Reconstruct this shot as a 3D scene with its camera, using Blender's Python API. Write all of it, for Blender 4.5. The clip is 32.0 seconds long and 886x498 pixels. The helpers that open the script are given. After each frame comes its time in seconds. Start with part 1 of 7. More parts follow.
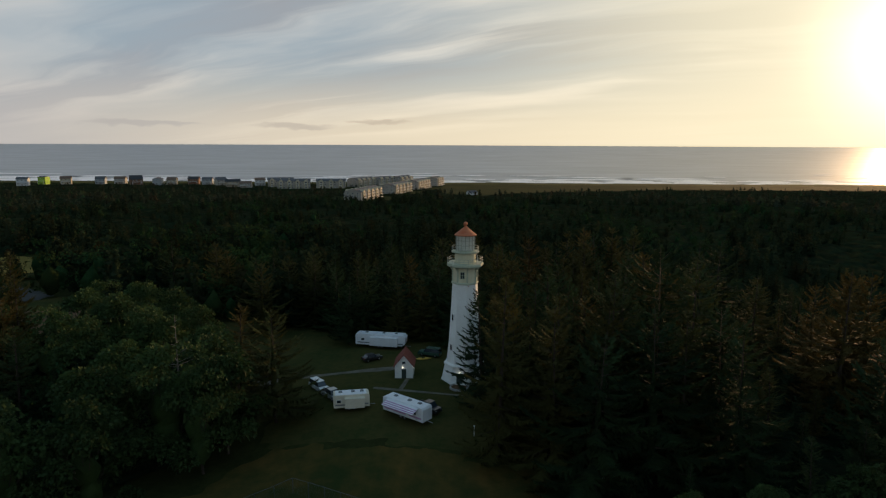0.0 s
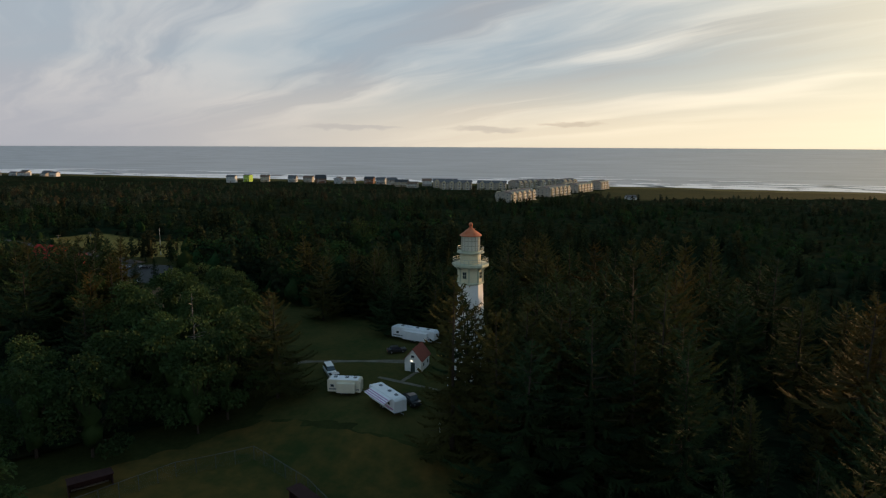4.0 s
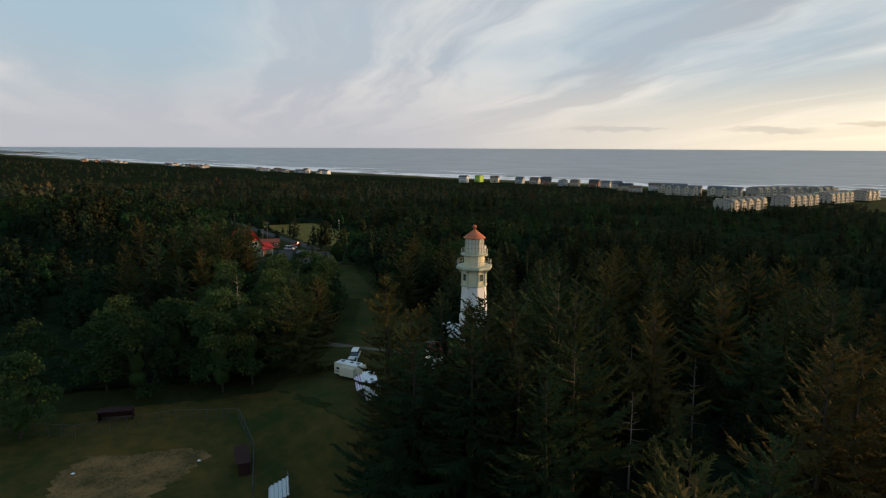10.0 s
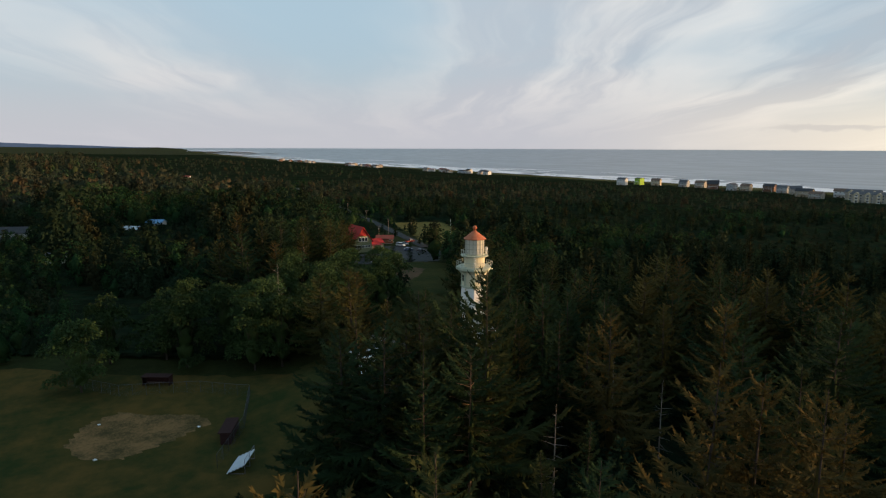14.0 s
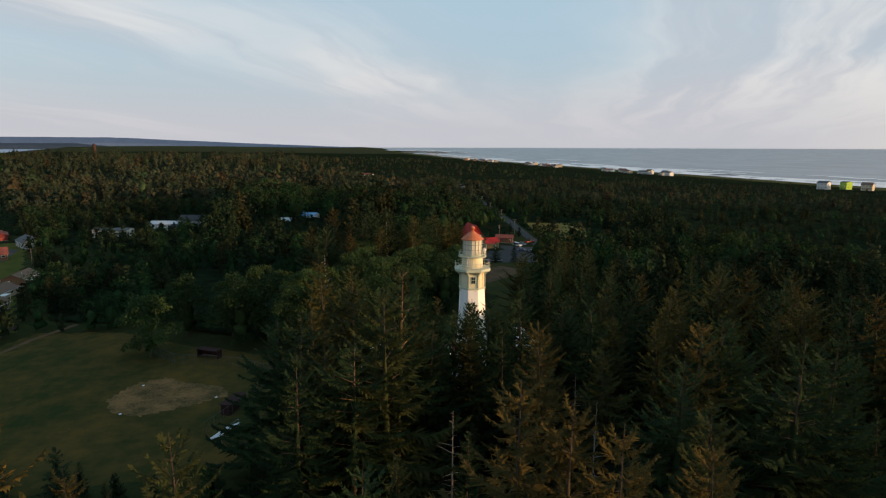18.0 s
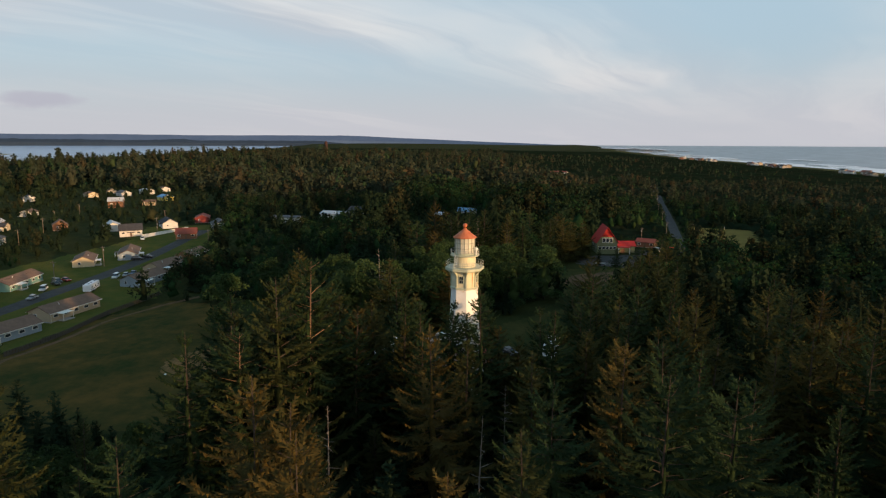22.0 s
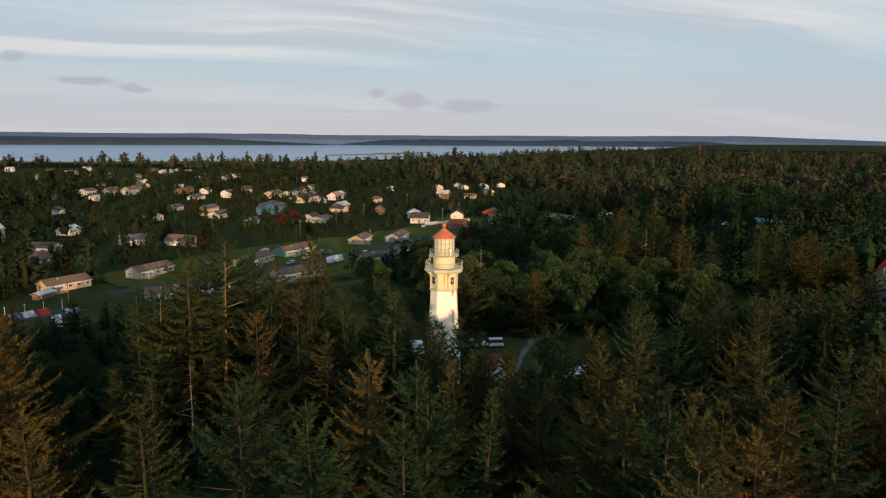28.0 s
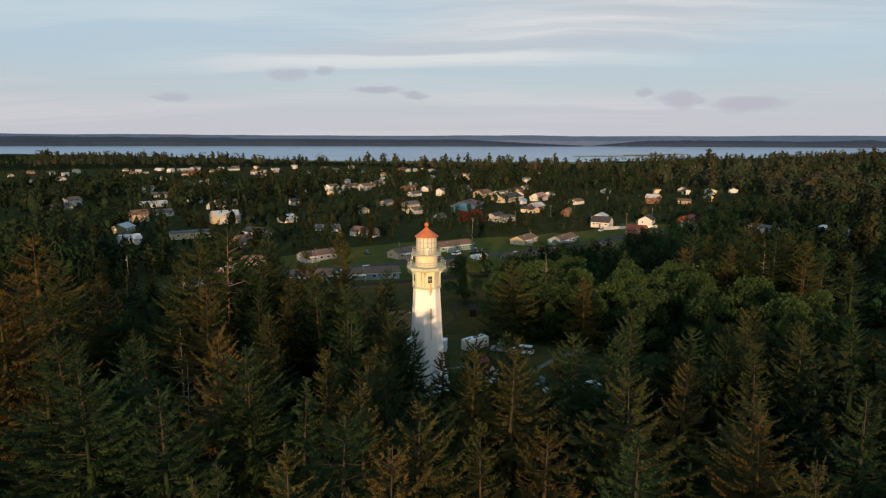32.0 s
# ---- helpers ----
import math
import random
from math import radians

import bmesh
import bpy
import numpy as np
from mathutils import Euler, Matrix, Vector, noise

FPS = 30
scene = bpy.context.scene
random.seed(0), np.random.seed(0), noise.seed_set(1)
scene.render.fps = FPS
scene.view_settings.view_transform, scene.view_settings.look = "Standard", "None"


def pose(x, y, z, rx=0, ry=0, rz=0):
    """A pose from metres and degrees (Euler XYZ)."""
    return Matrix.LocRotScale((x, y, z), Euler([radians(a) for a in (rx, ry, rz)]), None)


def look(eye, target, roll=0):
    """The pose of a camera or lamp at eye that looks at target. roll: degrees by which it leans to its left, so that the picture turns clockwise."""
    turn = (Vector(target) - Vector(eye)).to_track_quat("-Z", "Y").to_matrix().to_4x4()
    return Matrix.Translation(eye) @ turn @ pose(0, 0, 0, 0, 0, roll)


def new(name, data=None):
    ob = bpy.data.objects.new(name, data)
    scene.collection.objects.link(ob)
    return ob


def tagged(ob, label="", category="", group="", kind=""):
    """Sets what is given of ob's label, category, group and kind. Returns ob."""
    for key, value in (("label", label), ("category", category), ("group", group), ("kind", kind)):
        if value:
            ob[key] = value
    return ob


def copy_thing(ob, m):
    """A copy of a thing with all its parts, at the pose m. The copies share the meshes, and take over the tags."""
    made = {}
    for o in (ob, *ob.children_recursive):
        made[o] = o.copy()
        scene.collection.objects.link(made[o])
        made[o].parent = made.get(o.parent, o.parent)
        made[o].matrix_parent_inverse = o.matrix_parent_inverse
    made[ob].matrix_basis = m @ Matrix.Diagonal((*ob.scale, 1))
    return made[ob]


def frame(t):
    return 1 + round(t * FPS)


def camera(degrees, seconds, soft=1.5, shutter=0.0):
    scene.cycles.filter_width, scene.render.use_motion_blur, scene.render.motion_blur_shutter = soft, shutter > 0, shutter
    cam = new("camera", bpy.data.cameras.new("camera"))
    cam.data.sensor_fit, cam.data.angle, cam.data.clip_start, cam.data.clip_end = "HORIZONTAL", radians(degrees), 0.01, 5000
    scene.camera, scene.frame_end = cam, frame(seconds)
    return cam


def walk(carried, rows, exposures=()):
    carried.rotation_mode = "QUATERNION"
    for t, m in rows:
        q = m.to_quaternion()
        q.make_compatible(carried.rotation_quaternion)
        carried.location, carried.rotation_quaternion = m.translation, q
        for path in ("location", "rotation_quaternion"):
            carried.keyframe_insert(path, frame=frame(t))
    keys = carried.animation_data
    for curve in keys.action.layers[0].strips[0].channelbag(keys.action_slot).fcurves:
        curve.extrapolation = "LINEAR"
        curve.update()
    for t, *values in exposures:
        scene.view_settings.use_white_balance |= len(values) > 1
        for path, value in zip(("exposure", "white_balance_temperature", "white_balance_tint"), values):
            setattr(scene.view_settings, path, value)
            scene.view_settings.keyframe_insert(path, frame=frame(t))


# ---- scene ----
# Camera: a level orbit by drone round the lighthouse; seconds, place, turn.
cam = camera(69.76, 32.0, soft=1.25)
ROWS = [
    (0.0, 0.00, 0.00, 48.69, 80.517, -0.251, 1.047),
    (0.5, 4.79, 0.20, 48.64, 80.504, -0.242, 3.308),
    (1.0, 9.52, 0.41, 48.59, 80.510, -0.257, 5.539),
    (1.5, 14.18, 0.68, 48.56, 80.566, -0.263, 7.728),
    (2.0, 18.75, 1.03, 48.55, 80.578, -0.260, 9.850),
    (2.5, 23.25, 1.46, 48.55, 80.601, -0.238, 11.905),
    (3.0, 27.66, 1.97, 48.55, 80.649, -0.224, 13.920),
    (3.5, 32.03, 2.56, 48.56, 80.666, -0.242, 15.926),
    (5.5, 48.40, 7.05, 48.67, 80.761, -0.194, 23.706),
    (6.0, 52.23, 8.65, 48.68, 80.758, -0.214, 25.592),
    (6.5, 56.02, 10.34, 48.69, 80.754, -0.217, 27.505),
    (7.0, 59.79, 12.16, 48.70, 80.788, -0.216, 29.358),
    (7.5, 63.51, 14.13, 48.70, 80.797, -0.197, 31.273),
    (8.0, 67.18, 16.27, 48.71, 80.813, -0.192, 33.181),
    (8.5, 70.77, 18.55, 48.72, 80.815, -0.198, 35.107),
    (9.0, 74.29, 21.00, 48.73, 80.807, -0.220, 37.038),
    (9.5, 77.72, 23.57, 48.74, 80.797, -0.239, 38.987),
    (10.0, 81.09, 26.29, 48.76, 80.789, -0.257, 40.894),
    (10.5, 84.37, 29.11, 48.77, 80.805, -0.249, 42.824),
    (11.0, 87.58, 32.02, 48.78, 80.807, -0.221, 44.795),
    (11.5, 90.72, 35.02, 48.78, 80.820, -0.202, 46.734),
    (12.0, 93.79, 38.10, 48.78, 80.808, -0.176, 48.697),
    (12.5, 96.79, 41.31, 48.78, 80.797, -0.157, 50.681),
    (13.0, 99.72, 44.68, 48.79, 80.800, -0.163, 52.683),
    (13.5, 102.54, 48.18, 48.81, 80.788, -0.194, 54.676),
    (14.0, 105.27, 51.80, 48.83, 80.823, -0.197, 56.699),
    (14.5, 107.90, 55.52, 48.85, 80.849, -0.175, 58.760),
    (16.5, 116.62, 72.31, 48.87, 80.815, -0.126, 67.189),
    (17.0, 118.20, 76.98, 48.85, 80.798, -0.155, 69.366),
    (17.5, 119.66, 81.76, 48.83, 80.772, -0.139, 71.599),
    (18.0, 120.99, 86.66, 48.80, 80.733, -0.130, 73.851),
    (18.5, 122.19, 91.70, 48.76, 80.702, -0.150, 76.121),
    (19.0, 123.18, 96.85, 48.71, 80.716, -0.189, 78.470),
    (19.5, 123.93, 102.09, 48.65, 80.720, -0.206, 80.864),
    (20.0, 124.38, 107.43, 48.59, 80.681, -0.200, 83.192),
    (20.5, 124.54, 112.87, 48.52, 80.650, -0.197, 85.612),
    (21.0, 124.40, 118.43, 48.45, 80.600, -0.178, 88.106),
    (21.5, 123.94, 124.02, 48.39, 80.555, -0.166, 90.624),
    (22.0, 123.21, 129.63, 48.34, 80.482, -0.199, 93.179),
    (22.5, 122.24, 135.26, 48.28, 80.440, -0.224, 95.733),
    (23.0, 121.07, 140.90, 48.23, 80.436, -0.251, 98.348),
    (23.5, 119.73, 146.54, 48.18, 80.419, -0.297, 100.999),
    (24.0, 118.23, 152.20, 48.13, 80.396, -0.324, 103.673),
    (24.5, 116.54, 157.91, 48.08, 80.361, -0.350, 106.399),
    (25.0, 114.66, 163.69, 48.04, 80.344, -0.363, 109.181),
    (25.5, 112.59, 169.52, 48.01, 80.345, -0.381, 112.056),
    (27.5, 100.21, 192.77, 47.99, 80.435, -0.403, 124.158),
    (28.0, 96.16, 198.14, 47.99, 80.417, -0.285, 127.231),
    (28.5, 91.92, 203.39, 47.99, 80.408, -0.210, 130.334),
    (29.0, 87.44, 208.45, 48.00, 80.402, -0.212, 133.410),
    (29.5, 82.80, 213.19, 48.02, 80.415, -0.229, 136.425),
    (30.0, 78.09, 217.57, 48.04, 80.430, -0.236, 139.341),
    (30.5, 73.38, 221.59, 48.05, 80.443, -0.230, 142.162),
    (31.0, 68.68, 225.36, 48.07, 80.458, -0.189, 144.892),
    (31.5, 63.97, 228.99, 48.08, 80.447, -0.155, 147.556),
    (32.0, 59.26, 232.59, 48.10, 80.456, -0.131, 150.133),
]
walk(cam, [(t, pose(x, y, z, rx, ry, rz)) for t, x, y, z, rx, ry, rz in ROWS], [(0.0, -0.5), (3.0, -0.4), (6.0, -0.2), (10.0, -0.1), (16.0, 0.0), (32.0, 0.0)])

# ---- sun, sky and exposure ----
SUN_AZ, SUN_EL = 35.5, 7.0
SUN = Vector((math.sin(radians(SUN_AZ)) * math.cos(radians(SUN_EL)), math.cos(radians(SUN_AZ)) * math.cos(radians(SUN_EL)), math.sin(radians(SUN_EL))))
sun_data = bpy.data.lights.new("sun", "SUN")
sun_data.energy, sun_data.angle, sun_data.color = 5.8, radians(0.6), (1.0, 0.60, 0.30)
new("sun", sun_data).matrix_world = look(SUN * 500, (0, 0, 0))


class Nodes:
    """Short hand for building a node tree."""

    def __init__(self, tree):
        self.tree = tree
        tree.nodes.clear()

    def add(self, kind, **values):
        n = self.tree.nodes.new(kind)
        for key, value in values.items():
            setattr(n, key, value)
        return n

    def link(self, a, b):
        self.tree.links.new(a, b)

    def put(self, socket, value):
        if isinstance(value, bpy.types.NodeSocket):
            self.link(value, socket)
        else:
            socket.default_value = value

    def math(self, op, a, b=0.0, c=0.0):
        n = self.add("ShaderNodeMath", operation=op)
        for s, v in zip(n.inputs, (a, b, c)):
            self.put(s, v)
        return n.outputs[0]

    def vmath(self, op, a, b=(0, 0, 0)):
        n = self.add("ShaderNodeVectorMath", operation=op)
        self.put(n.inputs[0], a)
        self.put(n.inputs[1], b)
        return n.outputs["Value"] if op in ("DOT_PRODUCT", "LENGTH") else n.outputs[0]

    def mix(self, fac, a, b, blend="MIX"):
        n = self.add("ShaderNodeMix", data_type="RGBA", blend_type=blend)
        self.put(n.inputs[0], fac)
        self.put(n.inputs[6], a if isinstance(a, bpy.types.NodeSocket) else (*a, 1))
        self.put(n.inputs[7], b if isinstance(b, bpy.types.NodeSocket) else (*b, 1))
        return n.outputs[2]

    def noise(self, vector, scale, detail=4.0, rough=0.55):
        n = self.add("ShaderNodeTexNoise")
        self.put(n.inputs["Vector"], vector)
        n.inputs["Scale"].default_value, n.inputs["Detail"].default_value, n.inputs["Roughness"].default_value = scale, detail, rough
        return n.outputs["Fac"]

    def smooth(self, value, low, high):
        n = self.add("ShaderNodeMapRange", interpolation_type="SMOOTHSTEP")
        self.put(n.inputs[0], value)
        n.inputs[1].default_value, n.inputs[2].default_value = low, high
        return n.outputs[0]

    def mix_value(self, fac, a, b):
        return self.math("ADD", a, self.math("MULTIPLY", fac, self.math("SUBTRACT", b, a)))

    def mapping(self, vector, scale=(1, 1, 1), turn=0.0):
        n = self.add("ShaderNodeMapping")
        self.put(n.inputs["Vector"], vector)
        n.inputs["Scale"].default_value = scale
        n.inputs["Rotation"].default_value = (0, 0, radians(turn))
        return n.outputs[0]


def build_sky():
    """Low evening sun behind thin high cloud in streaks, clear blue in the gaps."""
    world = bpy.data.worlds.new("evening_sky")
    scene.world = world
    world.use_nodes = True
    k = Nodes(world.node_tree)
    way = k.add("ShaderNodeTexCoord").outputs["Generated"]
    xyz = k.add("ShaderNodeSeparateXYZ")
    k.link(way, xyz.inputs[0])
    up = xyz.outputs[2]
    sky = k.add("ShaderNodeTexSky", sky_type="NISHITA", sun_disc=False)
    sky.sun_elevation, sky.sun_rotation = radians(SUN_EL), radians(SUN_AZ)
    sky.air_density, sky.dust_density, sky.ozone_density = 1.0, 0.6, 1.5
    clear = k.vmath("MULTIPLY", sky.outputs[0], (0.10, 0.10, 0.10))
    toward = k.math("MAXIMUM", k.vmath("DOT_PRODUCT", way, tuple(SUN)), 0.0)
    wide = k.smooth(toward, 0.05, 0.92)
    glow = k.math("POWER", toward, 9.0)
    core = k.math("POWER", toward, 260.0)
    # thin cloud sheet seen in perspective; its fibres all run one way
    lift = k.math("ADD", k.math("MAXIMUM", up, 0.0), 0.10)
    flat = k.add("ShaderNodeCombineXYZ")
    k.link(k.math("DIVIDE", xyz.outputs[0], lift), flat.inputs[0])
    k.link(k.math("DIVIDE", xyz.outputs[1], lift), flat.inputs[1])
    plane = k.mapping(flat.outputs[0], turn=-148.0)
    warp = k.vmath("ADD", plane, k.vmath("MULTIPLY", k.noise_colour(plane, 0.6), (1.3, 0.9, 0.0)))
    streak = k.noise(k.mapping(warp, (0.26, 1.1, 1.0)), 1.0, 7.0, 0.56)
    veil = k.noise(k.mapping(warp, (0.30, 0.55, 1.0)), 0.8, 4.0, 0.5)
    band = k.noise(k.mapping(warp, (0.13, 0.95, 1.0)), 1.0, 6.0, 0.58)
    low = k.smooth(up, 0.0, 0.20)
    soft = k.noise(k.mapping(warp, (0.22, 0.5, 1.0)), 0.8, 2.0, 0.45)
    streak = k.mix_value(wide, soft, streak)
    cover = k.smooth(k.math("ADD", k.math("MULTIPLY", streak, 0.55), k.math("MULTIPLY", veil, 0.5)), 0.42, 0.66)
    bright = k.mix(wide, (0.80, 0.775, 0.76), (1.28, 1.19, 1.05))
    grey = k.mix(wide, (0.53, 0.555, 0.61), (0.42, 0.42, 0.45))
    cloud = k.mix(k.math("MULTIPLY", k.smooth(band, 0.42, 0.57), 0.95), bright, grey)
    blue = k.mix(wide, k.mix(low, (0.52, 0.60, 0.67), (0.48, 0.64, 0.76)), (0.48, 0.58, 0.68))
    gap = k.mix(0.15, blue, clear)
    sheet = k.mix(k.math("MULTIPLY", cover, 0.88), gap, cloud)
    haze = k.math("MULTIPLY", k.math("SUBTRACT", 1.0, k.smooth(up, 0.0, 0.13)), 0.85)
    sheet = k.mix(haze, sheet, k.mix(wide, (0.57, 0.565, 0.61), (1.30, 1.10, 0.78)))
    # small flat clouds low over the land and the sea: heading, height, half width and half height in degrees
    rough = k.vmath("MULTIPLY", k.noise_colour(k.mapping(way, (1.0, 1.0, 3.0)), 26.0), (0.05, 0.05, 0.016))
    torn = k.vmath("ADD", way, rough)
    apart = k.add("ShaderNodeSeparateXYZ")
    k.link(torn, apart.inputs[0])
    for az, el, wide_by, high_by, tone, thick in (
            (-163.4, 5.7, 2.0, 0.55, (0.45, 0.45, 0.52), 0.55), (-160.3, 6.0, 1.0, 0.35, (0.42, 0.42, 0.48), 0.5), (-155.9, 4.5, 2.4, 0.4, (0.41, 0.41, 0.48), 0.65), (-152.7, 4.1, 1.5, 0.35, (0.41, 0.41, 0.48), 0.6),
            (-130.0, 3.5, 1.9, 0.75, (0.46, 0.45, 0.53), 0.7), (-124.9, 3.05, 2.9, 0.65, (0.46, 0.45, 0.53), 0.7), (-133.0, 4.2, 1.1, 0.3, (0.42, 0.42, 0.48), 0.5), (-173.0, 3.6, 1.6, 0.4, (0.42, 0.42, 0.48), 0.5),
            (-25.9, 1.5, 5.0, 0.22, (0.62, 0.58, 0.55), 0.6), (-14.1, 1.4, 3.6, 0.25, (0.66, 0.58, 0.50), 0.6), (-6.9, 1.8, 3.0, 0.22, (0.70, 0.58, 0.46), 0.6)):
        ca, sa = math.cos(radians(az)), math.sin(radians(az))
        across = k.math("DIVIDE", k.vmath("DOT_PRODUCT", torn, (ca, -sa, 0.0)), math.sin(radians(wide_by * 1.05)))
        above = k.math("DIVIDE", k.math("SUBTRACT", apart.outputs[2], math.sin(radians(el))), math.sin(radians(high_by * 1.2)))
        far = k.math("ADD", k.math("MULTIPLY", across, across), k.math("MULTIPLY", above, above))
        ahead = k.math("GREATER_THAN", k.vmath("DOT_PRODUCT", way, (sa, ca, 0.0)), 0.0)
        mask = k.math("MULTIPLY", k.math("SUBTRACT", 1.0, k.smooth(far, 0.1, 1.1)), k.math("MULTIPLY", ahead, thick))
        sheet = k.mix(mask, sheet, tone)
    sheet = k.mix(k.math("MULTIPLY", glow, 0.85), sheet, (1.55, 1.36, 0.92))
    sheet = k.mix(k.math("MINIMUM", core, 1.0), sheet, (3.2, 2.9, 2.1))
    sheet = k.mix(k.smooth(up, 0.30, 0.75), sheet, (0.22, 0.39, 0.54))
    ground = k.smooth(up, -0.02, 0.0)
    sheet = k.mix(ground, (0.05, 0.055, 0.06), sheet)
    back = k.add("ShaderNodeBackground")
    k.link(sheet, back.inputs[0])
    back.inputs[1].default_value = 1.0
    k.link(back.outputs[0], k.add("ShaderNodeOutputWorld").inputs[0])


def noise_colour(self, vector, scale):
    n = self.add("ShaderNodeTexNoise")
    self.put(n.inputs["Vector"], vector)
    n.inputs["Scale"].default_value, n.inputs["Detail"].default_value = scale, 3.0
    return self.vmath("SUBTRACT", n.outputs["Color"], (0.5, 0.5, 0.5))


Nodes.noise_colour = noise_colour
build_sky()

# ---- materials ----
MATS = {}


def surface(name, colour, rough=0.8, other=None, scale=1.0, amount=0.5, bump=0.0, bump_scale=None, metal=0.0, each=0.0, tint="", specular=0.12, translucent=0.0, turn=None):
    """A weathered surface: two colours mixed by coarse and fine noise, fine relief, and some change from object to object."""
    if name in MATS:
        return MATS[name]
    m = bpy.data.materials.new(name)
    m.use_nodes = True
    k = Nodes(m.node_tree)
    at = k.add("ShaderNodeTexCoord").outputs["Object"]
    other = other or tuple(c * 0.6 for c in colour)
    coarse = k.noise(at, scale, 5.0, 0.6)
    fine = k.noise(at, scale * 9.0, 3.0, 0.6)
    fac = k.math("MULTIPLY", k.smooth(k.math("ADD", k.math("MULTIPLY", coarse, 0.65), k.math("MULTIPLY", fine, 0.35)), 0.35, 0.65), amount)
    col = k.mix(fac, colour, other)
    if each:
        shift = k.math("ADD", 1.0 - each / 2, k.math("MULTIPLY", k.add("ShaderNodeObjectInfo").outputs["Random"], each))
        hsv = k.add("ShaderNodeHueSaturation")
        k.link(col, hsv.inputs["Color"])
        k.link(shift, hsv.inputs["Value"])
        col = hsv.outputs[0]
    if turn:
        own = k.math("FRACT", k.math("MULTIPLY", k.add("ShaderNodeObjectInfo").outputs["Random"], 7.3))
        col = k.mix(k.math("MULTIPLY", k.smooth(own, 0.3, 0.95), 0.7), col, turn)
    if tint:
        att = k.add("ShaderNodeAttribute", attribute_name=tint)
        col = k.mix(1.0, col, att.outputs["Color"], "MULTIPLY")
    p = k.add("ShaderNodeBsdfPrincipled")
    k.link(col, p.inputs["Base Color"])
    k.link(k.math("ADD", rough - 0.08, k.math("MULTIPLY", fine, 0.16)), p.inputs["Roughness"])
    p.inputs["Metallic"].default_value = metal
    p.inputs["Specular IOR Level"].default_value = specular
    if bump:
        b = k.add("ShaderNodeBump")
        b.inputs["Strength"].default_value, b.inputs["Distance"].default_value = bump, 0.1
        k.link(k.noise(at, bump_scale or scale * 6.0, 4.0, 0.6), b.inputs["Height"])
        k.link(b.outputs[0], p.inputs["Normal"])
    out = k.add("ShaderNodeOutputMaterial")
    if translucent:
        tr = k.add("ShaderNodeBsdfTranslucent")
        k.link(col, tr.inputs[0])
        mx = k.add("ShaderNodeMixShader")
        mx.inputs[0].default_value = translucent
        k.link(p.outputs[0], mx.inputs[1])
        k.link(tr.outputs[0], mx.inputs[2])
        k.link(mx.outputs[0], out.inputs[0])
    else:
        k.link(p.outputs[0], out.inputs[0])
    MATS[name] = m
    return m


def water(name, colour, wave, rough):
    m = bpy.data.materials.new(name)
    m.use_nodes = True
    k = Nodes(m.node_tree)
    at = k.add("ShaderNodeTexCoord").outputs["Object"]
    p = k.add("ShaderNodeBsdfPrincipled")
    swell = k.noise(k.mapping(at, (0.004, 0.02, 1.0)), 1.0, 6.0, 0.65)
    k.link(k.mix(k.smooth(swell, 0.4, 0.62), colour, tuple(c * 1.5 for c in colour)), p.inputs["Base Color"])
    p.inputs["Roughness"].default_value = rough
    p.inputs["IOR"].default_value = 1.33
    b = k.add("ShaderNodeBump")
    b.inputs["Strength"].default_value, b.inputs["Distance"].default_value = wave, 1.0
    h = k.math("ADD", k.noise(k.mapping(at, (0.02, 0.06, 1.0)), 1.0, 6.0, 0.65), k.math("MULTIPLY", swell, 2.0))
    k.link(h, b.inputs["Height"])
    k.link(b.outputs[0], p.inputs["Normal"])
    k.link(p.outputs[0], k.add("ShaderNodeOutputMaterial").inputs[0])
    return m


def glass(name, colour=(0.03, 0.04, 0.05)):
    return surface(name, colour, 0.12, specular=0.8, amount=0.3, scale=0.6)


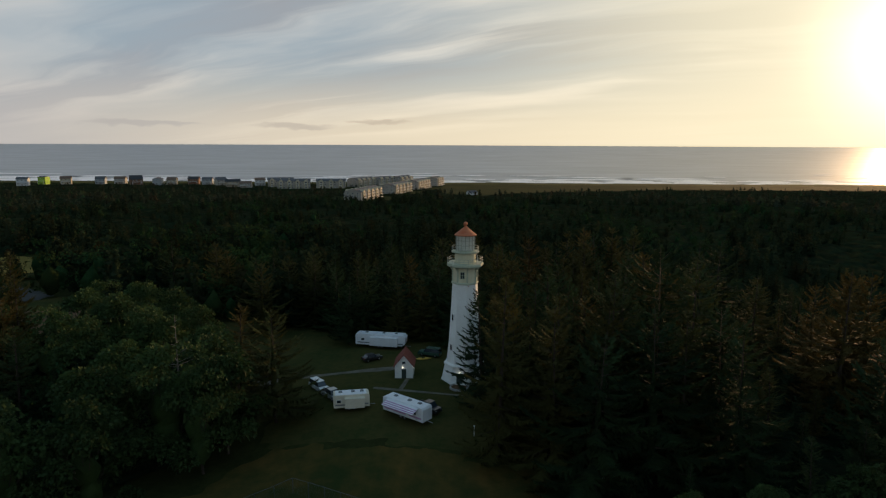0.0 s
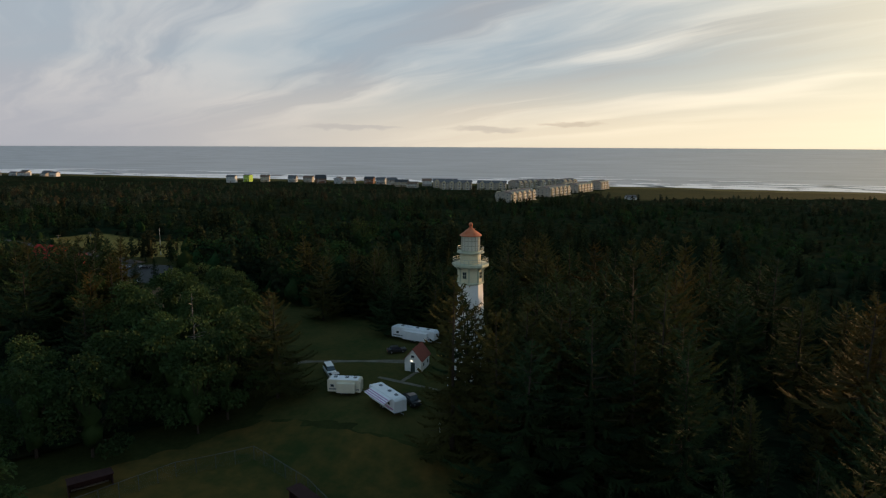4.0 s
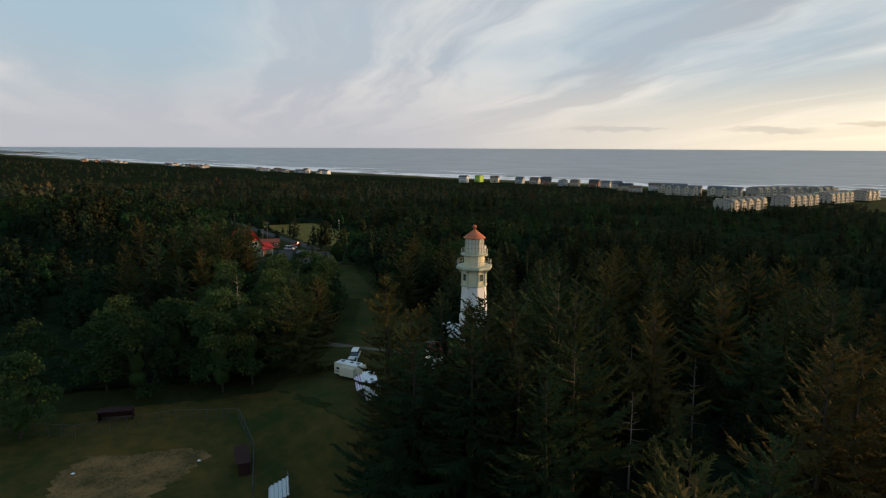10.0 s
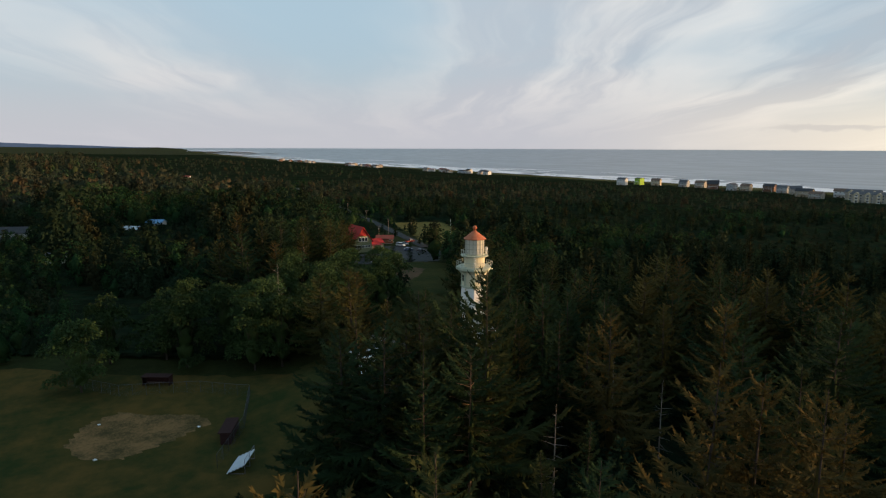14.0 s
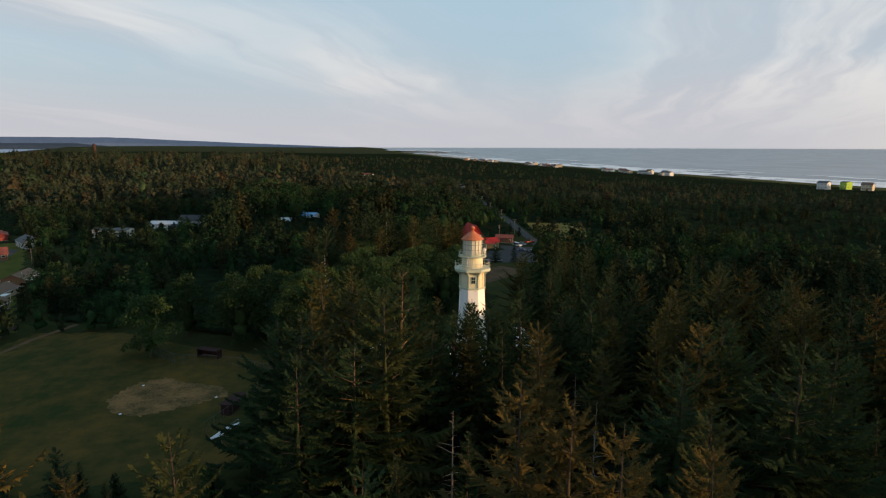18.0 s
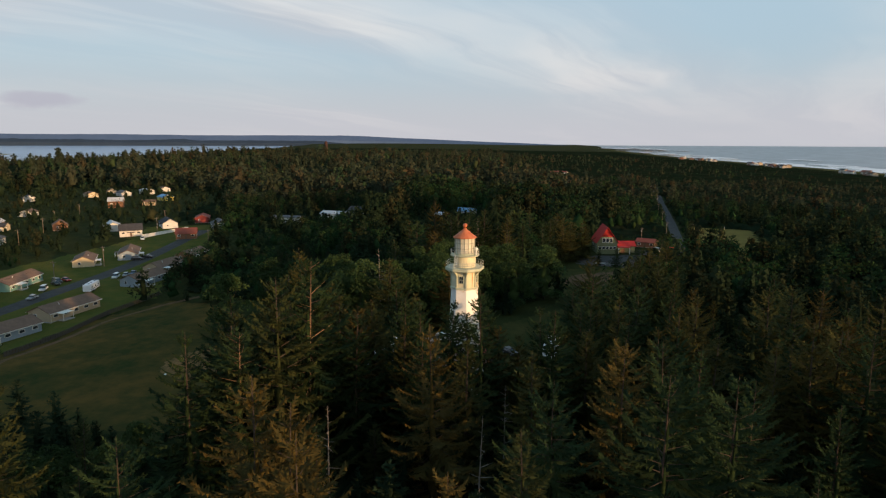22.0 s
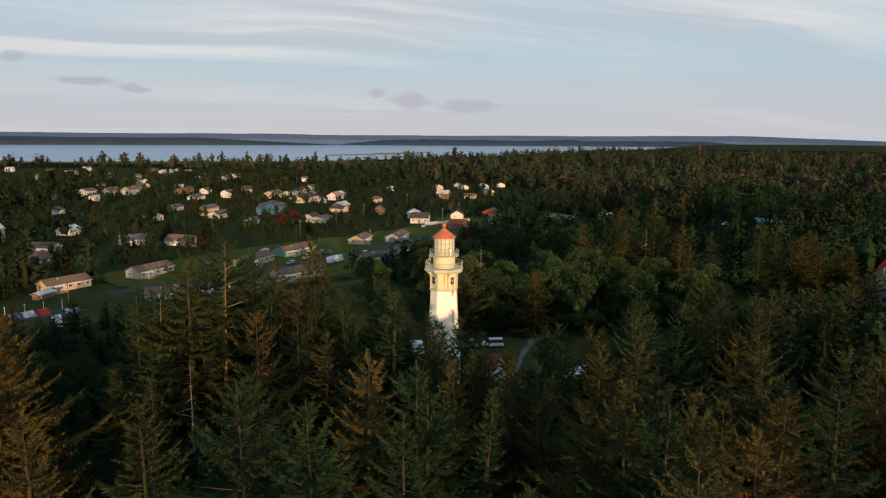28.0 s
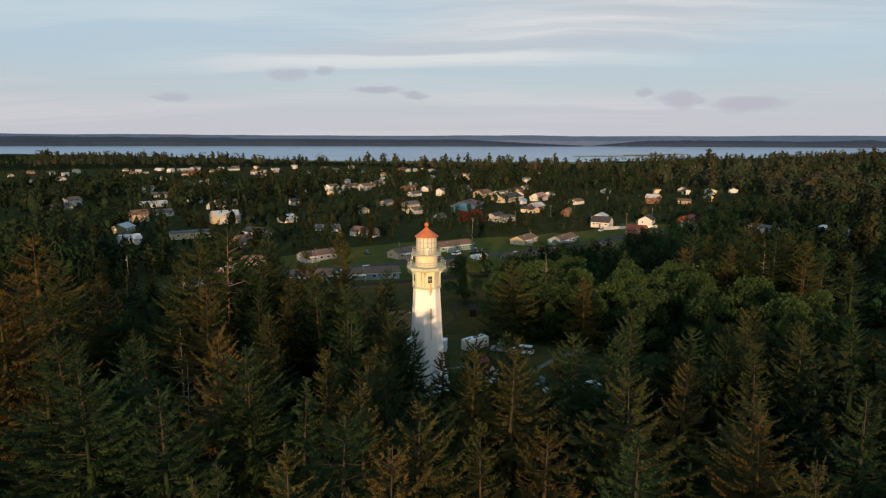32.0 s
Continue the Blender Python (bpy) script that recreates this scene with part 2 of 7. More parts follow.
# ---- mesh tools ----
class Shape:
    """Vertices and faces gathered piece by piece, then linked as one mesh."""

    def __init__(self):
        self.v, self.f = [], []

    def add(self, verts, faces):
        n = len(self.v)
        self.v += [tuple(p) for p in verts]
        self.f += [tuple(i + n for i in face) for face in faces]
        return self

    def box(self, centre, size, turn=0.0, taper=1.0):
        cx, cy, cz = centre
        sx, sy, sz = (s / 2 for s in size)
        c, s = math.cos(radians(turn)), math.sin(radians(turn))
        pts = []
        for z, t in ((-sz, 1.0), (sz, taper)):
            for x, y in ((-sx, -sy), (sx, -sy), (sx, sy), (-sx, sy)):
                pts.append((cx + (x * c - y * s) * t, cy + (x * s + y * c) * t, cz + z))
        return self.add(pts, [(3, 2, 1, 0), (4, 5, 6, 7), (0, 1, 5, 4), (1, 2, 6, 5), (2, 3, 7, 6), (3, 0, 4, 7)])

    def ring(self, profile, n=8, centre=(0, 0), turn=0.0, cap=True):
        """Turned body from (radius, height) rows."""
        pts = []
        for r, z in profile:
            for i in range(n):
                a = 2 * math.pi * i / n + radians(turn)
                pts.append((centre[0] + r * math.cos(a), centre[1] + r * math.sin(a), z))
        faces = []
        for j in range(len(profile) - 1):
            for i in range(n):
                a, b = j * n + i, j * n + (i + 1) % n
                faces.append((a, b, b + n, a + n))
        if cap:
            faces += [tuple(range(n))[::-1], tuple(range(len(pts) - n, len(pts)))]
        return self.add(pts, faces)

    def rod(self, a, b, r0, r1=None, n=6):
        a, b = Vector(a), Vector(b)
        r1 = r0 if r1 is None else r1
        d = (b - a).normalized()
        u = d.orthogonal().normalized()
        w = d.cross(u)
        pts = [p + (u * math.cos(2 * math.pi * i / n) + w * math.sin(2 * math.pi * i / n)) * r for p, r in ((a, r0), (b, r1)) for i in range(n)]
        faces = [(i, (i + 1) % n, (i + 1) % n + n, i + n) for i in range(n)]
        return self.add(pts, faces + [tuple(range(n))[::-1], tuple(range(n, 2 * n))])

    def prism(self, outline, z0, z1):
        n = len(outline)
        pts = [(x, y, z0) for x, y in outline] + [(x, y, z1) for x, y in outline]
        faces = [(i, (i + 1) % n, (i + 1) % n + n, i + n) for i in range(n)]
        return self.add(pts, faces + [tuple(range(n))[::-1], tuple(range(n, 2 * n))])

    def mesh(self, name, material, smooth=False):
        me = bpy.data.meshes.new(name)
        me.from_pydata(self.v, [], self.f)
        me.materials.append(material)
        if smooth:
            me.polygons.foreach_set("use_smooth", [True] * len(me.polygons))
        me.update()
        return me


def part(name, shape, material, parent, label="", smooth=False, at=None):
    ob = new(name, shape if isinstance(shape, bpy.types.Mesh) else shape.mesh(name, material, smooth))
    ob.parent = parent
    if at is not None:
        ob.matrix_local = at
    return tagged(ob, label)


def thing(name, at, label, category, group="", kind=""):
    ob = new(name)
    ob.empty_display_size = 0.3
    ob.matrix_world = at
    return tagged(ob, label, category, group, kind)


def fast_mesh(name, verts, faces, material, tint=None):
    """A mesh from arrays: verts (n, 3), faces (m, 3 or 4)."""
    me = bpy.data.meshes.new(name)
    n, m, c = len(verts), len(faces), faces.shape[1]
    me.vertices.add(n)
    me.vertices.foreach_set("co", np.asarray(verts, dtype=np.float32).ravel())
    me.loops.add(m * c)
    me.loops.foreach_set("vertex_index", np.asarray(faces, dtype=np.int32).ravel())
    me.polygons.add(m)
    me.polygons.foreach_set("loop_start", np.arange(0, m * c, c, dtype=np.int32))
    if tint is not None:
        att = me.attributes.new("tint", "FLOAT_COLOR", "POINT")
        att.data.foreach_set("color", np.hstack([tint, np.ones((n, 1))]).astype(np.float32).ravel())
    me.materials.append(material)
    me.update(calc_edges=True)
    return me


# ---- the lie of the land ----
SEA = -12.0
LH = (2.3, 127.2)
SPOTS = np.array([(2, 127, 0), (-25, 125, 0), (-12, 145, 0), (-10, 110, 0), (40, 150, -1), (60, 110, -2), (20, 170, -1), (2, 79, -5), (28, 80, -4.5), (-15, 70, -5), (-60, 50, -5),
                  (0, 30, -5.2), (-40, 90, -4), (-50, -10, -8), (-150, -30, -8), (-110, 175, -2.5), (-180, 195, -4), (-230, 255, -4), (-90, 10, -7.5),
                  (100, 60, -4), (100, 200, -4), (0, -60, -8.5), (-60, 150, -1)], dtype=float)


def rise(r):
    """The far ground and sea lift gently, so that they end at the horizon's true height within the lens's reach."""
    u = np.clip((r - 2000.0) / 2850.0, 0.0, 1.0)
    return 42.0 * u * u


def bay_edge(x):
    """The y below which the bay lies."""
    return np.interp(x, [-5000, -2600, -1900, -1650, -1260, -1000, -880, -630, -300, 0, 300, 5000], [-1100, -1060, -1010, -990, -1090, -1330, -1500, -1650, -2300, -2750, -3000, -3100])


def height(x, y):
    x, y = np.asarray(x, dtype=float), np.asarray(y, dtype=float)
    r = np.hypot(x - LH[0], y - LH[1])
    w = 1.0 / (np.hypot(x[..., None] - SPOTS[:, 0], y[..., None] - SPOTS[:, 1]) ** 3 + 300.0)
    far = 1.0 / (160.0 ** 3)
    land = ((w * SPOTS[:, 2]).sum(-1) + far * -9.0) / (w.sum(-1) + far)
    land = np.maximum(land, -9.0)
    dune = np.clip((y - 880) / 20, 0, 1) * np.clip((938 - y) / 20, 0, 1) * (0.5 + 0.5 * np.sin(x * 0.021) * np.sin(x * 0.0083 + 1))
    beach = np.clip((y - 925) / 45, 0, 1)
    land = land + dune - beach * 5.5
    ridge = 14.0 * np.exp(-(((y + 500) / 900) ** 2)) * np.clip((-x - 900) / 900, 0, 1)
    inlet = np.clip((bay_edge(x) - y) / 60 + 0.5, 0, 1)
    land = land + ridge * (1 - inlet) - inlet * 6.0
    return land + rise(r)


def g(x, y):
    return float(height(x, y))


def inside(poly, x, y):
    x, y = np.asarray(x), np.asarray(y)
    hit = np.zeros(x.shape, dtype=bool)
    for (x0, y0), (x1, y1) in zip(poly, poly[1:] + poly[:1]):
        cross = (y0 > y) != (y1 > y)
        hit ^= cross & (x < (x1 - x0) * (y - y0) / ((y1 - y0) or 1e-9) + x0)
    return hit


def sheet_grid(name, poly, step, lift, material):
    """A patch of ground cover draped over the land, with an uneven edge."""
    xs, ys = [p[0] for p in poly], [p[1] for p in poly]
    gx, gy = np.arange(min(xs) - step, max(xs) + 2 * step, step), np.arange(min(ys) - step, max(ys) + 2 * step, step)
    X, Y = np.meshgrid(gx, gy)
    keep = inside(poly, X + step / 2, Y + step / 2)[:-1, :-1]
    used = np.zeros(X.shape, dtype=bool)
    used[:-1, :-1] |= keep
    used[1:, :-1] |= keep
    used[:-1, 1:] |= keep
    used[1:, 1:] |= keep
    inner = np.zeros(X.shape, dtype=int)
    for dy, dx in ((0, 0), (1, 0), (0, 1), (1, 1)):
        inner[dy:X.shape[0] - 1 + dy, dx:X.shape[1] - 1 + dx] += keep
    rim = inner < 4
    rng = np.random.default_rng(len(poly))
    jx, jy = X + rim * rng.uniform(-0.4, 0.4, X.shape) * step, Y + rim * rng.uniform(-0.4, 0.4, X.shape) * step
    Z = height(jx, jy) + np.where(rim, -0.05, lift)
    idx = -np.ones(X.shape, dtype=int)
    idx[used] = np.arange(used.sum())
    j, i = np.nonzero(keep)
    faces = np.stack([idx[j, i], idx[j, i + 1], idx[j + 1, i + 1], idx[j + 1, i]], 1)
    return new(name, fast_mesh(name, np.stack([jx[used], jy[used], Z[used]], 1), faces, material))


def strip(name, points, width, lift, material, steps=6.0):
    """A road or path along a line of points."""
    pts = [Vector((x, y, 0)) for x, y in points]
    line = []
    for a, b in zip(pts, pts[1:]):
        n = max(1, int((b - a).length / steps))
        line += [a.lerp(b, i / n) for i in range(n)]
    line.append(pts[-1])
    s = Shape()
    verts = []
    for i, p in enumerate(line):
        d = (line[min(i + 1, len(line) - 1)] - line[max(i - 1, 0)]).normalized()
        side = Vector((-d.y, d.x, 0)) * width / 2
        for u in (-1, -0.33, 0.33, 1):
            q = p + side * u
            verts.append((q.x, q.y, g(q.x, q.y) + (lift if abs(u) < 1 else lift * 0.4)))
    s.add(verts, [(4 * i + k, 4 * i + k + 1, 4 * i + k + 5, 4 * i + k + 4) for i in range(len(line) - 1) for k in range(3)])
    return new(name, s.mesh(name, material))

# ---- ground, sea, beach, hills ----
FIELD = [(15, 18), (17, 60), (15, 97), (-33, 101), (-42, 86), (-60, 64), (-75, 50), (-93, 20), (-60, 8), (-25, 5)]
YARD = [(-32, 100), (8, 98), (12, 112), (9, 122), (10, 135), (-2, 150), (-24, 158), (-60, 172), (-80, 172), (-72, 160), (-50, 139), (-39, 125), (-36, 112)]
PARK = [(-20, 2), (28, 10), (42, -12), (40, -36), (16, -60), (-20, -60)]
MEADOW = [(-60, 166), (-80, 160), (-92, 150), (-115, 146), (-136, 168), (-142, 200), (-128, 208), (-104, 192), (-84, 180)]
LOT = [(-148, 172), (-134, 208), (-160, 226), (-184, 224), (-196, 208), (-178, 206), (-176, 186), (-168, 176)]
CLEARING = [(-166, 250), (-182, 238), (-203, 238), (-222, 245), (-286, 263), (-272, 297), (-219, 281), (-196, 288), (-175, 270)]
LAWNS = [(-20, 3), (-95, 14), (-135, 2), (-210, -18), (-290, -40), (-275, -84), (-215, -68), (-120, -82), (-20, -78)]

forest_floor = surface("forest_floor", (0.036, 0.042, 0.014), 0.95, (0.022, 0.026, 0.010), 0.12, 0.9, 0.6, 1.5, specular=0.01)
dry_grass = surface("dry_grass", (0.20, 0.15, 0.045), 0.95, (0.13, 0.10, 0.03), 0.05, 0.9, 0.7, 3.0, specular=0.01)
lawn_grass = surface("lawn_grass", (0.058, 0.075, 0.018), 0.95, (0.11, 0.095, 0.025), 0.12, 0.8, 0.6, 4.0, specular=0.01)
field_grass = surface("field_grass", (0.028, 0.039, 0.013), 0.95, (0.115, 0.07, 0.021), 0.035, 0.9, 0.6, 4.0, specular=0.01)
yard_grass = surface("yard_grass", (0.032, 0.042, 0.014), 0.95, (0.07, 0.058, 0.02), 0.09, 0.9, 0.6, 4.0, specular=0.01)
infield_dirt = surface("infield_dirt", (0.23, 0.13, 0.055), 0.95, (0.06, 0.05, 0.022), 0.22, 0.95, 0.5, 2.0, specular=0.01)
bare_earth = surface("bare_earth", (0.15, 0.085, 0.05), 0.95, (0.07, 0.055, 0.03), 0.2, 0.9, 0.6, 2.0, specular=0.01)
asphalt = surface("asphalt", (0.042, 0.042, 0.042), 0.9, (0.065, 0.062, 0.058), 0.3, 0.8, 0.3, 8.0)
gravel = surface("gravel", (0.17, 0.15, 0.12), 0.95, (0.09, 0.08, 0.06), 0.4, 0.8, 0.6, 6.0, specular=0.01)
dune_grass = surface("dune_grass", (0.095, 0.09, 0.03), 0.95, (0.055, 0.056, 0.022), 0.03, 0.9, 0.5, 0.6, specular=0.01)
meadow_grass = surface("dune_meadow_grass", (0.042, 0.044, 0.015), 0.95, (0.025, 0.032, 0.012), 0.02, 0.9, 0.5, 0.6, specular=0.01)
sand = surface("sand", (0.30, 0.26, 0.20), 0.9, (0.20, 0.18, 0.15), 0.02, 0.7, 0.2, 1.0, specular=0.01)
marsh = surface("marsh", (0.14, 0.15, 0.05), 0.95, (0.10, 0.11, 0.04), 0.01, 0.8, 0.2, 1.0, specular=0.01)
# Distant hills: the blue of haze is put into both base colours.
hazed_far_forest = surface("hazed_hill_forest", (0.085, 0.13, 0.22), 0.95, (0.07, 0.11, 0.19), 0.004, 0.9, 0.5, 0.05)
hazed_shore_forest = surface("hazed_shore_forest", (0.036, 0.055, 0.085), 0.95, (0.028, 0.043, 0.066), 0.004, 0.9, 0.5, 0.05)


def build_ground():
    rings = np.concatenate([np.arange(0, 180, 3.0), np.geomspace(180, 4850, 110)])
    n = 288
    a = np.linspace(0, 2 * np.pi, n, endpoint=False)
    Rr, A = np.meshgrid(rings[1:], a, indexing="ij")
    X, Y = LH[0] + Rr * np.sin(A), LH[1] + Rr * np.cos(A)
    verts = np.vstack([[(LH[0], LH[1], g(*LH))], np.stack([X.ravel(), Y.ravel(), height(X, Y).ravel()], 1)])
    i = np.arange(len(rings) - 2)[:, None] * n
    j = np.arange(n)[None, :]
    k = (j + 1) % n
    faces = np.stack([(1 + i + j), (1 + i + k), (1 + i + n + k), (1 + i + n + j)], -1).reshape(-1, 4)[:, ::-1]
    me = fast_mesh("ground", verts, faces, forest_floor)
    tagged(new("ground", me), "dark forest floor and sandy coastal land", "ground", kind="structure")


def build_sea():
    rings = np.concatenate([[300, 700], np.geomspace(800, 4850, 60)])
    n = 200
    a = np.linspace(0, 2 * np.pi, n, endpoint=False)
    Rr, A = np.meshgrid(rings, a, indexing="ij")
    X, Y = LH[0] + Rr * np.sin(A), LH[1] + Rr * np.cos(A)
    for name, keep, colour, wave, rough, label in (
            ("sea", Y > 700, (0.19, 0.21, 0.225), 0.35, 0.36, "grey-blue evening ocean with low swell"),
            ("bay_water", (Y < -700), (0.16, 0.24, 0.36), 0.5, 0.3, "calm pale blue bay water")):
        i = np.arange(len(rings) - 1)[:, None] * n
        j = np.arange(n)[None, :]
        k = (j + 1) % n
        f = np.stack([i + j, i + k, i + n + k, i + n + j], -1).reshape(-1, 4)
        ok = keep.ravel()[f].any(1)
        verts = np.stack([X.ravel(), Y.ravel(), SEA + rise(Rr.ravel())], 1)
        f = f[ok][:, ::-1]
        used = np.unique(f)
        back = np.zeros(len(verts), dtype=int)
        back[used] = np.arange(len(used))
        ob = new(name, fast_mesh(name, verts[used], back[f], water(name, colour, wave, rough)))
        tagged(ob, label, "water", kind="structure")


build_ground()
build_sea()


def surf():
    """Long broken lines of foam that run along the shore."""
    foam = surface("sea_foam", (0.82, 0.82, 0.82), 0.32, (0.6, 0.62, 0.65), 0.02, 0.5, specular=0.6)
    rng = random.Random(5)
    s = Shape()
    for row, (y0, wide, gap) in enumerate(((958, 46, 0.0), (982, 50, 0.0), (1010, 50, 0.1), (1042, 44, 0.25), (1080, 34, 0.45), (1128, 28, 0.6), (1190, 24, 0.78), (1275, 22, 0.88))):
        x = -4200.0
        while x < 2600:
            length = rng.uniform(25, 150) * (1 + abs(x) / 1500)
            if rng.random() > gap:
                n = 8
                ph = rng.uniform(0, 6)
                pts = []
                for i in range(n + 1):
                    u = i / n
                    w = wide * (0.25 + math.sin(math.pi * u)) * rng.uniform(0.5, 1.2) * (1 + abs(x) / 2500)
                    y = y0 + 7 * math.sin((x + length * u) * 0.011 + row) + 3 * math.sin((x + length * u) * 0.05 + ph)
                    r = math.hypot(x - LH[0], y - LH[1])
                    z = SEA + float(rise(r)) + 0.35 + 0.05 * row
                    pts += [(x + length * u, y - w / 2, z), (x + length * u, y + w / 2, z)]
                s.add(pts, [(2 * i, 2 * i + 2, 2 * i + 3, 2 * i + 1) for i in range(n)])
            x += length * rng.uniform(0.7, 1.3)
    tagged(new("surf_foam", s.mesh("surf_foam", foam)), "white foam of breaking waves along the shore", "surf", kind="stuff")


surf()


def covers():
    for name, poly, step, lift, material, label in (
            ("sports_field", FIELD, 2.0, 0.10, field_grass, "worn olive grass of a ball field"),
            ("yard_lawn", YARD, 2.0, 0.10, yard_grass, "mown lawn round the lighthouse"),
            ("meadow", MEADOW, 2.0, 0.10, yard_grass, "rough dark grass with bare patches"),
            ("parking_lot", LOT, 2.0, 0.16, asphalt, "grey asphalt parking lot"),
            ("clearing", CLEARING, 3.0, 0.14, dry_grass, "golden dry grass clearing"),
            ("house_lawn", LAWNS, 3.0, 0.10, lawn_grass, "green lawns round the houses")):
        tagged(sheet_grid(name, poly, step, lift, material), label, "ground", kind="structure")
    infield = [(-17, 80), (-14, 73), (-10, 62), (-14, 55), (-22, 53), (-30, 57), (-33, 64), (-28, 70), (-24, 77)]
    tagged(sheet_grid("infield", infield, 1.0, 0.17, infield_dirt), "bare brown dirt infield", "ground", kind="structure")
    patch = [(-98, 168), (-106, 160), (-122, 166), (-132, 186), (-120, 192), (-108, 182)]
    tagged(sheet_grid("bare_patch", patch, 1.0, 0.18, bare_earth), "reddish bare earth patch", "ground", kind="structure")
    dunes = [(-4000, 878), (2500, 878), (2500, 934), (-4000, 934)]
    tagged(sheet_grid("dune", dunes, 16.0, 0.25, dune_grass), "yellow-green dune grass behind the beach", "dune", kind="structure")
    meadow = [(-16, 735), (0, 690), (30, 675), (60, 712), (240, 790), (700, 812), (700, 884), (-14, 884)]
    tagged(sheet_grid("dune_meadow", meadow, 8.0, 0.25, meadow_grass), "olive dune meadow beside the flats", "dune", kind="structure")
    beach = [(-4200, 930), (2600, 930), (2600, 990), (-4200, 990)]
    tagged(sheet_grid("beach", beach, 16.0, 0.15, sand), "wet grey sand beach", "beach", kind="structure")
    shore = [(-1150, -920), (-950, -1040), (-800, -1170), (-580, -1300), (-330, -1650), (-380, -2200), (-640, -1680), (-900, -1520), (-1040, -1330), (-1230, -1110)]
    tagged(sheet_grid("salt_marsh", shore, 20.0, 0.5, marsh), "yellow-green salt marsh along the bay", "marsh", kind="structure")
    spit = [(-1730, -1779), (-2002, -1758), (-2445, -1824)]
    s = Shape()
    for (x0, y0), (x1, y1) in zip(spit, spit[1:]):
        d = Vector((x1 - x0, y1 - y0, 0)).normalized()
        n = Vector((-d.y, d.x, 0)) * 28
        low, top = SEA + float(rise(math.hypot(x0, y0))) - 1, SEA + float(rise(math.hypot(x1, y1))) + 1.6
        s.prism([(x0 - n.x, y0 - n.y), (x1 - n.x, y1 - n.y), (x1 + n.x, y1 + n.y), (x0 + n.x, y0 + n.y)], low, top)
    tagged(new("sand_spit", s.mesh("sand_spit", marsh)), "low grassy sand spit in the bay", "spit", kind="structure")
    for name, pts, width, lift, material, label in (
            ("street", [(-12, -38), (-50, -30), (-80, -27), (-110, -27), (-155, -30), (-200, -34), (-260, -40)], 8.0, 0.22, asphalt, "grey residential asphalt street"),
            ("road", [(-176, 226), (-205, 234), (-231, 240), (-300, 257), (-450, 293), (-786, 375)], 5.6, 0.3, asphalt, "straight asphalt road through the woods"),
            ("footpath", [(-16, 121.5), (-6, 119.5), (4, 117.6)], 1.4, 0.15, gravel, "pale gravel footpath"),
            ("driveway", [(-48, 122), (-30, 127), (-19, 131), (-12, 133)], 3.0, 0.14, gravel, "worn gravel track"),
            ("door_path", [(-9.5, 126.5), (-10.5, 121)], 1.3, 0.15, gravel, "gravel path to the oil house door"),
            ("field_track", [(9, 22), (-22, 12), (-60, 15), (-84, 22), (-96, 30)], 2.6, 0.16, bare_earth, "brown dirt track beside the field")):
        tagged(strip(name, pts, width, lift, material), label, "road" if "asphalt" in label else "path", kind="structure")


covers()


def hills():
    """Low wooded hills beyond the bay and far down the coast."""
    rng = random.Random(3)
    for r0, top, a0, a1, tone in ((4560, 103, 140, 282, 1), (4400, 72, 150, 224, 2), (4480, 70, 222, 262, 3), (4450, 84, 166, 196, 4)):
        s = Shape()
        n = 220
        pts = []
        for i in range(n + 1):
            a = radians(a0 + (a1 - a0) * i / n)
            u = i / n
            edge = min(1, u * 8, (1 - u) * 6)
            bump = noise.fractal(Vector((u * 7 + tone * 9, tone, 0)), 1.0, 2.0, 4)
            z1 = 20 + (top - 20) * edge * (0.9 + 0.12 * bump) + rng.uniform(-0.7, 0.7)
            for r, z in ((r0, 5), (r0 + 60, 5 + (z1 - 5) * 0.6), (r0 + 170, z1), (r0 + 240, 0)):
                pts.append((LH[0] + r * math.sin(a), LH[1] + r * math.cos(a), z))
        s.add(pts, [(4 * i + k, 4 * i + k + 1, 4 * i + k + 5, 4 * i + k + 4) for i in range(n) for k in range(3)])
        tagged(new("far_hill", s.mesh("far_hill", hazed_far_forest if tone == 1 else hazed_shore_forest)), "wooded hills beyond the water, coloured blue-grey for haze", "hill", kind="structure")


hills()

# ---- lighthouse ----
white_paint = surface("white_stucco", (0.80, 0.79, 0.76), 0.7, (0.68, 0.65, 0.60), 0.25, 0.6, 0.15, 3.0)
trim_paint = surface("pale_green_trim", (0.46, 0.49, 0.37), 0.5, (0.34, 0.37, 0.27), 0.8, 0.6, 0.1, 4.0)
cream_paint = surface("cream_metal", (0.66, 0.62, 0.44), 0.5, (0.55, 0.50, 0.34), 0.6, 0.6)
red_roof = surface("lantern_roof_red", (0.42, 0.11, 0.05), 0.6, (0.50, 0.20, 0.10), 0.8, 0.7)
astragal_paint = surface("grey_green_bars", (0.30, 0.31, 0.25), 0.6, (0.22, 0.23, 0.18), 0.8, 0.6)
rail_paint = surface("rail_metal", (0.40, 0.42, 0.36), 0.5, metal=0.2)
dark_glass = glass("window_glass")
lantern_glass = surface("lantern_curtain_glass", (0.62, 0.60, 0.50), 0.15, (0.50, 0.48, 0.40), 0.7, 0.6, specular=0.8)
door_paint = surface("door_green", (0.05, 0.07, 0.06), 0.6)
rust = surface("rust_streak", (0.45, 0.25, 0.09), 0.8, (0.58, 0.44, 0.28), 1.2, 0.9)
lamp_glow = bpy.data.materials.new("lamp_glow")
lamp_glow.use_nodes = True
lamp_glow.node_tree.nodes["Principled BSDF"].inputs["Emission Color"].default_value = (1.0, 0.85, 0.6, 1)
lamp_glow.node_tree.nodes["Principled BSDF"].inputs["Emission Strength"].default_value = 4.0

OCT = 9.1


def tower_radius(z):
    return 3.75 + (2.55 - 3.75) * z / 20.5


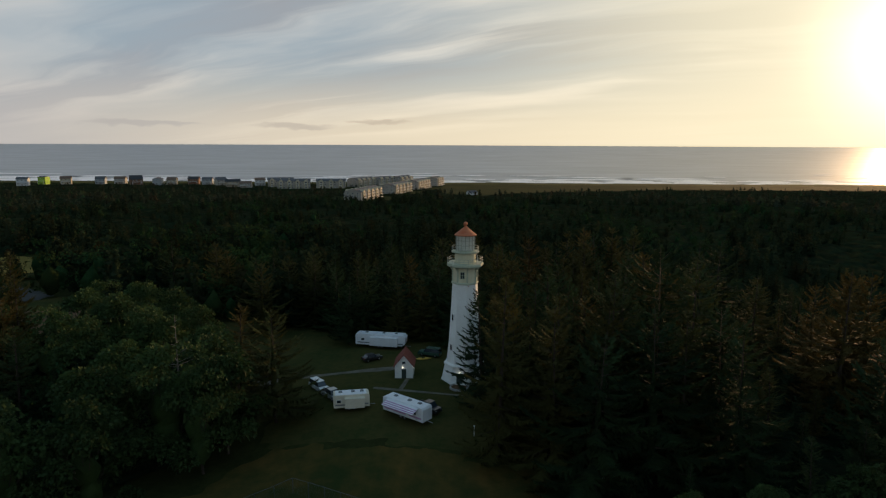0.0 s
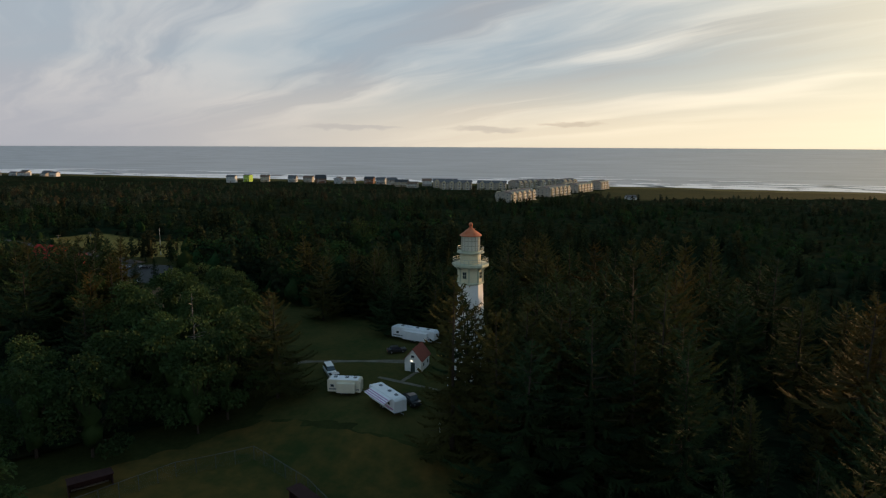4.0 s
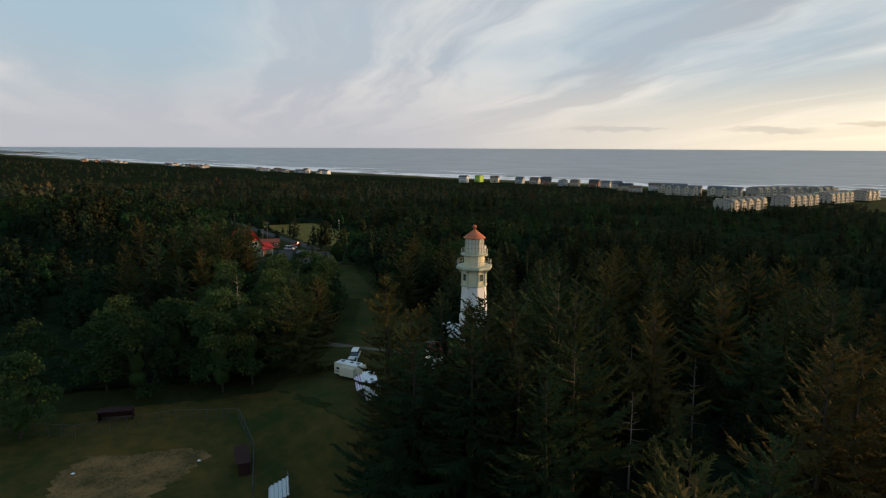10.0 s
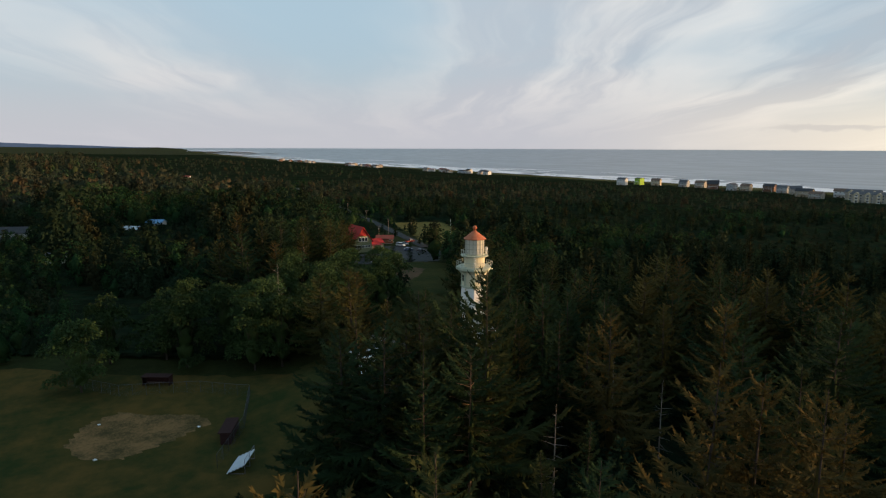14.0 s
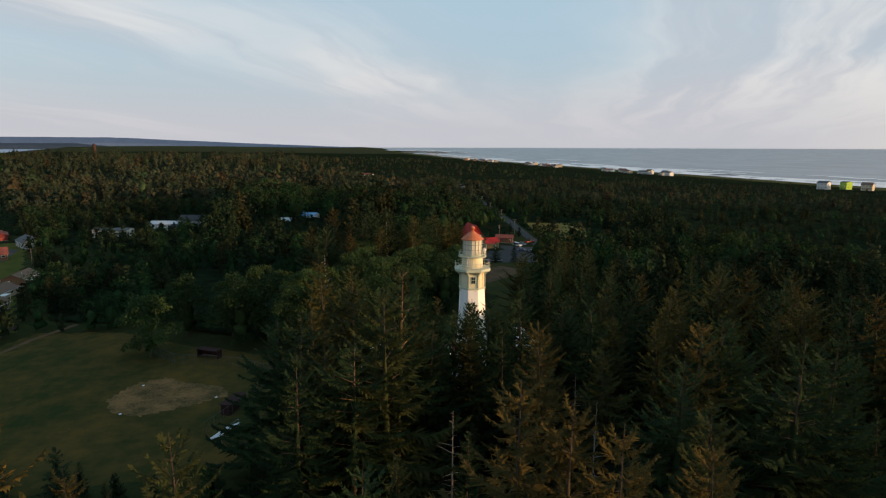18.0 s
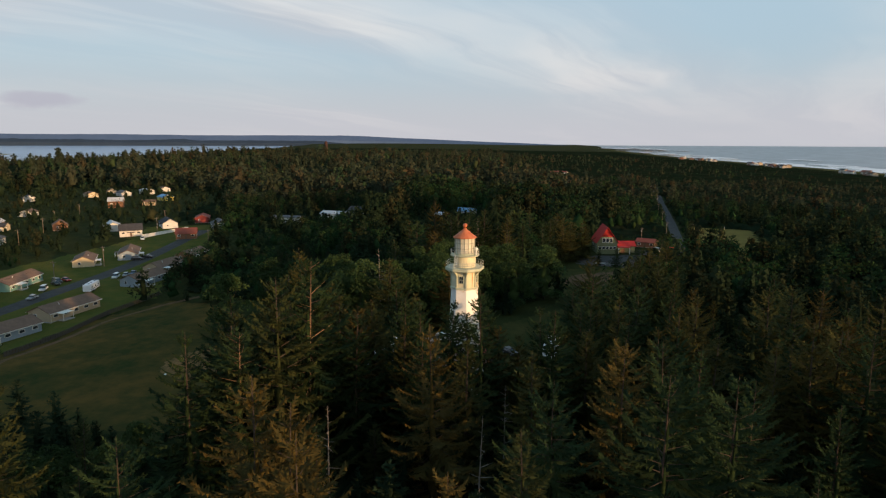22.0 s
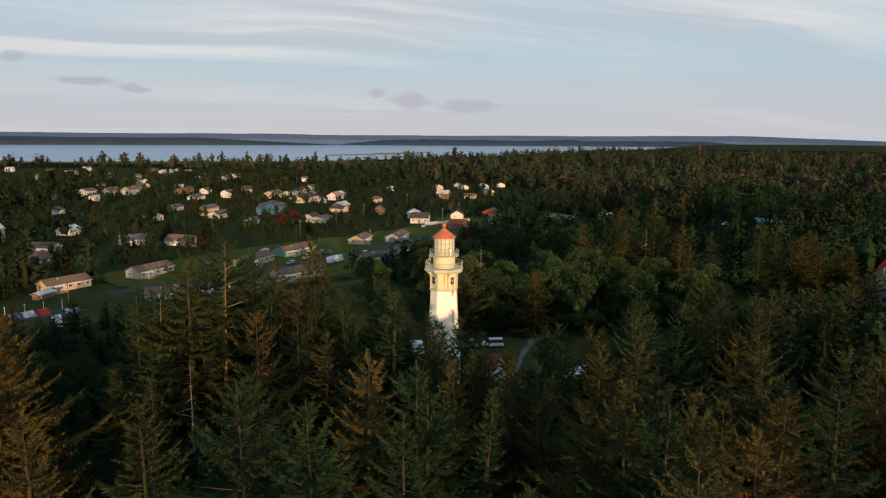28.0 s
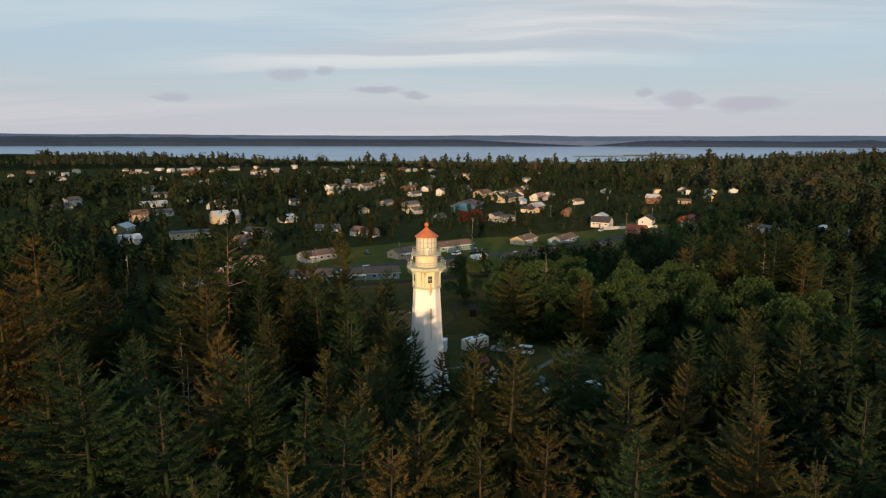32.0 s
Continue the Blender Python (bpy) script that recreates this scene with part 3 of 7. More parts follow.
def face_frame(i):
    a = radians(OCT + 22.5 + 45 * i)
    return Vector((math.cos(a), math.sin(a), 0)), Vector((-math.sin(a), math.cos(a), 0))


def build_lighthouse():
    lh = thing("lighthouse", pose(LH[0], LH[1], 0.05), "white octagonal lighthouse with rust streaks and red lantern roof", "lighthouse")
    s = Shape().ring([(4.85, -0.8), (4.85, 0.3), (4.7, 0.45), (4.4, 1.9), (4.1, 3.2), (4.1, 3.3), (4.28, 3.36), (4.28, 3.7), (3.72, 3.85), (3.7, 3.95)], 8, turn=OCT)
    part("base", s, white_paint, lh)
    part("tower_wall", Shape().ring([(3.7, 3.9), (tower_radius(9), 9), (tower_radius(15), 15), (2.6, 20.3), (2.6, 20.5)], 8, turn=OCT), white_paint, lh, "whitewashed tapering wall")
    part("band", Shape().ring([(2.6, 20.4), (2.82, 20.5), (2.82, 20.75), (2.62, 20.85)], 8, turn=OCT), trim_paint, lh)
    part("watch_room", Shape().ring([(2.55, 20.8), (2.55, 24.0)], 8, turn=OCT), cream_paint, lh, "pale green watch room wall")
    for i in range(8):
        a = radians(OCT + 45 * i)
        d = Vector((math.cos(a), math.sin(a), 0))
        t = math.degrees(a)
        part("pilaster", Shape().box(tuple(d * 2.58 + Vector((0, 0, 22.3))), (0.24, 0.30, 3.0), t), trim_paint, lh)
        b = Shape()
        side = Vector((-d.y, d.x, 0)) * 0.11
        prof = [(2.62, 22.7), (2.75, 23.2), (3.0, 23.6), (3.4, 23.88), (3.4, 24.05), (2.62, 24.05)]
        pts = [d * r + Vector((0, 0, z)) + side * k for k in (-1, 1) for r, z in prof]
        b.add(pts, [tuple(range(6)), tuple(range(11, 5, -1))] + [(j, (j + 1) % 6, (j + 1) % 6 + 6, j + 6) for j in range(6)])
        part("bracket", b, trim_paint, lh)
    for i in range(8):
        n, w = face_frame(i)
        t = math.degrees(math.atan2(n.y, n.x))
        r = 2.55 * math.cos(math.pi / 8)
        if i % 2 == 1:
            c = n * (r + 0.02) + Vector((0, 0, 22.4))
            win = part("watch_window", Shape().box(tuple(c), (0.16, 0.95, 1.5), t), trim_paint, lh)
            for dx in (-1, 1):
                for dz in (-1, 1):
                    p = n * (r + 0.11) + w * dx * 0.2 + Vector((0, 0, 22.4 + dz * 0.34))
                    part("pane", Shape().box(tuple(p), (0.03, 0.34, 0.58), t), dark_glass, win)
        else:
            c = n * (r + 0.015) + Vector((0, 0, 22.3))
            part("wall_panel", Shape().box(tuple(c), (0.08, 1.25, 2.4), t), cream_paint, lh)
    part("gallery_deck", Shape().ring([(2.6, 23.98), (3.6, 24.02), (3.78, 24.18), (3.78, 24.62), (3.66, 24.68), (2.1, 24.72)], 8, turn=OCT), trim_paint, lh, "octagonal gallery deck")
    part("service_room", Shape().ring([(2.1, 24.7), (2.1, 26.85)], 24), cream_paint, lh, "cream round service room", smooth=False)
    part("upper_deck", Shape().ring([(2.05, 26.75), (2.72, 26.8), (2.82, 26.9), (2.82, 27.05), (2.0, 27.1)], 24), trim_paint, lh)

    def railing(n, r, z, high, turn):
        corners = [Vector((r * math.cos(radians(turn + 360 * i / n)), r * math.sin(radians(turn + 360 * i / n)), z)) for i in range(n)]
        lift = Vector((0, 0, high))
        for i in range(n):
            a, b = corners[i], corners[(i + 1) % n]
            part("rail_post", Shape().rod(a, a + lift, 0.045), rail_paint, lh)
            for h in (1.0, 0.55):
                part("rail", Shape().rod(a + lift * h, b + lift * h, 0.035), rail_paint, lh)
            if n == 8:
                for q in (1 / 3, 2 / 3):
                    m = a.lerp(b, q)
                    part("rail_post", Shape().rod(m, m + lift, 0.03), rail_paint, lh)

    railing(8, 3.62, 24.65, 1.1, OCT)
    railing(16, 2.7, 27.05, 0.95, 0)
    part("lantern_sill", Shape().ring([(2.0, 27.05), (2.0, 27.3), (1.94, 27.35)], 16), trim_paint, lh)
    # lantern: three rows of panes between astragals
    for i in range(16):
        a0, a1 = 2 * math.pi * i / 16, 2 * math.pi * (i + 1) / 16
        for j in range(3):
            z0, z1 = 27.33 + j * 1.0, 27.33 + (j + 1) * 1.0
            r = 1.9
            s = Shape()
            pts = [(q * math.cos(a), q * math.sin(a), z) for q in (r, r - 0.04) for a, z in ((a0, z0), (a1, z0), (a1, z1), (a0, z1))]
            s.add(pts, [(0, 1, 2, 3), (7, 6, 5, 4), (0, 4, 5, 1), (1, 5, 6, 2), (2, 6, 7, 3), (3, 7, 4, 0)])
            part("pane", s, lantern_glass, lh)
        p = Vector((1.92 * math.cos(a0), 1.92 * math.sin(a0), 0))
        part("astragal", Shape().rod(p + Vector((0, 0, 27.3)), p + Vector((0, 0, 30.4)), 0.06), astragal_paint, lh)
    for z in (28.33, 29.33):
        part("glazing_ring", Shape().ring([(1.89, z - 0.05), (1.96, z - 0.05), (1.96, z + 0.05), (1.89, z + 0.05)], 32, cap=False), astragal_paint, lh)
    part("lantern_roof", Shape().ring([(1.9, 30.25), (2.25, 30.28), (2.3, 30.4), (1.7, 30.85), (1.0, 31.4), (0.42, 31.85), (0.3, 32.0), (0.26, 32.15)], 16), red_roof, lh, "orange-red conical lantern roof")
    ball = Shape().ring([(0.02, 32.1)] + [(0.43 * math.sin(math.pi * k / 8), 32.58 - 0.43 * math.cos(math.pi * k / 8)) for k in range(1, 8)] + [(0.02, 33.01)], 12)
    part("vent_ball", ball, red_roof, lh, smooth=True)
    # ladder between the galleries and a small lens on the upper gallery
    lad = Shape()
    for k in (-0.2, 0.2):
        lad.rod((2.5, -1.75 + k, 24.7), (2.25, -1.5 + k, 27.1), 0.03)
    for j in range(8):
        q = j / 7
        lad.rod((2.5 - 0.25 * q, -1.95 + 0.25 * q, 24.8 + 2.2 * q), (2.5 - 0.25 * q, -1.55 + 0.25 * q, 24.8 + 2.2 * q), 0.02)
    part("ladder", lad, white_paint, lh)
    lamp = part("beacon_lamp", Shape().ring([(0.16, 27.1), (0.16, 27.9), (0.3, 27.95), (0.3, 28.4), (0.2, 28.55)], 10, (1.0, 2.2)), white_paint, lh, "small white modern beacon")
    part("beacon_cap", Shape().ring([(0.24, 28.5), (0.1, 28.7)], 10, (1.0, 2.2)), rail_paint, lamp)
    # door with a lit lamp, facing the lane
    n, w = face_frame(5)
    t = math.degrees(math.atan2(n.y, n.x))
    r = 4.5 * math.cos(math.pi / 8)
    door = part("entry_door", Shape().box(tuple(n * r + Vector((0, 0, 1.15))), (0.5, 1.25, 2.4), t), door_paint, lh, "dark green entry door")
    part("door_panel", Shape().box(tuple(n * (r + 0.25) + Vector((0, 0, 1.1))), (0.06, 0.9, 1.9), t), door_paint, door)
    part("door_lamp", Shape().box(tuple(n * (r + 0.2) + Vector((0, 0, 2.6))), (0.25, 0.16, 0.2), t), lamp_glow, lh, "lit porch lamp")
    for i in (0, 2, 4):
        n, w = face_frame(i)
        t = math.degrees(math.atan2(n.y, n.x))
        for z in (7.2,) if i != 4 else (7.2, 13.5):
            r = tower_radius(z) * math.cos(math.pi / 8)
            win = part("tower_window", Shape().box(tuple(n * (r + 0.02) + Vector((0, 0, z))), (0.3, 0.8, 1.5), t), white_paint, lh)
            part("pane", Shape().box(tuple(n * (r + 0.17) + Vector((0, 0, z))), (0.03, 0.55, 1.2), t), dark_glass, win)
    # rust that has run down from the gallery
    rng = random.Random(8)
    for i, off, wide, top, low in ((1, 0.1, 0.55, 21.6, 10.5), (1, 0.3, 0.22, 20.4, 14.0), (1, -0.2, 0.2, 20.4, 17.0), (6, -0.85, 0.25, 20.4, 16.5), (0, 0.3, 0.4, 23.8, 20.9), (2, -0.3, 0.25, 20.4, 14.0), (7, 0.5, 0.2, 20.3, 17.5)):
        n, w = face_frame(i)
        pts, m = [], 10
        for k in range(m + 1):
            z = top + (low - top) * k / m
            r = (tower_radius(z) if z < 20.3 else (2.84 if z < 20.9 else 2.57)) * math.cos(math.pi / 8) + (0.012 if z < 20.3 else 0.07)
            half = wide / 2 * (1 - 0.75 * k / m) * rng.uniform(0.6, 1.2)
            c = n * r + w * (off + rng.uniform(-0.03, 0.03)) + Vector((0, 0, z))
            pts += [c - w * half, c + w * half]
        s = Shape().add(pts, [(2 * k, 2 * k + 1, 2 * k + 3, 2 * k + 2) for k in range(m)])
        part("rust_stain", s, rust, lh, "orange rust stain")


build_lighthouse()

# ---- buildings ----
WALLS = {
    "white": surface("white_siding", (0.58, 0.575, 0.56), 0.7, (0.46, 0.455, 0.44), 0.4, 0.6),
    "cream": surface("cream_siding", (0.52, 0.44, 0.30), 0.7, (0.43, 0.36, 0.25), 0.4, 0.6),
    "tan": surface("tan_siding", (0.42, 0.34, 0.24), 0.7, (0.34, 0.28, 0.20), 0.4, 0.6),
    "blue": surface("blue_grey_siding", (0.24, 0.30, 0.36), 0.7, (0.19, 0.24, 0.29), 0.4, 0.6),
    "teal": surface("teal_siding", (0.14, 0.27, 0.25), 0.7, (0.11, 0.21, 0.2), 0.4, 0.6),
    "grey": surface("grey_siding", (0.36, 0.37, 0.37), 0.7, (0.28, 0.29, 0.29), 0.4, 0.6),
    "green": surface("green_siding", (0.19, 0.21, 0.12), 0.75, (0.15, 0.16, 0.09), 0.4, 0.6),
    "brown": surface("brown_siding", (0.20, 0.105, 0.065), 0.75, (0.15, 0.08, 0.05), 0.4, 0.6),
    "yellow": surface("yellow_siding", (0.65, 0.50, 0.12), 0.7, (0.55, 0.42, 0.1), 0.4, 0.6),
    "red": surface("red_siding", (0.24, 0.05, 0.045), 0.7, (0.18, 0.04, 0.035), 0.4, 0.6),
    "lime": surface("lime_siding", (0.35, 0.55, 0.06), 0.7, (0.3, 0.47, 0.05), 0.4, 0.6),
    "navy": surface("deep_blue_siding", (0.03, 0.12, 0.22), 0.7, (0.025, 0.1, 0.18), 0.4, 0.6),
    "sand": surface("weathered_shingle_siding", (0.40, 0.36, 0.30), 0.8, (0.30, 0.27, 0.23), 0.3, 0.7),
}
ROOFS = {
    "brown": surface("brown_shingle", (0.18, 0.12, 0.088), 0.9, (0.13, 0.088, 0.066), 0.6, 0.8, 0.4, 5.0),
    "grey": surface("grey_shingle", (0.12, 0.12, 0.125), 0.9, (0.085, 0.085, 0.09), 0.6, 0.8, 0.4, 5.0),
    "black": surface("black_shingle", (0.045, 0.045, 0.05), 0.9, (0.07, 0.07, 0.07), 0.6, 0.8, 0.4, 5.0),
    "white": surface("white_metal_roof", (0.46, 0.48, 0.50), 0.5, (0.38, 0.40, 0.42), 0.4, 0.6),
    "red": surface("bright_red_roof", (0.40, 0.03, 0.026), 0.6, (0.30, 0.025, 0.02), 0.5, 0.6),
    "mauve": surface("faded_mauve_roof", (0.16, 0.09, 0.10), 0.7, (0.12, 0.07, 0.085), 0.3, 0.8),
    "blue": surface("blue_metal_roof", (0.16, 0.34, 0.55), 0.5, (0.13, 0.28, 0.46), 0.5, 0.6),
    "pink": surface("pale_pink_roof", (0.42, 0.25, 0.22), 0.7, (0.34, 0.2, 0.18), 0.4, 0.7),
    "rust": surface("rust_red_roof", (0.22, 0.07, 0.05), 0.8, (0.16, 0.05, 0.04), 0.5, 0.6),
}
trim_white = surface("white_trim", (0.75, 0.74, 0.71), 0.6, (0.62, 0.61, 0.58), 0.8, 0.5)
dark_door = surface("house_door", (0.16, 0.10, 0.07), 0.6)
concrete = surface("concrete", (0.38, 0.37, 0.35), 0.9, (0.26, 0.25, 0.24), 0.5, 0.8, 0.3, 6.0)
BUILT = []
FRAME = Shape().box((0, 0, 0), (1.0, 0.10, 1.0)).mesh("window", trim_white)
PANE = Shape().box((0, -0.03, 0), (0.82, 0.10, 0.82)).mesh("pane", dark_glass)
DOOR = Shape().box((0, 0, 0), (1.0, 0.12, 1.0)).mesh("door", dark_door)


def window(parent, x, y, z, w, h, turn, pane=True):
    """A window set in a wall; turn 0 faces the wall's -y side."""
    at = pose(x, y, z, 0, 0, turn) @ Matrix.Diagonal((w, 1, h, 1))
    f = part("window", FRAME, None, parent, at=at)
    if pane:
        part("pane", PANE, None, f)
    return f


def gable_body(w, d, h, rh):
    a, b = w / 2, d / 2
    return Shape().add([(-a, -b, -0.8), (a, -b, -0.8), (a, b, -0.8), (-a, b, -0.8), (-a, -b, h), (a, -b, h), (a, b, h), (-a, b, h), (-a, 0, h + rh), (a, 0, h + rh)],
                       [(0, 1, 5, 4), (2, 3, 7, 6), (1, 2, 6, 9, 5), (3, 0, 4, 8, 7), (3, 2, 1, 0), (4, 5, 9, 8), (6, 7, 8, 9)])


def roof_slab(w, d, h, rh, side, over=0.5, thick=0.18):
    a, b = w / 2 + over, d / 2 + over
    drop = rh * over / (d / 2)
    s = side
    low, top = h - drop + 0.03, h + rh + 0.03
    pts = [(-a, s * b, low), (a, s * b, low), (a, 0, top), (-a, 0, top)]
    pts += [(x, y, z + thick) for x, y, z in pts]
    return Shape().add(pts, [(0, 1, 2, 3), (7, 6, 5, 4), (0, 4, 5, 1), (1, 5, 6, 2), (2, 6, 7, 3), (3, 7, 4, 0)])


def house(x, y, turn, w, d, h, rh, wall, roof, label, category="house", name="house", wins=3, storeys=1, porch=False, chimney=False, pane=True, garage=False, group=""):
    z = min(g(x, y), g(x + 3, y + 3), g(x - 3, y - 3)) + 0.15
    t = thing(name, pose(x, y, z, 0, 0, turn), label, category, group)
    BUILT.append((x, y, max(w, d) / 2 + 2.0))
    part("wall", gable_body(w, d, h, rh), WALLS[wall], t)
    for s in (-1, 1):
        part("roof", roof_slab(w, d, h, rh, s), ROOFS[roof], t)
    part("foundation", Shape().box((0, 0, -0.45), (w + 0.15, d + 0.15, 0.9)), concrete, t)
    for k in range(storeys):
        zc = (k + 0.6) * h / storeys
        for i in range(wins):
            u = -w / 2 + w * (i + 0.5) / wins
            hh = min(1.0, h / storeys * 0.42)
            if not (k == 0 and i == wins // 2):
                window(t, u, -d / 2 - 0.03, zc, min(1.9, w / wins * 0.5), hh, 0, pane)
            window(t, u, d / 2 + 0.03, zc, min(1.9, w / wins * 0.5), hh, 180, pane)
        for s, a in ((1, 90), (-1, -90)):
            window(t, s * (w / 2 + 0.03), -d * 0.18, zc, 1.1, min(1.2, h / storeys * 0.45), a, pane)
    u = -w / 2 + w * (wins // 2 + 0.5) / wins
    part("door", DOOR, None, t, at=pose(u, -d / 2 - 0.05, 1.0, 0, 0, 0) @ Matrix.Diagonal((3.0 if garage else 1.0, 1, 2.3 if garage else 2.0, 1)))
    if porch:
        p = part("porch_roof", Shape().box((u, -d / 2 - 1.1, 2.5), (4.0, 2.4, 0.15)), ROOFS[roof], t)
        for k in (-1.8, 1.8):
            part("porch_post", Shape().box((u + k, -d / 2 - 2.1, 1.2), (0.14, 0.14, 2.5)), trim_white, p)
    if wins >= 5:
        for s in (-1, 1):
            part("fascia", Shape().box((0, s * (d / 2 + 0.52), h - rh * 0.5 / (d / 2) + 0.1), (w + 1.0, 0.06, 0.2)), trim_white, t)
            part("downpipe", Shape().rod((w / 2 - 0.2, s * (d / 2 + 0.08), 0), (w / 2 - 0.2, s * (d / 2 + 0.08), h), 0.05), trim_white, t)
        part("patio_roof", Shape().box((w * 0.28, d / 2 + 1.3, 2.35), (4.2, 2.8, 0.12)), trim_white, t, "flat pale patio roof")
        for k in (-1.9, 1.9):
            part("patio_post", Shape().box((w * 0.28 + k, d / 2 + 2.5, 1.15), (0.12, 0.12, 2.4)), trim_white, t)
        part("patio_slab", Shape().box((w * 0.28, d / 2 + 1.4, 0.0), (4.4, 3.0, 0.16)), concrete, t)
        part("roof_vent", Shape().rod((w * 0.2, d * 0.2, h), (w * 0.2, d * 0.2, h + rh + 0.2), 0.08), trim_white, t)
    if chimney:
        part("chimney", Shape().box((w * 0.2, d * 0.1, h + rh), (0.8, 0.8, 1.4)), concrete, t)
    return t


# the low duplex houses along the street
for x, y, turn, w, wall, roof, label in (
        (-45, -7.5, -16, 21, "blue", "brown", "long blue-grey ranch house with brown shingle roof"),
        (-72, -5, -12, 20, "tan", "brown", "long tan ranch house with brown roof and patio"),
        (-79, -43, 17, 19, "cream", "brown", "long cream ranch house with brown roof"),
        (-108, -49, 7, 22, "teal", "brown", "teal ranch house with brown roof behind shrubs"),
        (-157, -52, 27, 17, "cream", "brown", "cream ranch house beside the street"),
        (-177, -42, 25, 21, "blue", "brown", "blue-grey ranch house with white windows"),
        (-20, -11, -20, 16, "teal", "brown", "green-teal ranch house with brown roof"),
        (-38, -58, 12, 17, "grey", "brown", "grey ranch house on a lawn"),
        (-118, -3, -10, 17, "blue", "brown", "blue ranch house at the end of the field track"),
        (-146, -9, -8, 17, "tan", "brown", "tan ranch house with brown roof"),
        (-174, -9, -5, 15, "brown", "brown", "dark brown ranch house among shrubs"),
        (-6, -62, 5, 16, "cream", "brown", "cream ranch house with brown roof")):
    house(x, y, turn, w, 8.5, 2.7, 1.9, wall, roof, label, wins=5, porch=wall in ("tan", "blue"), group="houses along the street")
house(-30, -3.5, -15, 3.2, 2.4, 2.1, 0.6, "white", "white", "small white garden shed beside the house", "shed", "garden_shed", wins=1, group="")
house(-96, -58, 10, 3.0, 2.4, 2.1, 0.5, "white", "white", "small white shed on the back lawn", "shed", "garden_shed", wins=1)

# white gabled houses with a white fence, and their neighbours
for x, y, turn, w, d, h, rh, wall, roof, label in (
        (-238, -75, 120, 12, 10, 3.6, 3.2, "white", "black", "white gabled house with black roof"),
        (-258, -98, 35, 15, 9, 3.2, 2.2, "white", "white", "white house with pale metal roof"),
        (-274, -70, 35, 16, 9, 3.2, 2.6, "white", "black", "white house with black roof behind a fence"),
        (-231, -38, 110, 11, 8, 3.2, 2.6, "brown", "rust", "red-brown cottage with reddish roof"),
        (-270, -34, 30, 16, 10, 3.2, 2.4, "grey", "grey", "grey house with grey roof"),
        (-303, -60, 20, 16, 9, 3.0, 2.0, "red", "rust", "dark red house with rust red roof"),
        (-297, 2, 75, 20, 10, 4.2, 0.8, "white", "grey", "long white workshop building"),
        (-323, 28, 75, 18, 11, 3.8, 1.5, "white", "white", "white metal shed with pale roof"),
        (-338, 44, 70, 17, 11, 4.0, 3.0, "grey", "black", "grey house with dark roof"),
        (-306, 40, 75, 14, 8, 2.8, 1.8, "grey", "black", "low grey house with dark roof"),
        (-323, 105, 60, 9, 8, 3.0, 1.5, "red", "white", "red shed with white roof"),
        (-343, 119, 60, 16, 10, 4.0, 1.8, "white", "blue", "white shed with blue metal roof"),
        (-236, 62, 50, 10, 7, 2.8, 1.4, "white", "grey", "small white house among trees")):
    house(x, y, turn, w, d, h, rh, wall, roof, label, porch=(wall == "white" and roof == "black"))

# the town beyond, nearer part
for x, y, turn, w, wall, roof in (
        (4, -355, 10, 20, "white", "white"), (-32, -377, 20, 11, "white", "grey"), (-52, -342, 5, 18, "cream", "brown"), (37, -196, 60, 12, "green", "white"),
        (37, -145, 10, 10, "white", "white"), (6, -276, 15, 13, "white", "grey"), (-71, -135, -15, 14, "white", "grey"), (-105, -319, 30, 10, "white", "grey"),
        (-130, -224, 100, 9, "cream", "grey"), (-168, -203, 20, 15, "white", "grey"), (-323, -379, 40, 10, "white", "grey"), (-308, -318, 30, 16, "cream", "brown"),
        (-198, -140, 30, 15, "grey", "black"), (-242, -352, 30, 17, "white", "grey")):
    house(x, y, turn, w, 9, 3.0, 2.2, wall, roof, wall + " one-storey house with " + roof + " roof in the town", group="houses in the town", pane=False)
for x, y, turn, w, wall, roof in (
        (-288, -410, 35, 12, "white", "grey"), (-274, -427, 20, 18, "brown", "brown"), (-371, -774, 30, 20, "white", "grey"), (-362, -826, 40, 18, "white", "brown"),
        (-347, -885, 20, 22, "grey", "grey"), (-503, -867, 30, 30, "white", "white"), (-516, -933, 30, 20, "red", "grey"), (-271, -516, 20, 14, "white", "grey"),
        (-262, -590, 50, 12, "white", "white"), (-123, -1072, 20, 30, "green", "white"), (-213, -1088, 20, 28, "white", "grey"), (-122, -956, 20, 16, "red", "rust"),
        (-97, -618, 30, 18, "white", "brown")):
    house(x, y, turn, w, 10, 3.6, 2.4, wall, roof, wall + " house with " + roof + " roof in the town", group="houses in the town", pane=False)
for x, y, turn, w, wall, roof in (
        (-518, -238, 50, 15, "white", "grey"), (-546, -228, 50, 18, "white", "white"), (-467, -168, 50, 14, "yellow", "blue"), (-584, -228, 40, 14, "white", "brown"),
        (-540, -102, 60, 18, "grey", "grey"), (-827, -41, 60, 26, "white", "grey"), (-359, -278, 40, 12, "white", "grey"), (-336, -296, 40, 12, "white", "brown"),
        (-896, -334, 50, 15, "white", "grey"), (-450, -291, 40, 9, "white", "grey"), (-13, -458, 10, 18, "grey", "grey"), (-409, 250, 80, 20, "white", "brown"),
        (-1045, 276, 60, 30, "white", "rust"), (-500, -262, 50, 13, "cream", "brown")):
    house(x, y, turn, w, 10, 3.4, 2.2, wall, roof, wall + " house with " + roof + " roof among trees", group="houses in the town", pane=False)
gar = house(-26, -212, 8, 17, 12, 5.4, 3.0, "cream", "white", "large cream garage with pale roof and white doors", "garage", "garage_building", wins=3)
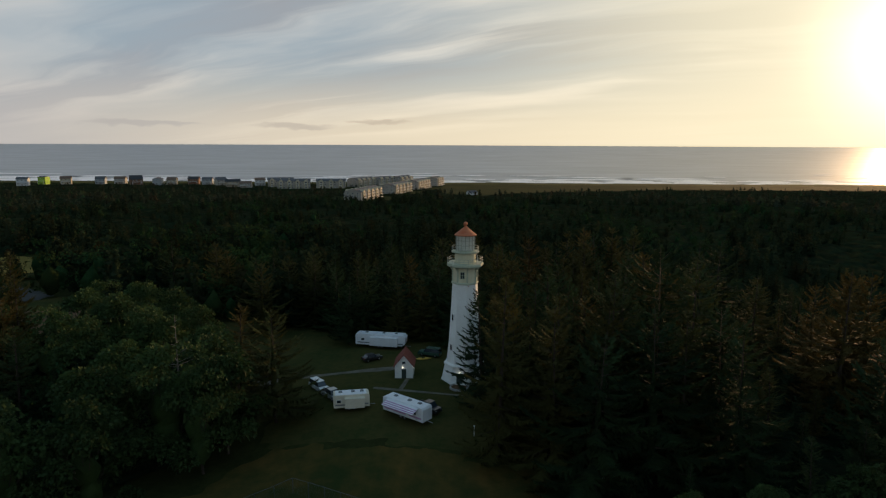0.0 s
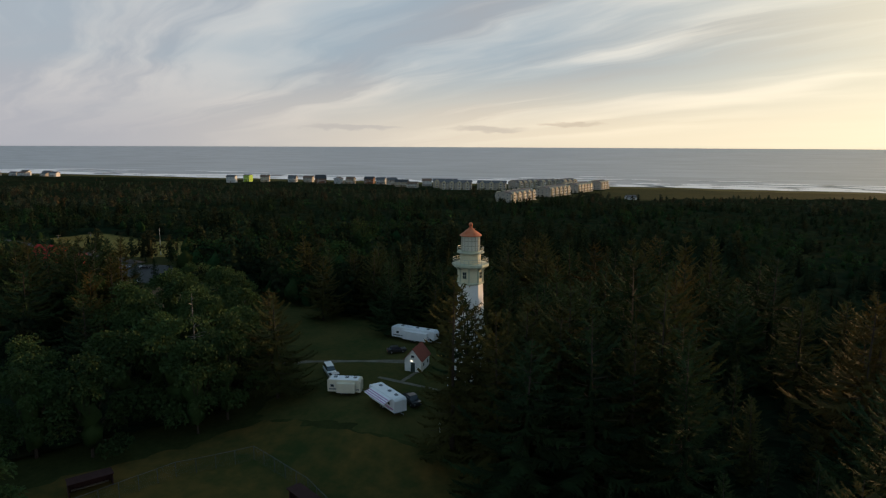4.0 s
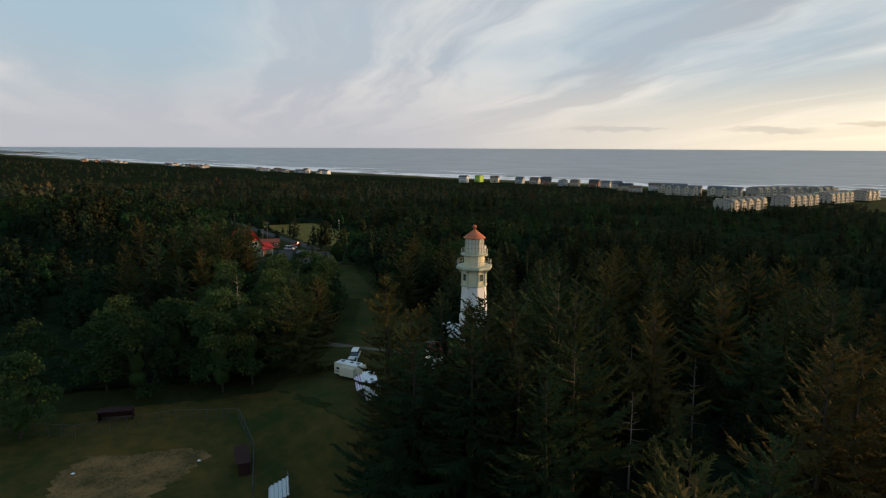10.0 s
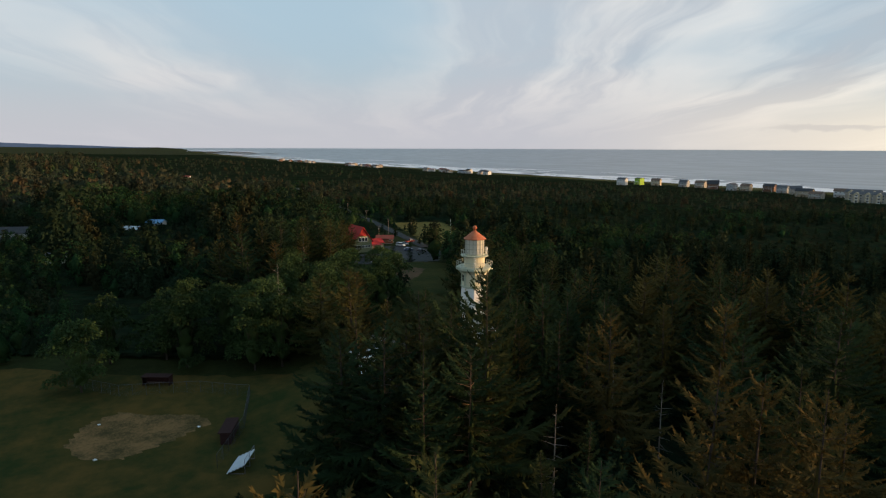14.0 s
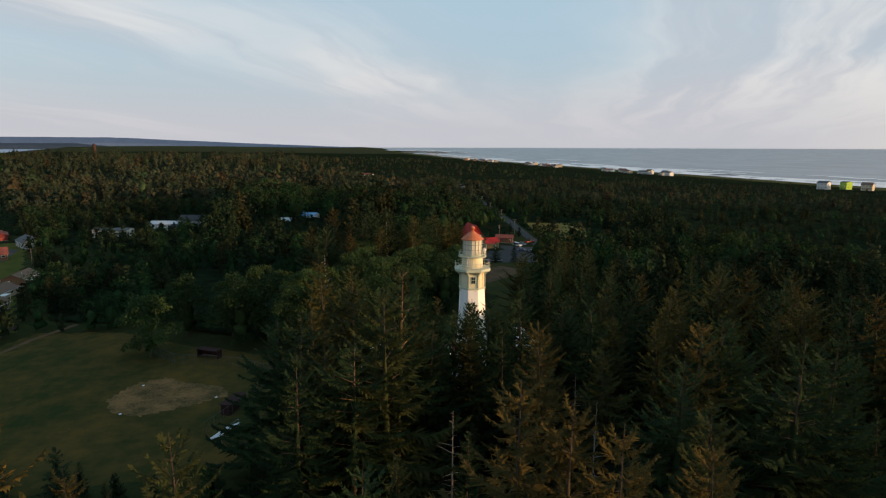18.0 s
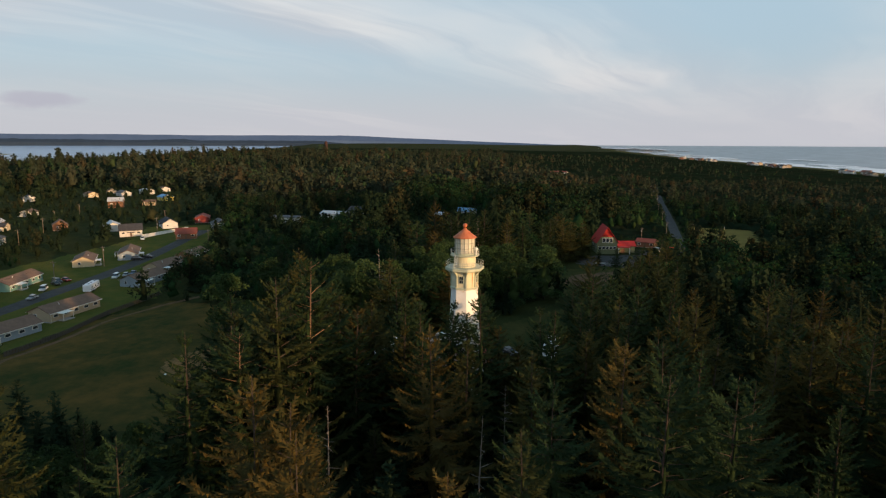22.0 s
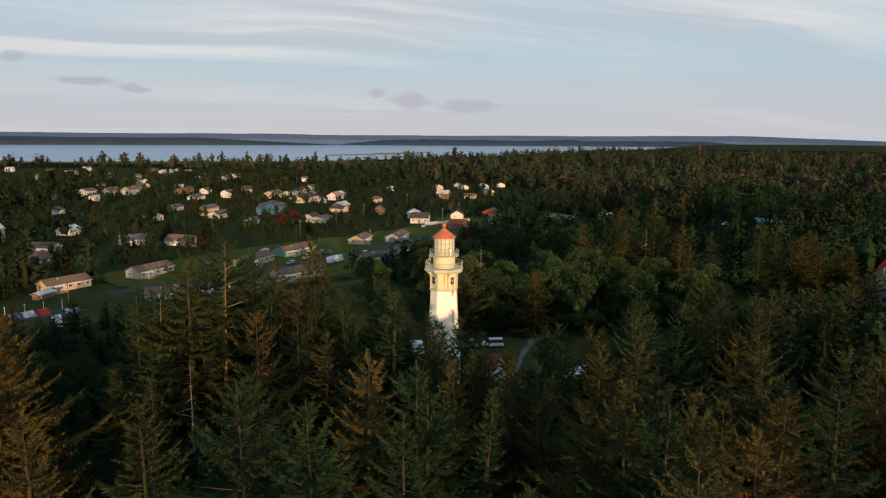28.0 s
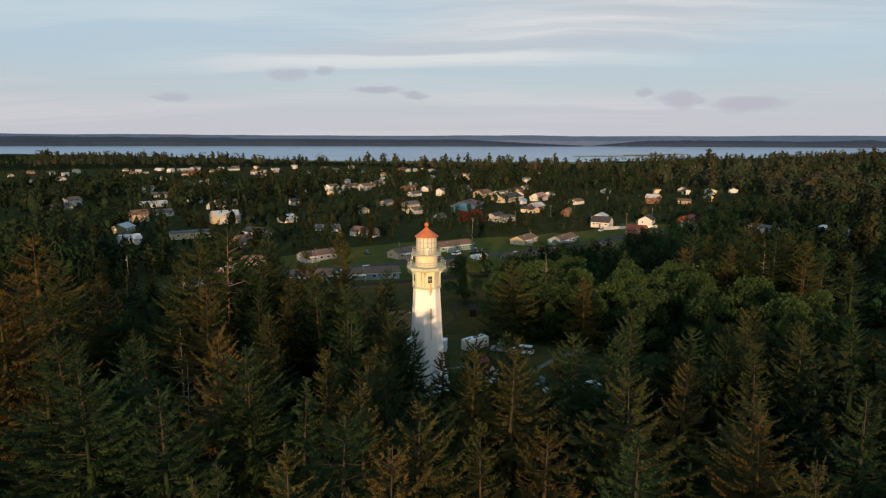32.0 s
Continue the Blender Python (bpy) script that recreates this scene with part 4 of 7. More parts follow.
for u in (-4, 0, 4):
    part("garage_door", Shape().box((u, -6.06, 1.8), (3.4, 0.12, 3.6)), trim_white, gar, "white roll-up door")
    part("garage_door", Shape().box((u, 6.06, 1.8), (3.4, 0.12, 3.6)), trim_white, gar, "white roll-up door")
house(5, -155, 2, 21, 9, 3.4, 0.9, "cream", "grey", "long low cream shed with open dark doorway", "shed", "storage_shed", wins=3)
house(-214, -203, 48, 34, 20, 5.0, 2.6, "navy", "mauve", "large deep blue hall with faded mauve roof", "hall", "blue_hall", wins=6)
house(-292, -257, 25, 36, 14, 3.8, 3.4, "cream", "black", "long cream building with wide dark roof", "building", "long_building", wins=6)
house(-298, -308, 25, 20, 11, 4.6, 3.0, "cream", "brown", "cream two-storey inn with brown roof", "building", "inn", wins=4, storeys=2)
house(-328, -320, 25, 16, 9, 4.0, 0.8, "white", "grey", "flat-roofed white shop building", "building", "shop_building", wins=3)
house(-324, -250, 30, 20, 11, 4.0, 3.2, "white", "pink", "white hall with pale pink roof", "hall", "village_hall", wins=4)
house(-288, -230, 30, 10, 7, 3.0, 1.8, "white", "blue", "small white building with bright blue roof", "building", "small_building", wins=2)
house(-378, -357, 30, 12, 8, 3.0, 1.8, "red", "black", "dark red shed before the woods", "shed", "storage_shed", wins=2)
house(-400, -371, 25, 14, 8, 3.4, 2.2, "grey", "grey", "grey house at the edge of the woods", wins=2)
house(-198, -129, 20, 15, 8, 3.2, 1.2, "grey", "grey", "long grey metal shed with grey roof", "shed", "storage_shed", wins=2)
house(-161, -156, 30, 9, 7, 2.8, 2.0, "blue", "grey", "pale blue-grey cottage with grey roof", wins=2)
house(-257, -131, 35, 9, 8, 3.4, 2.8, "brown", "brown", "brown gabled cottage with white trim", wins=2)

# more of the town, seen only from afar
rt = random.Random(12)
tones = ["white"] * 6 + ["cream", "cream", "tan", "blue", "grey", "grey", "teal", "brown", "sand"]
made = 0
while made < 108:
    x, y = rt.uniform(-680, 260), rt.uniform(-1150, -100)
    if not bool(inside([(20, -110), (-120, -110), (-330, -100), (-560, -140), (-640, -320), (-660, -620), (-480, -1150), (150, -1150), (260, -600), (120, -220)], x, y)):
        continue
    if any(math.hypot(x - a, y - b) < 20 for a, b, _ in BUILT):
        continue
    wall, roof = rt.choice(tones), rt.choice(("grey", "grey", "brown", "black", "white", "brown"))
    house(x, y, rt.choice((20, 30, 40, 110, 120)) + rt.uniform(-6, 6), rt.uniform(9, 18), rt.uniform(7.5, 10), rt.choice((2.8, 3.0, 5.4)), rt.uniform(1.6, 2.8), wall, roof, "small " + wall + " town house with " + roof + " roof", group="houses in the town", pane=False, wins=rt.choice((2, 3)))
    made += 1


def beach_house(x, y, turn, w, d, h, rh, wall, roof, label, pane=True):
    t = house(x, y, turn, w, d, h, rh, wall, roof, label, "house", "beach_house", wins=3, storeys=2, pane=pane, group="houses along the beach")
    part("deck", Shape().box((0, -d / 2 - 1.2, h * 0.5), (w * 0.8, 2.4, 0.15)), trim_white, t)
    for k in (-0.38, 0.38):
        part("deck_post", Shape().box((w * k, -d / 2 - 2.3, h * 0.25), (0.2, 0.2, h * 0.5)), trim_white, t)
    part("deck_rail", Shape().box((0, -d / 2 - 2.35, h * 0.5 + 0.95), (w * 0.8, 0.08, 0.1)), trim_white, t)


for x, y, turn, w, d, h, rh, wall, roof in (
        (-558, 815, 20, 13, 11, 8.5, 2.5, "white", "grey"), (-548, 842, 0, 10, 10, 9.5, 1.0, "lime", "black"), (-523, 850, 25, 13, 10, 7.5, 3.0, "cream", "brown"),
        (-480, 858, 15, 12, 11, 6.5, 3.5, "grey", "grey"), (-455, 862, 10, 14, 10, 6.8, 3.0, "sand", "brown"), (-428, 850, 35, 15, 14, 7.0, 5.0, "brown", "black"),
        (-396, 845, 90, 11, 10, 7.5, 2.0, "grey", "grey"), (-380, 852, 5, 12, 9, 6.5, 3.0, "tan", "brown"), (-356, 866, 10, 14, 11, 7.0, 3.0, "brown", "black")):
    beach_house(x, y, turn, w, d, h, rh, wall, roof, wall + " two-storey beach house with " + roof + " roof")
for x, y, turn, w, d, h, rh, wall, roof in (
        (-334, 858, 10, 13, 11, 7.0, 2.5, "grey", "grey"), (-312, 846, 40, 13, 11, 6.5, 3.8, "sand", "grey"), (-285, 815, 15, 18, 12, 6.5, 3.0, "tan", "black"),
        (-262, 796, 5, 14, 9, 5.5, 2.5, "sand", "brown"), (-258, 842, 20, 13, 11, 7.0, 3.0, "white", "brown"), (-236, 838, 10, 12, 10, 7.0, 2.5, "grey", "grey")):
    beach_house(x, y, turn, w, d, h, rh, wall, roof, wall + " two-storey beach house with " + roof + " roof")
house(19, 692, 30, 10, 7, 2.8, 1.8, "white", "grey", "small white cottage alone on the dune meadow", wins=2)
rb = random.Random(9)
for x0, x1, n in ((-1180, -930, 12), (-1620, -1400, 12), (-2250, -1900, 10)):
    for i in range(n):
        x = x0 + (x1 - x0) * (i + rb.uniform(0.2, 0.8)) / n
        wall, roof = rb.choice(("white", "sand", "grey", "tan", "brown", "sand", "grey", "brown")), rb.choice(("grey", "brown", "black", "rust"))
        beach_house(x, rb.uniform(838, 872), rb.uniform(-20, 40), rb.uniform(11, 16), rb.uniform(10, 13), rb.uniform(4, 6.5), rb.uniform(1.6, 3.0), wall, roof, "distant " + wall + " beach house with " + roof + " roof", False)

BALCONY = Shape().box((0, -0.9, -1.2), (3.0, 1.8, 0.2)).box((0, -1.75, -0.65), (3.0, 0.08, 0.1)).box((-1.46, -0.9, -0.65), (0.08, 1.7, 0.1)).box((1.46, -0.9, -0.65), (0.08, 1.7, 0.1))
for step in range(9):
    BALCONY.box((-1.4 + 0.35 * step, -1.75, -0.92), (0.05, 0.05, 0.5))
BALCONY = BALCONY.mesh("balcony", trim_white)


def condo(x, y, turn, length, depth, storeys, wall="sand"):
    """A block of flats: gabled bays with stacked balconies along both long sides."""
    z = g(x, y)
    h = storeys * 2.95
    t = thing("apartment_block", pose(x, y, z, 0, 0, turn), "weathered sand-coloured apartment block with gabled bays and balconies", "apartment block", "apartment blocks by the beach")
    BUILT.append((x, y, length / 2 + 3))
    part("wall", gable_body(length, depth, h, 2.6), WALLS[wall], t)
    for s in (-1, 1):
        part("roof", roof_slab(length, depth, h, 2.6, s, 0.7), ROOFS["grey"], t)
    n = max(2, round(length / 11))
    for s in (-1, 1):
        for i in range(n):
            u = -length / 2 + length * (i + 0.5) / n
            bay = Shape().add([(-2.6, -1.0, -0.5), (2.6, -1.0, -0.5), (2.6, 0.3, -0.5), (-2.6, 0.3, -0.5), (-2.6, -1.0, h + 0.1), (2.6, -1.0, h + 0.1), (2.6, 0.3, h + 0.1), (-2.6, 0.3, h + 0.1), (0, -1.0, h + 2.0), (0, 4.0, h + 2.0)],
                              [(0, 1, 5, 8, 4), (1, 2, 6, 5), (3, 0, 4, 7), (3, 2, 1, 0), (4, 8, 9, 7), (8, 5, 6, 9)])
            at = pose(u, s * depth / 2, 0, 0, 0, 0 if s < 0 else 180)
            b = part("bay", bay, WALLS["cream"], t, at=at)
            for k in range(storeys):
                zc = (k + 0.5) * 2.95
                part("window", FRAME, None, b, at=pose(0, -1.04, zc) @ Matrix.Diagonal((2.2, 1, 1.7, 1)))
                part("balcony", BALCONY, None, b, at=pose(0, -1.0, zc))
                part("pane", PANE, None, b, at=pose(0, -1.06, zc) @ Matrix.Diagonal((2.2, 1, 1.7, 1)))
                window(t, u + length / n / 2 - 1.3, s * (depth / 2 + 0.03), zc, 1.6, 1.4, 0 if s < 0 else 180)
    for s, a in ((1, 90), (-1, -90)):
        for k in range(storeys):
            for v in (-0.3, 0.0, 0.3):
                window(t, s * (length / 2 + 0.03), v * depth, (k + 0.55) * 2.95, 1.3, 1.4, a)


for x, y, turn, length, depth, storeys in (
        (-90, 633, 77, 60, 17, 3), (-66, 726, 73, 54, 17, 3), (-46, 800, 75, 50, 17, 3), (-27, 866, 78, 36, 17, 3),
        (-200, 790, 12, 40, 17, 3), (-155, 800, 8, 36, 17, 3), (-122, 838, 60, 40, 17, 3), (-98, 868, 60, 38, 17, 3), (-74, 890, 62, 34, 17, 3), (-225, 822, 15, 32, 17, 3)):
    condo(x, y, turn, length, depth, storeys)


def visitor_hall():
    """Steep red-roofed hall with dark green walls and low red wings."""
    z = g(-186, 192)
    t = thing("red_roofed_hall", pose(-187, 191.5, z, 0, 0, 90), "dark green hall with steep bright red roof and white windows", "building")
    BUILT.append((-187, 196, 22))
    part("wall", gable_body(9.5, 14, 6.0, 0.01), WALLS["green"], t)
    # the gable looks east, so ridge runs along the local y axis
    a = Shape().add([(-4.75, -7, 5.9), (4.75, -7, 5.9), (4.75, 7, 5.9), (-4.75, 7, 5.9), (0, -7, 12.6), (0, 7, 12.6)], [(0, 1, 4), (2, 3, 5), (1, 2, 5, 4), (3, 0, 4, 5), (3, 2, 1, 0)])
    part("gable", a, WALLS["green"], t)
    for s in (-1, 1):
        pts = [(s * 5.4, -7.7, 5.0), (s * 5.4, 7.7, 5.0), (0, 7.7, 12.7), (0, -7.7, 12.7)]
        pts += [(x, y, zz + 0.25) for x, y, zz in pts]
        part("roof", Shape().add(pts, [(0, 1, 2, 3), (7, 6, 5, 4), (0, 4, 5, 1), (1, 5, 6, 2), (2, 6, 7, 3), (3, 7, 4, 0)]), ROOFS["red"], t, "bright red metal roof")
    part("gable_face", Shape().add([(-3.2, -7.08, 8.3), (3.2, -7.08, 8.3), (0, -7.08, 12.4), (-3.2, -7.0, 8.3), (3.2, -7.0, 8.3), (0, -7.0, 12.4)], [(0, 1, 2), (5, 4, 3), (0, 3, 4, 1), (1, 4, 5, 2), (2, 5, 3, 0)]), ROOFS["red"], t)
    for u in (-1.7, 0, 1.7):
        window(t, u, -7.05, 6.6, 1.5, 2.3, 0)
    for i in range(5):
        window(t, -3.4 + 1.7 * i, -7.05, 3.0, 1.4, 1.4, 0)
    for v in (-4, 0, 4):
        for s, a in ((1, 90), (-1, -90)):
            window(t, s * 4.8, v, 3.0, 1.4, 1.4, a)
    wing = part("wing", Shape().box((9.5, 1.5, 1.4), (9.5, 7, 3.6)), WALLS["green"], t)
    for s in (-1, 1):
        part("wing_roof", roof_slab(9.5, 7, 3.2, 1.8, s, 0.4), ROOFS["red"], wing, at=pose(9.6, 1.5, 0))
    part("porch_roof", Shape().box((8.0, -5.6, 3.2), (6.0, 3.4, 0.25)), ROOFS["red"], t)
    for u in (5.4, 10.6):
        part("porch_post", Shape().box((u, -7.0, 1.4), (0.25, 0.25, 3.4)), trim_white, t)
    part("door", DOOR, None, t, at=pose(8.0, -3.6, 1.1) @ Matrix.Diagonal((1.8, 1, 2.2, 1)))


visitor_hall()
house(-203, 216, 60, 9, 6, 2.6, 1.4, "brown", "rust", "low brown building with rust red roof beside the hall", "building", "low_building")

# ---- yard of the lighthouse ----
rv_white = surface("rv_white_panel", (0.76, 0.76, 0.78), 0.4, (0.62, 0.62, 0.64), 0.5, 0.6)
rv_cream = surface("rv_cream_panel", (0.66, 0.60, 0.48), 0.5, (0.55, 0.5, 0.4), 0.5, 0.6)
tyre_black = surface("tyre_rubber", (0.02, 0.02, 0.02), 0.9)
rim_steel = surface("wheel_steel", (0.45, 0.45, 0.46), 0.4, metal=0.8)
purple_stripe = surface("faded_purple_stripe", (0.42, 0.16, 0.36), 0.7, (0.55, 0.36, 0.50), 0.6, 0.6)
grey_plastic = surface("grey_plastic", (0.22, 0.23, 0.24), 0.6)
wood_pole = surface("weathered_pole_wood", (0.20, 0.16, 0.12), 0.9, (0.12, 0.1, 0.08), 2.0, 0.8, 0.4, 10.0)
galvanised = surface("galvanised_steel", (0.26, 0.24, 0.28), 0.55, (0.18, 0.19, 0.2), 1.0, 0.6, metal=0.6)
aluminium = surface("bare_aluminium", (0.62, 0.63, 0.64), 0.45, (0.5, 0.51, 0.52), 1.0, 0.5, metal=0.4)
PAINTS = {"white": surface("car_white", (0.75, 0.75, 0.75), 0.3, specular=0.6), "black": surface("car_black", (0.02, 0.02, 0.022), 0.3, specular=0.6),
          "silver": surface("car_silver", (0.45, 0.46, 0.47), 0.3, metal=0.5), "blue": surface("car_blue", (0.05, 0.09, 0.2), 0.3, specular=0.6),
          "red": surface("car_red", (0.4, 0.03, 0.02), 0.3, specular=0.6), "green": surface("car_green", (0.03, 0.08, 0.06), 0.3, specular=0.6)}
tail_red = surface("tail_lamp_red", (0.35, 0.01, 0.01), 0.3)
head_clear = surface("head_lamp_clear", (0.7, 0.7, 0.68), 0.2)

TYRE = Shape().ring([(0.2, -0.1), (0.33, -0.11), (0.34, 0.0), (0.33, 0.11), (0.2, 0.1)], 14).mesh("tyre", tyre_black)
RIM = Shape().ring([(0.05, -0.115), (0.2, -0.105), (0.2, 0.105), (0.05, 0.115)], 10).mesh("rim", rim_steel)


def wheels(parent, spots, r=0.34):
    for x, y in spots:
        w = part("wheel", TYRE, None, parent, at=pose(x, y, r, 90) @ Matrix.Scale(r / 0.34, 4))
        part("rim", RIM, None, w)


def car(x, y, turn, paint, kind="car", label=""):
    z = g(x, y) + 0.2
    t = thing(kind, pose(x, y, z, 0, 0, turn), label or (paint + " parked " + kind.replace("_", " ") + " on the ground"), kind.replace("_", " "))
    L, W = (4.5, 1.8) if kind == "car" else (5.3, 1.95)
    hood, roof = (0.95, 1.5) if kind == "car" else (1.1, 1.9)
    a = L / 2
    prof = [(-a, 0.35), (-a, 0.85), (-a + 0.1, hood), (a - 0.15, hood - 0.1), (a, 0.75), (a, 0.35)]
    body = Shape()
    n = len(prof)
    body.add([(px, s * W / 2, pz) for s in (-1, 1) for px, pz in prof], [tuple(range(n)), tuple(range(2 * n - 1, n - 1, -1))] + [(i, i + n, (i + 1) % n + n, (i + 1) % n) for i in range(n)])
    part("body", body, PAINTS[paint], t)
    if kind == "pickup_truck":
        c0, c1, c2, c3 = -0.4, -0.25, 1.0, 1.6
        part("cargo_bed", Shape().box((-a + 1.05, 0, hood + 0.02), (1.7, W - 0.3, 0.06)), tyre_black, t)
    elif kind == "suv":
        c0, c1, c2, c3 = -a + 0.05, -a + 0.3, 0.7, 1.35
    else:
        c0, c1, c2, c3 = -a + 0.35, -a + 1.0, 0.35, 1.1
    cab = [(c0, hood - 0.02), (c1, roof - 0.03), (c2, roof - 0.03), (c3, hood - 0.05)]
    part("window_band", Shape().add([(px, s * (W / 2 - (0.08 if i in (0, 3) else 0.25)), pz) for s in (-1, 1) for i, (px, pz) in enumerate(cab)],
                                [(0, 1, 2, 3), (7, 6, 5, 4), (0, 4, 5, 1), (1, 5, 6, 2), (2, 6, 7, 3)]), dark_glass, t)
    part("roof", Shape().box(((c1 + c2) / 2, 0, roof), (c2 - c1 + 0.1, W - 0.45, 0.07)), PAINTS[paint], t)
    wheels(t, [(sx * L * 0.31, sy * (W / 2 - 0.1)) for sx in (-1, 1) for sy in (-1, 1)])
    for s in (-1, 1):
        part("headlight", Shape().box((a - 0.06, s * W * 0.36, 0.72), (0.12, 0.35, 0.16)), head_clear, t)
        part("tail_light", Shape().box((-a + 0.03, s * W * 0.4, 0.8), (0.1, 0.2, 0.25)), tail_red, t)
    return t


def trailer(x, y, turn, L, W, H, skin, label, awning=None, slide=False, nose=False):
    z = g(x, y) + 0.15
    t = thing("travel_trailer", pose(x, y, z, 0, 0, turn), label, "travel trailer")
    a = L / 2
    prof = [(-a, 0.75), (-a, H - 0.2), (-a + 0.2, H), (a - 0.5, H), (a, H - 0.55), (a - 0.1, 1.2), (a - 0.8, 0.75)] if nose else [(-a, 0.6), (-a, H - 0.1), (-a + 0.1, H), (a - 0.25, H), (a, H - 0.35), (a, 0.6)]
    n = len(prof)
    body = Shape().add([(px, s * W / 2, pz) for s in (-1, 1) for px, pz in prof], [tuple(range(n)), tuple(range(2 * n - 1, n - 1, -1))] + [(i, i + n, (i + 1) % n + n, (i + 1) % n) for i in range(n)])
    part("body", body, skin, t)
    part("roof", Shape().box((-0.1, 0, H + 0.03), (L - 0.9, W - 0.2, 0.06)), rv_white, t)
    for u in (-0.3, 0.05, 0.3):
        part("roof_vent", Shape().box((u * L, 0.2, H + 0.15), (0.7, 0.6, 0.22), taper=0.85), grey_plastic, t)
    for s, turn_w in ((-1, 0), (1, 180)):
        for u in (-0.35, -0.05, 0.3):
            window(t, u * L, s * (W / 2 + 0.02), H * 0.62, 0.9, 0.6, turn_w)
        part("stripe", Shape().box((0, s * (W / 2 + 0.01), H * 0.38), (L * 0.92, 0.03, 0.28)), purple_stripe if awning else grey_plastic, t)
    window(t, -a - 0.02, 0, H * 0.65, 1.2, 0.6, -90)
    part("door", Shape().box((L * 0.12, -W / 2 - 0.02, H * 0.5), (0.7, 0.05, 1.9)), rv_white, t)
    wheels(t, [(u, s * (W / 2 - 0.15)) for u in (-0.45, 0.45) for s in (-1, 1)], 0.36)
    if awning:
        m = Shape().add([(-L * 0.38, -W / 2 - 0.02, H - 0.1), (L * 0.4, -W / 2 - 0.02, H - 0.1), (L * 0.4, -W / 2 - 1.7, H - 0.75), (-L * 0.38, -W / 2 - 1.7, H - 0.75),
                         (-L * 0.38, -W / 2 - 0.02, H - 0.06), (L * 0.4, -W / 2 - 0.02, H - 0.06), (L * 0.4, -W / 2 - 1.7, H - 0.71), (-L * 0.38, -W / 2 - 1.7, H - 0.71)],
                        [(3, 2, 1, 0), (4, 5, 6, 7), (0, 1, 5, 4), (1, 2, 6, 5), (2, 3, 7, 6), (3, 0, 4, 7)])
        aw = part("awning", m, rv_white, t, "white and purple striped awning")
        for f in (0.3, 0.55, 0.8):
            q = Shape().add([(-L * 0.38, -W / 2 - 0.02 - 1.68 * f, H - 0.05 - 0.65 * f), (L * 0.4, -W / 2 - 0.02 - 1.68 * f, H - 0.05 - 0.65 * f),
                             (L * 0.4, -W / 2 - 0.02 - 1.68 * (f + 0.12), H - 0.05 - 0.65 * (f + 0.12)), (-L * 0.38, -W / 2 - 0.02 - 1.68 * (f + 0.12), H - 0.05 - 0.65 * (f + 0.12))], [(3, 2, 1, 0)])
            part("awning_stripe", q, purple_stripe, aw)
        for u in (-0.36, 0.38):
            part("awning_arm", Shape().rod((u * L, -W / 2 - 1.68, H - 0.75), (u * L, -W / 2 - 0.05, 0.9), 0.03), galvanised, t)
    if slide:
        part("slide_out", Shape().box((L * 0.08, -W / 2 - 0.45, H * 0.55), (L * 0.55, 0.9, H * 0.62)), skin, t)
    part("hitch", Shape().rod((a - 0.3, 0, 0.55), (a + 1.1, 0, 0.5), 0.07), grey_plastic, t)
    return t


trailer(-17.3, 147.2, -9, 12.2, 2.6, 3.3, rv_white, "long white fifth-wheel travel trailer parked on the lawn", slide=True, nose=True)
trailer(-18.9, 111.8, 12, 6.6, 2.5, 3.0, rv_cream, "cream travel trailer with dark windows beside the trees", slide=True)
trailer(-8.2, 107.8, -37, 9.4, 2.6, 3.1, rv_white, "white travel trailer with purple striped awning", awning=True)
car(-26.6, 119.8, -50, "white", "suv", "white boxy off-road car parked on the lawn")
car(-23.5, 116.2, -48, "silver", "pickup_truck", "silver pickup truck in front of a trailer")
car(-18.4, 137.5, 35, "black", "car", "dark parked car beside the gravel track")
car(-4.6, 110.6, -40, "black", "pickup_truck", "dark pickup truck beside the striped trailer")
car(-5.4, 141.0, 160, "green", "suv", "dark green car behind the oil house")


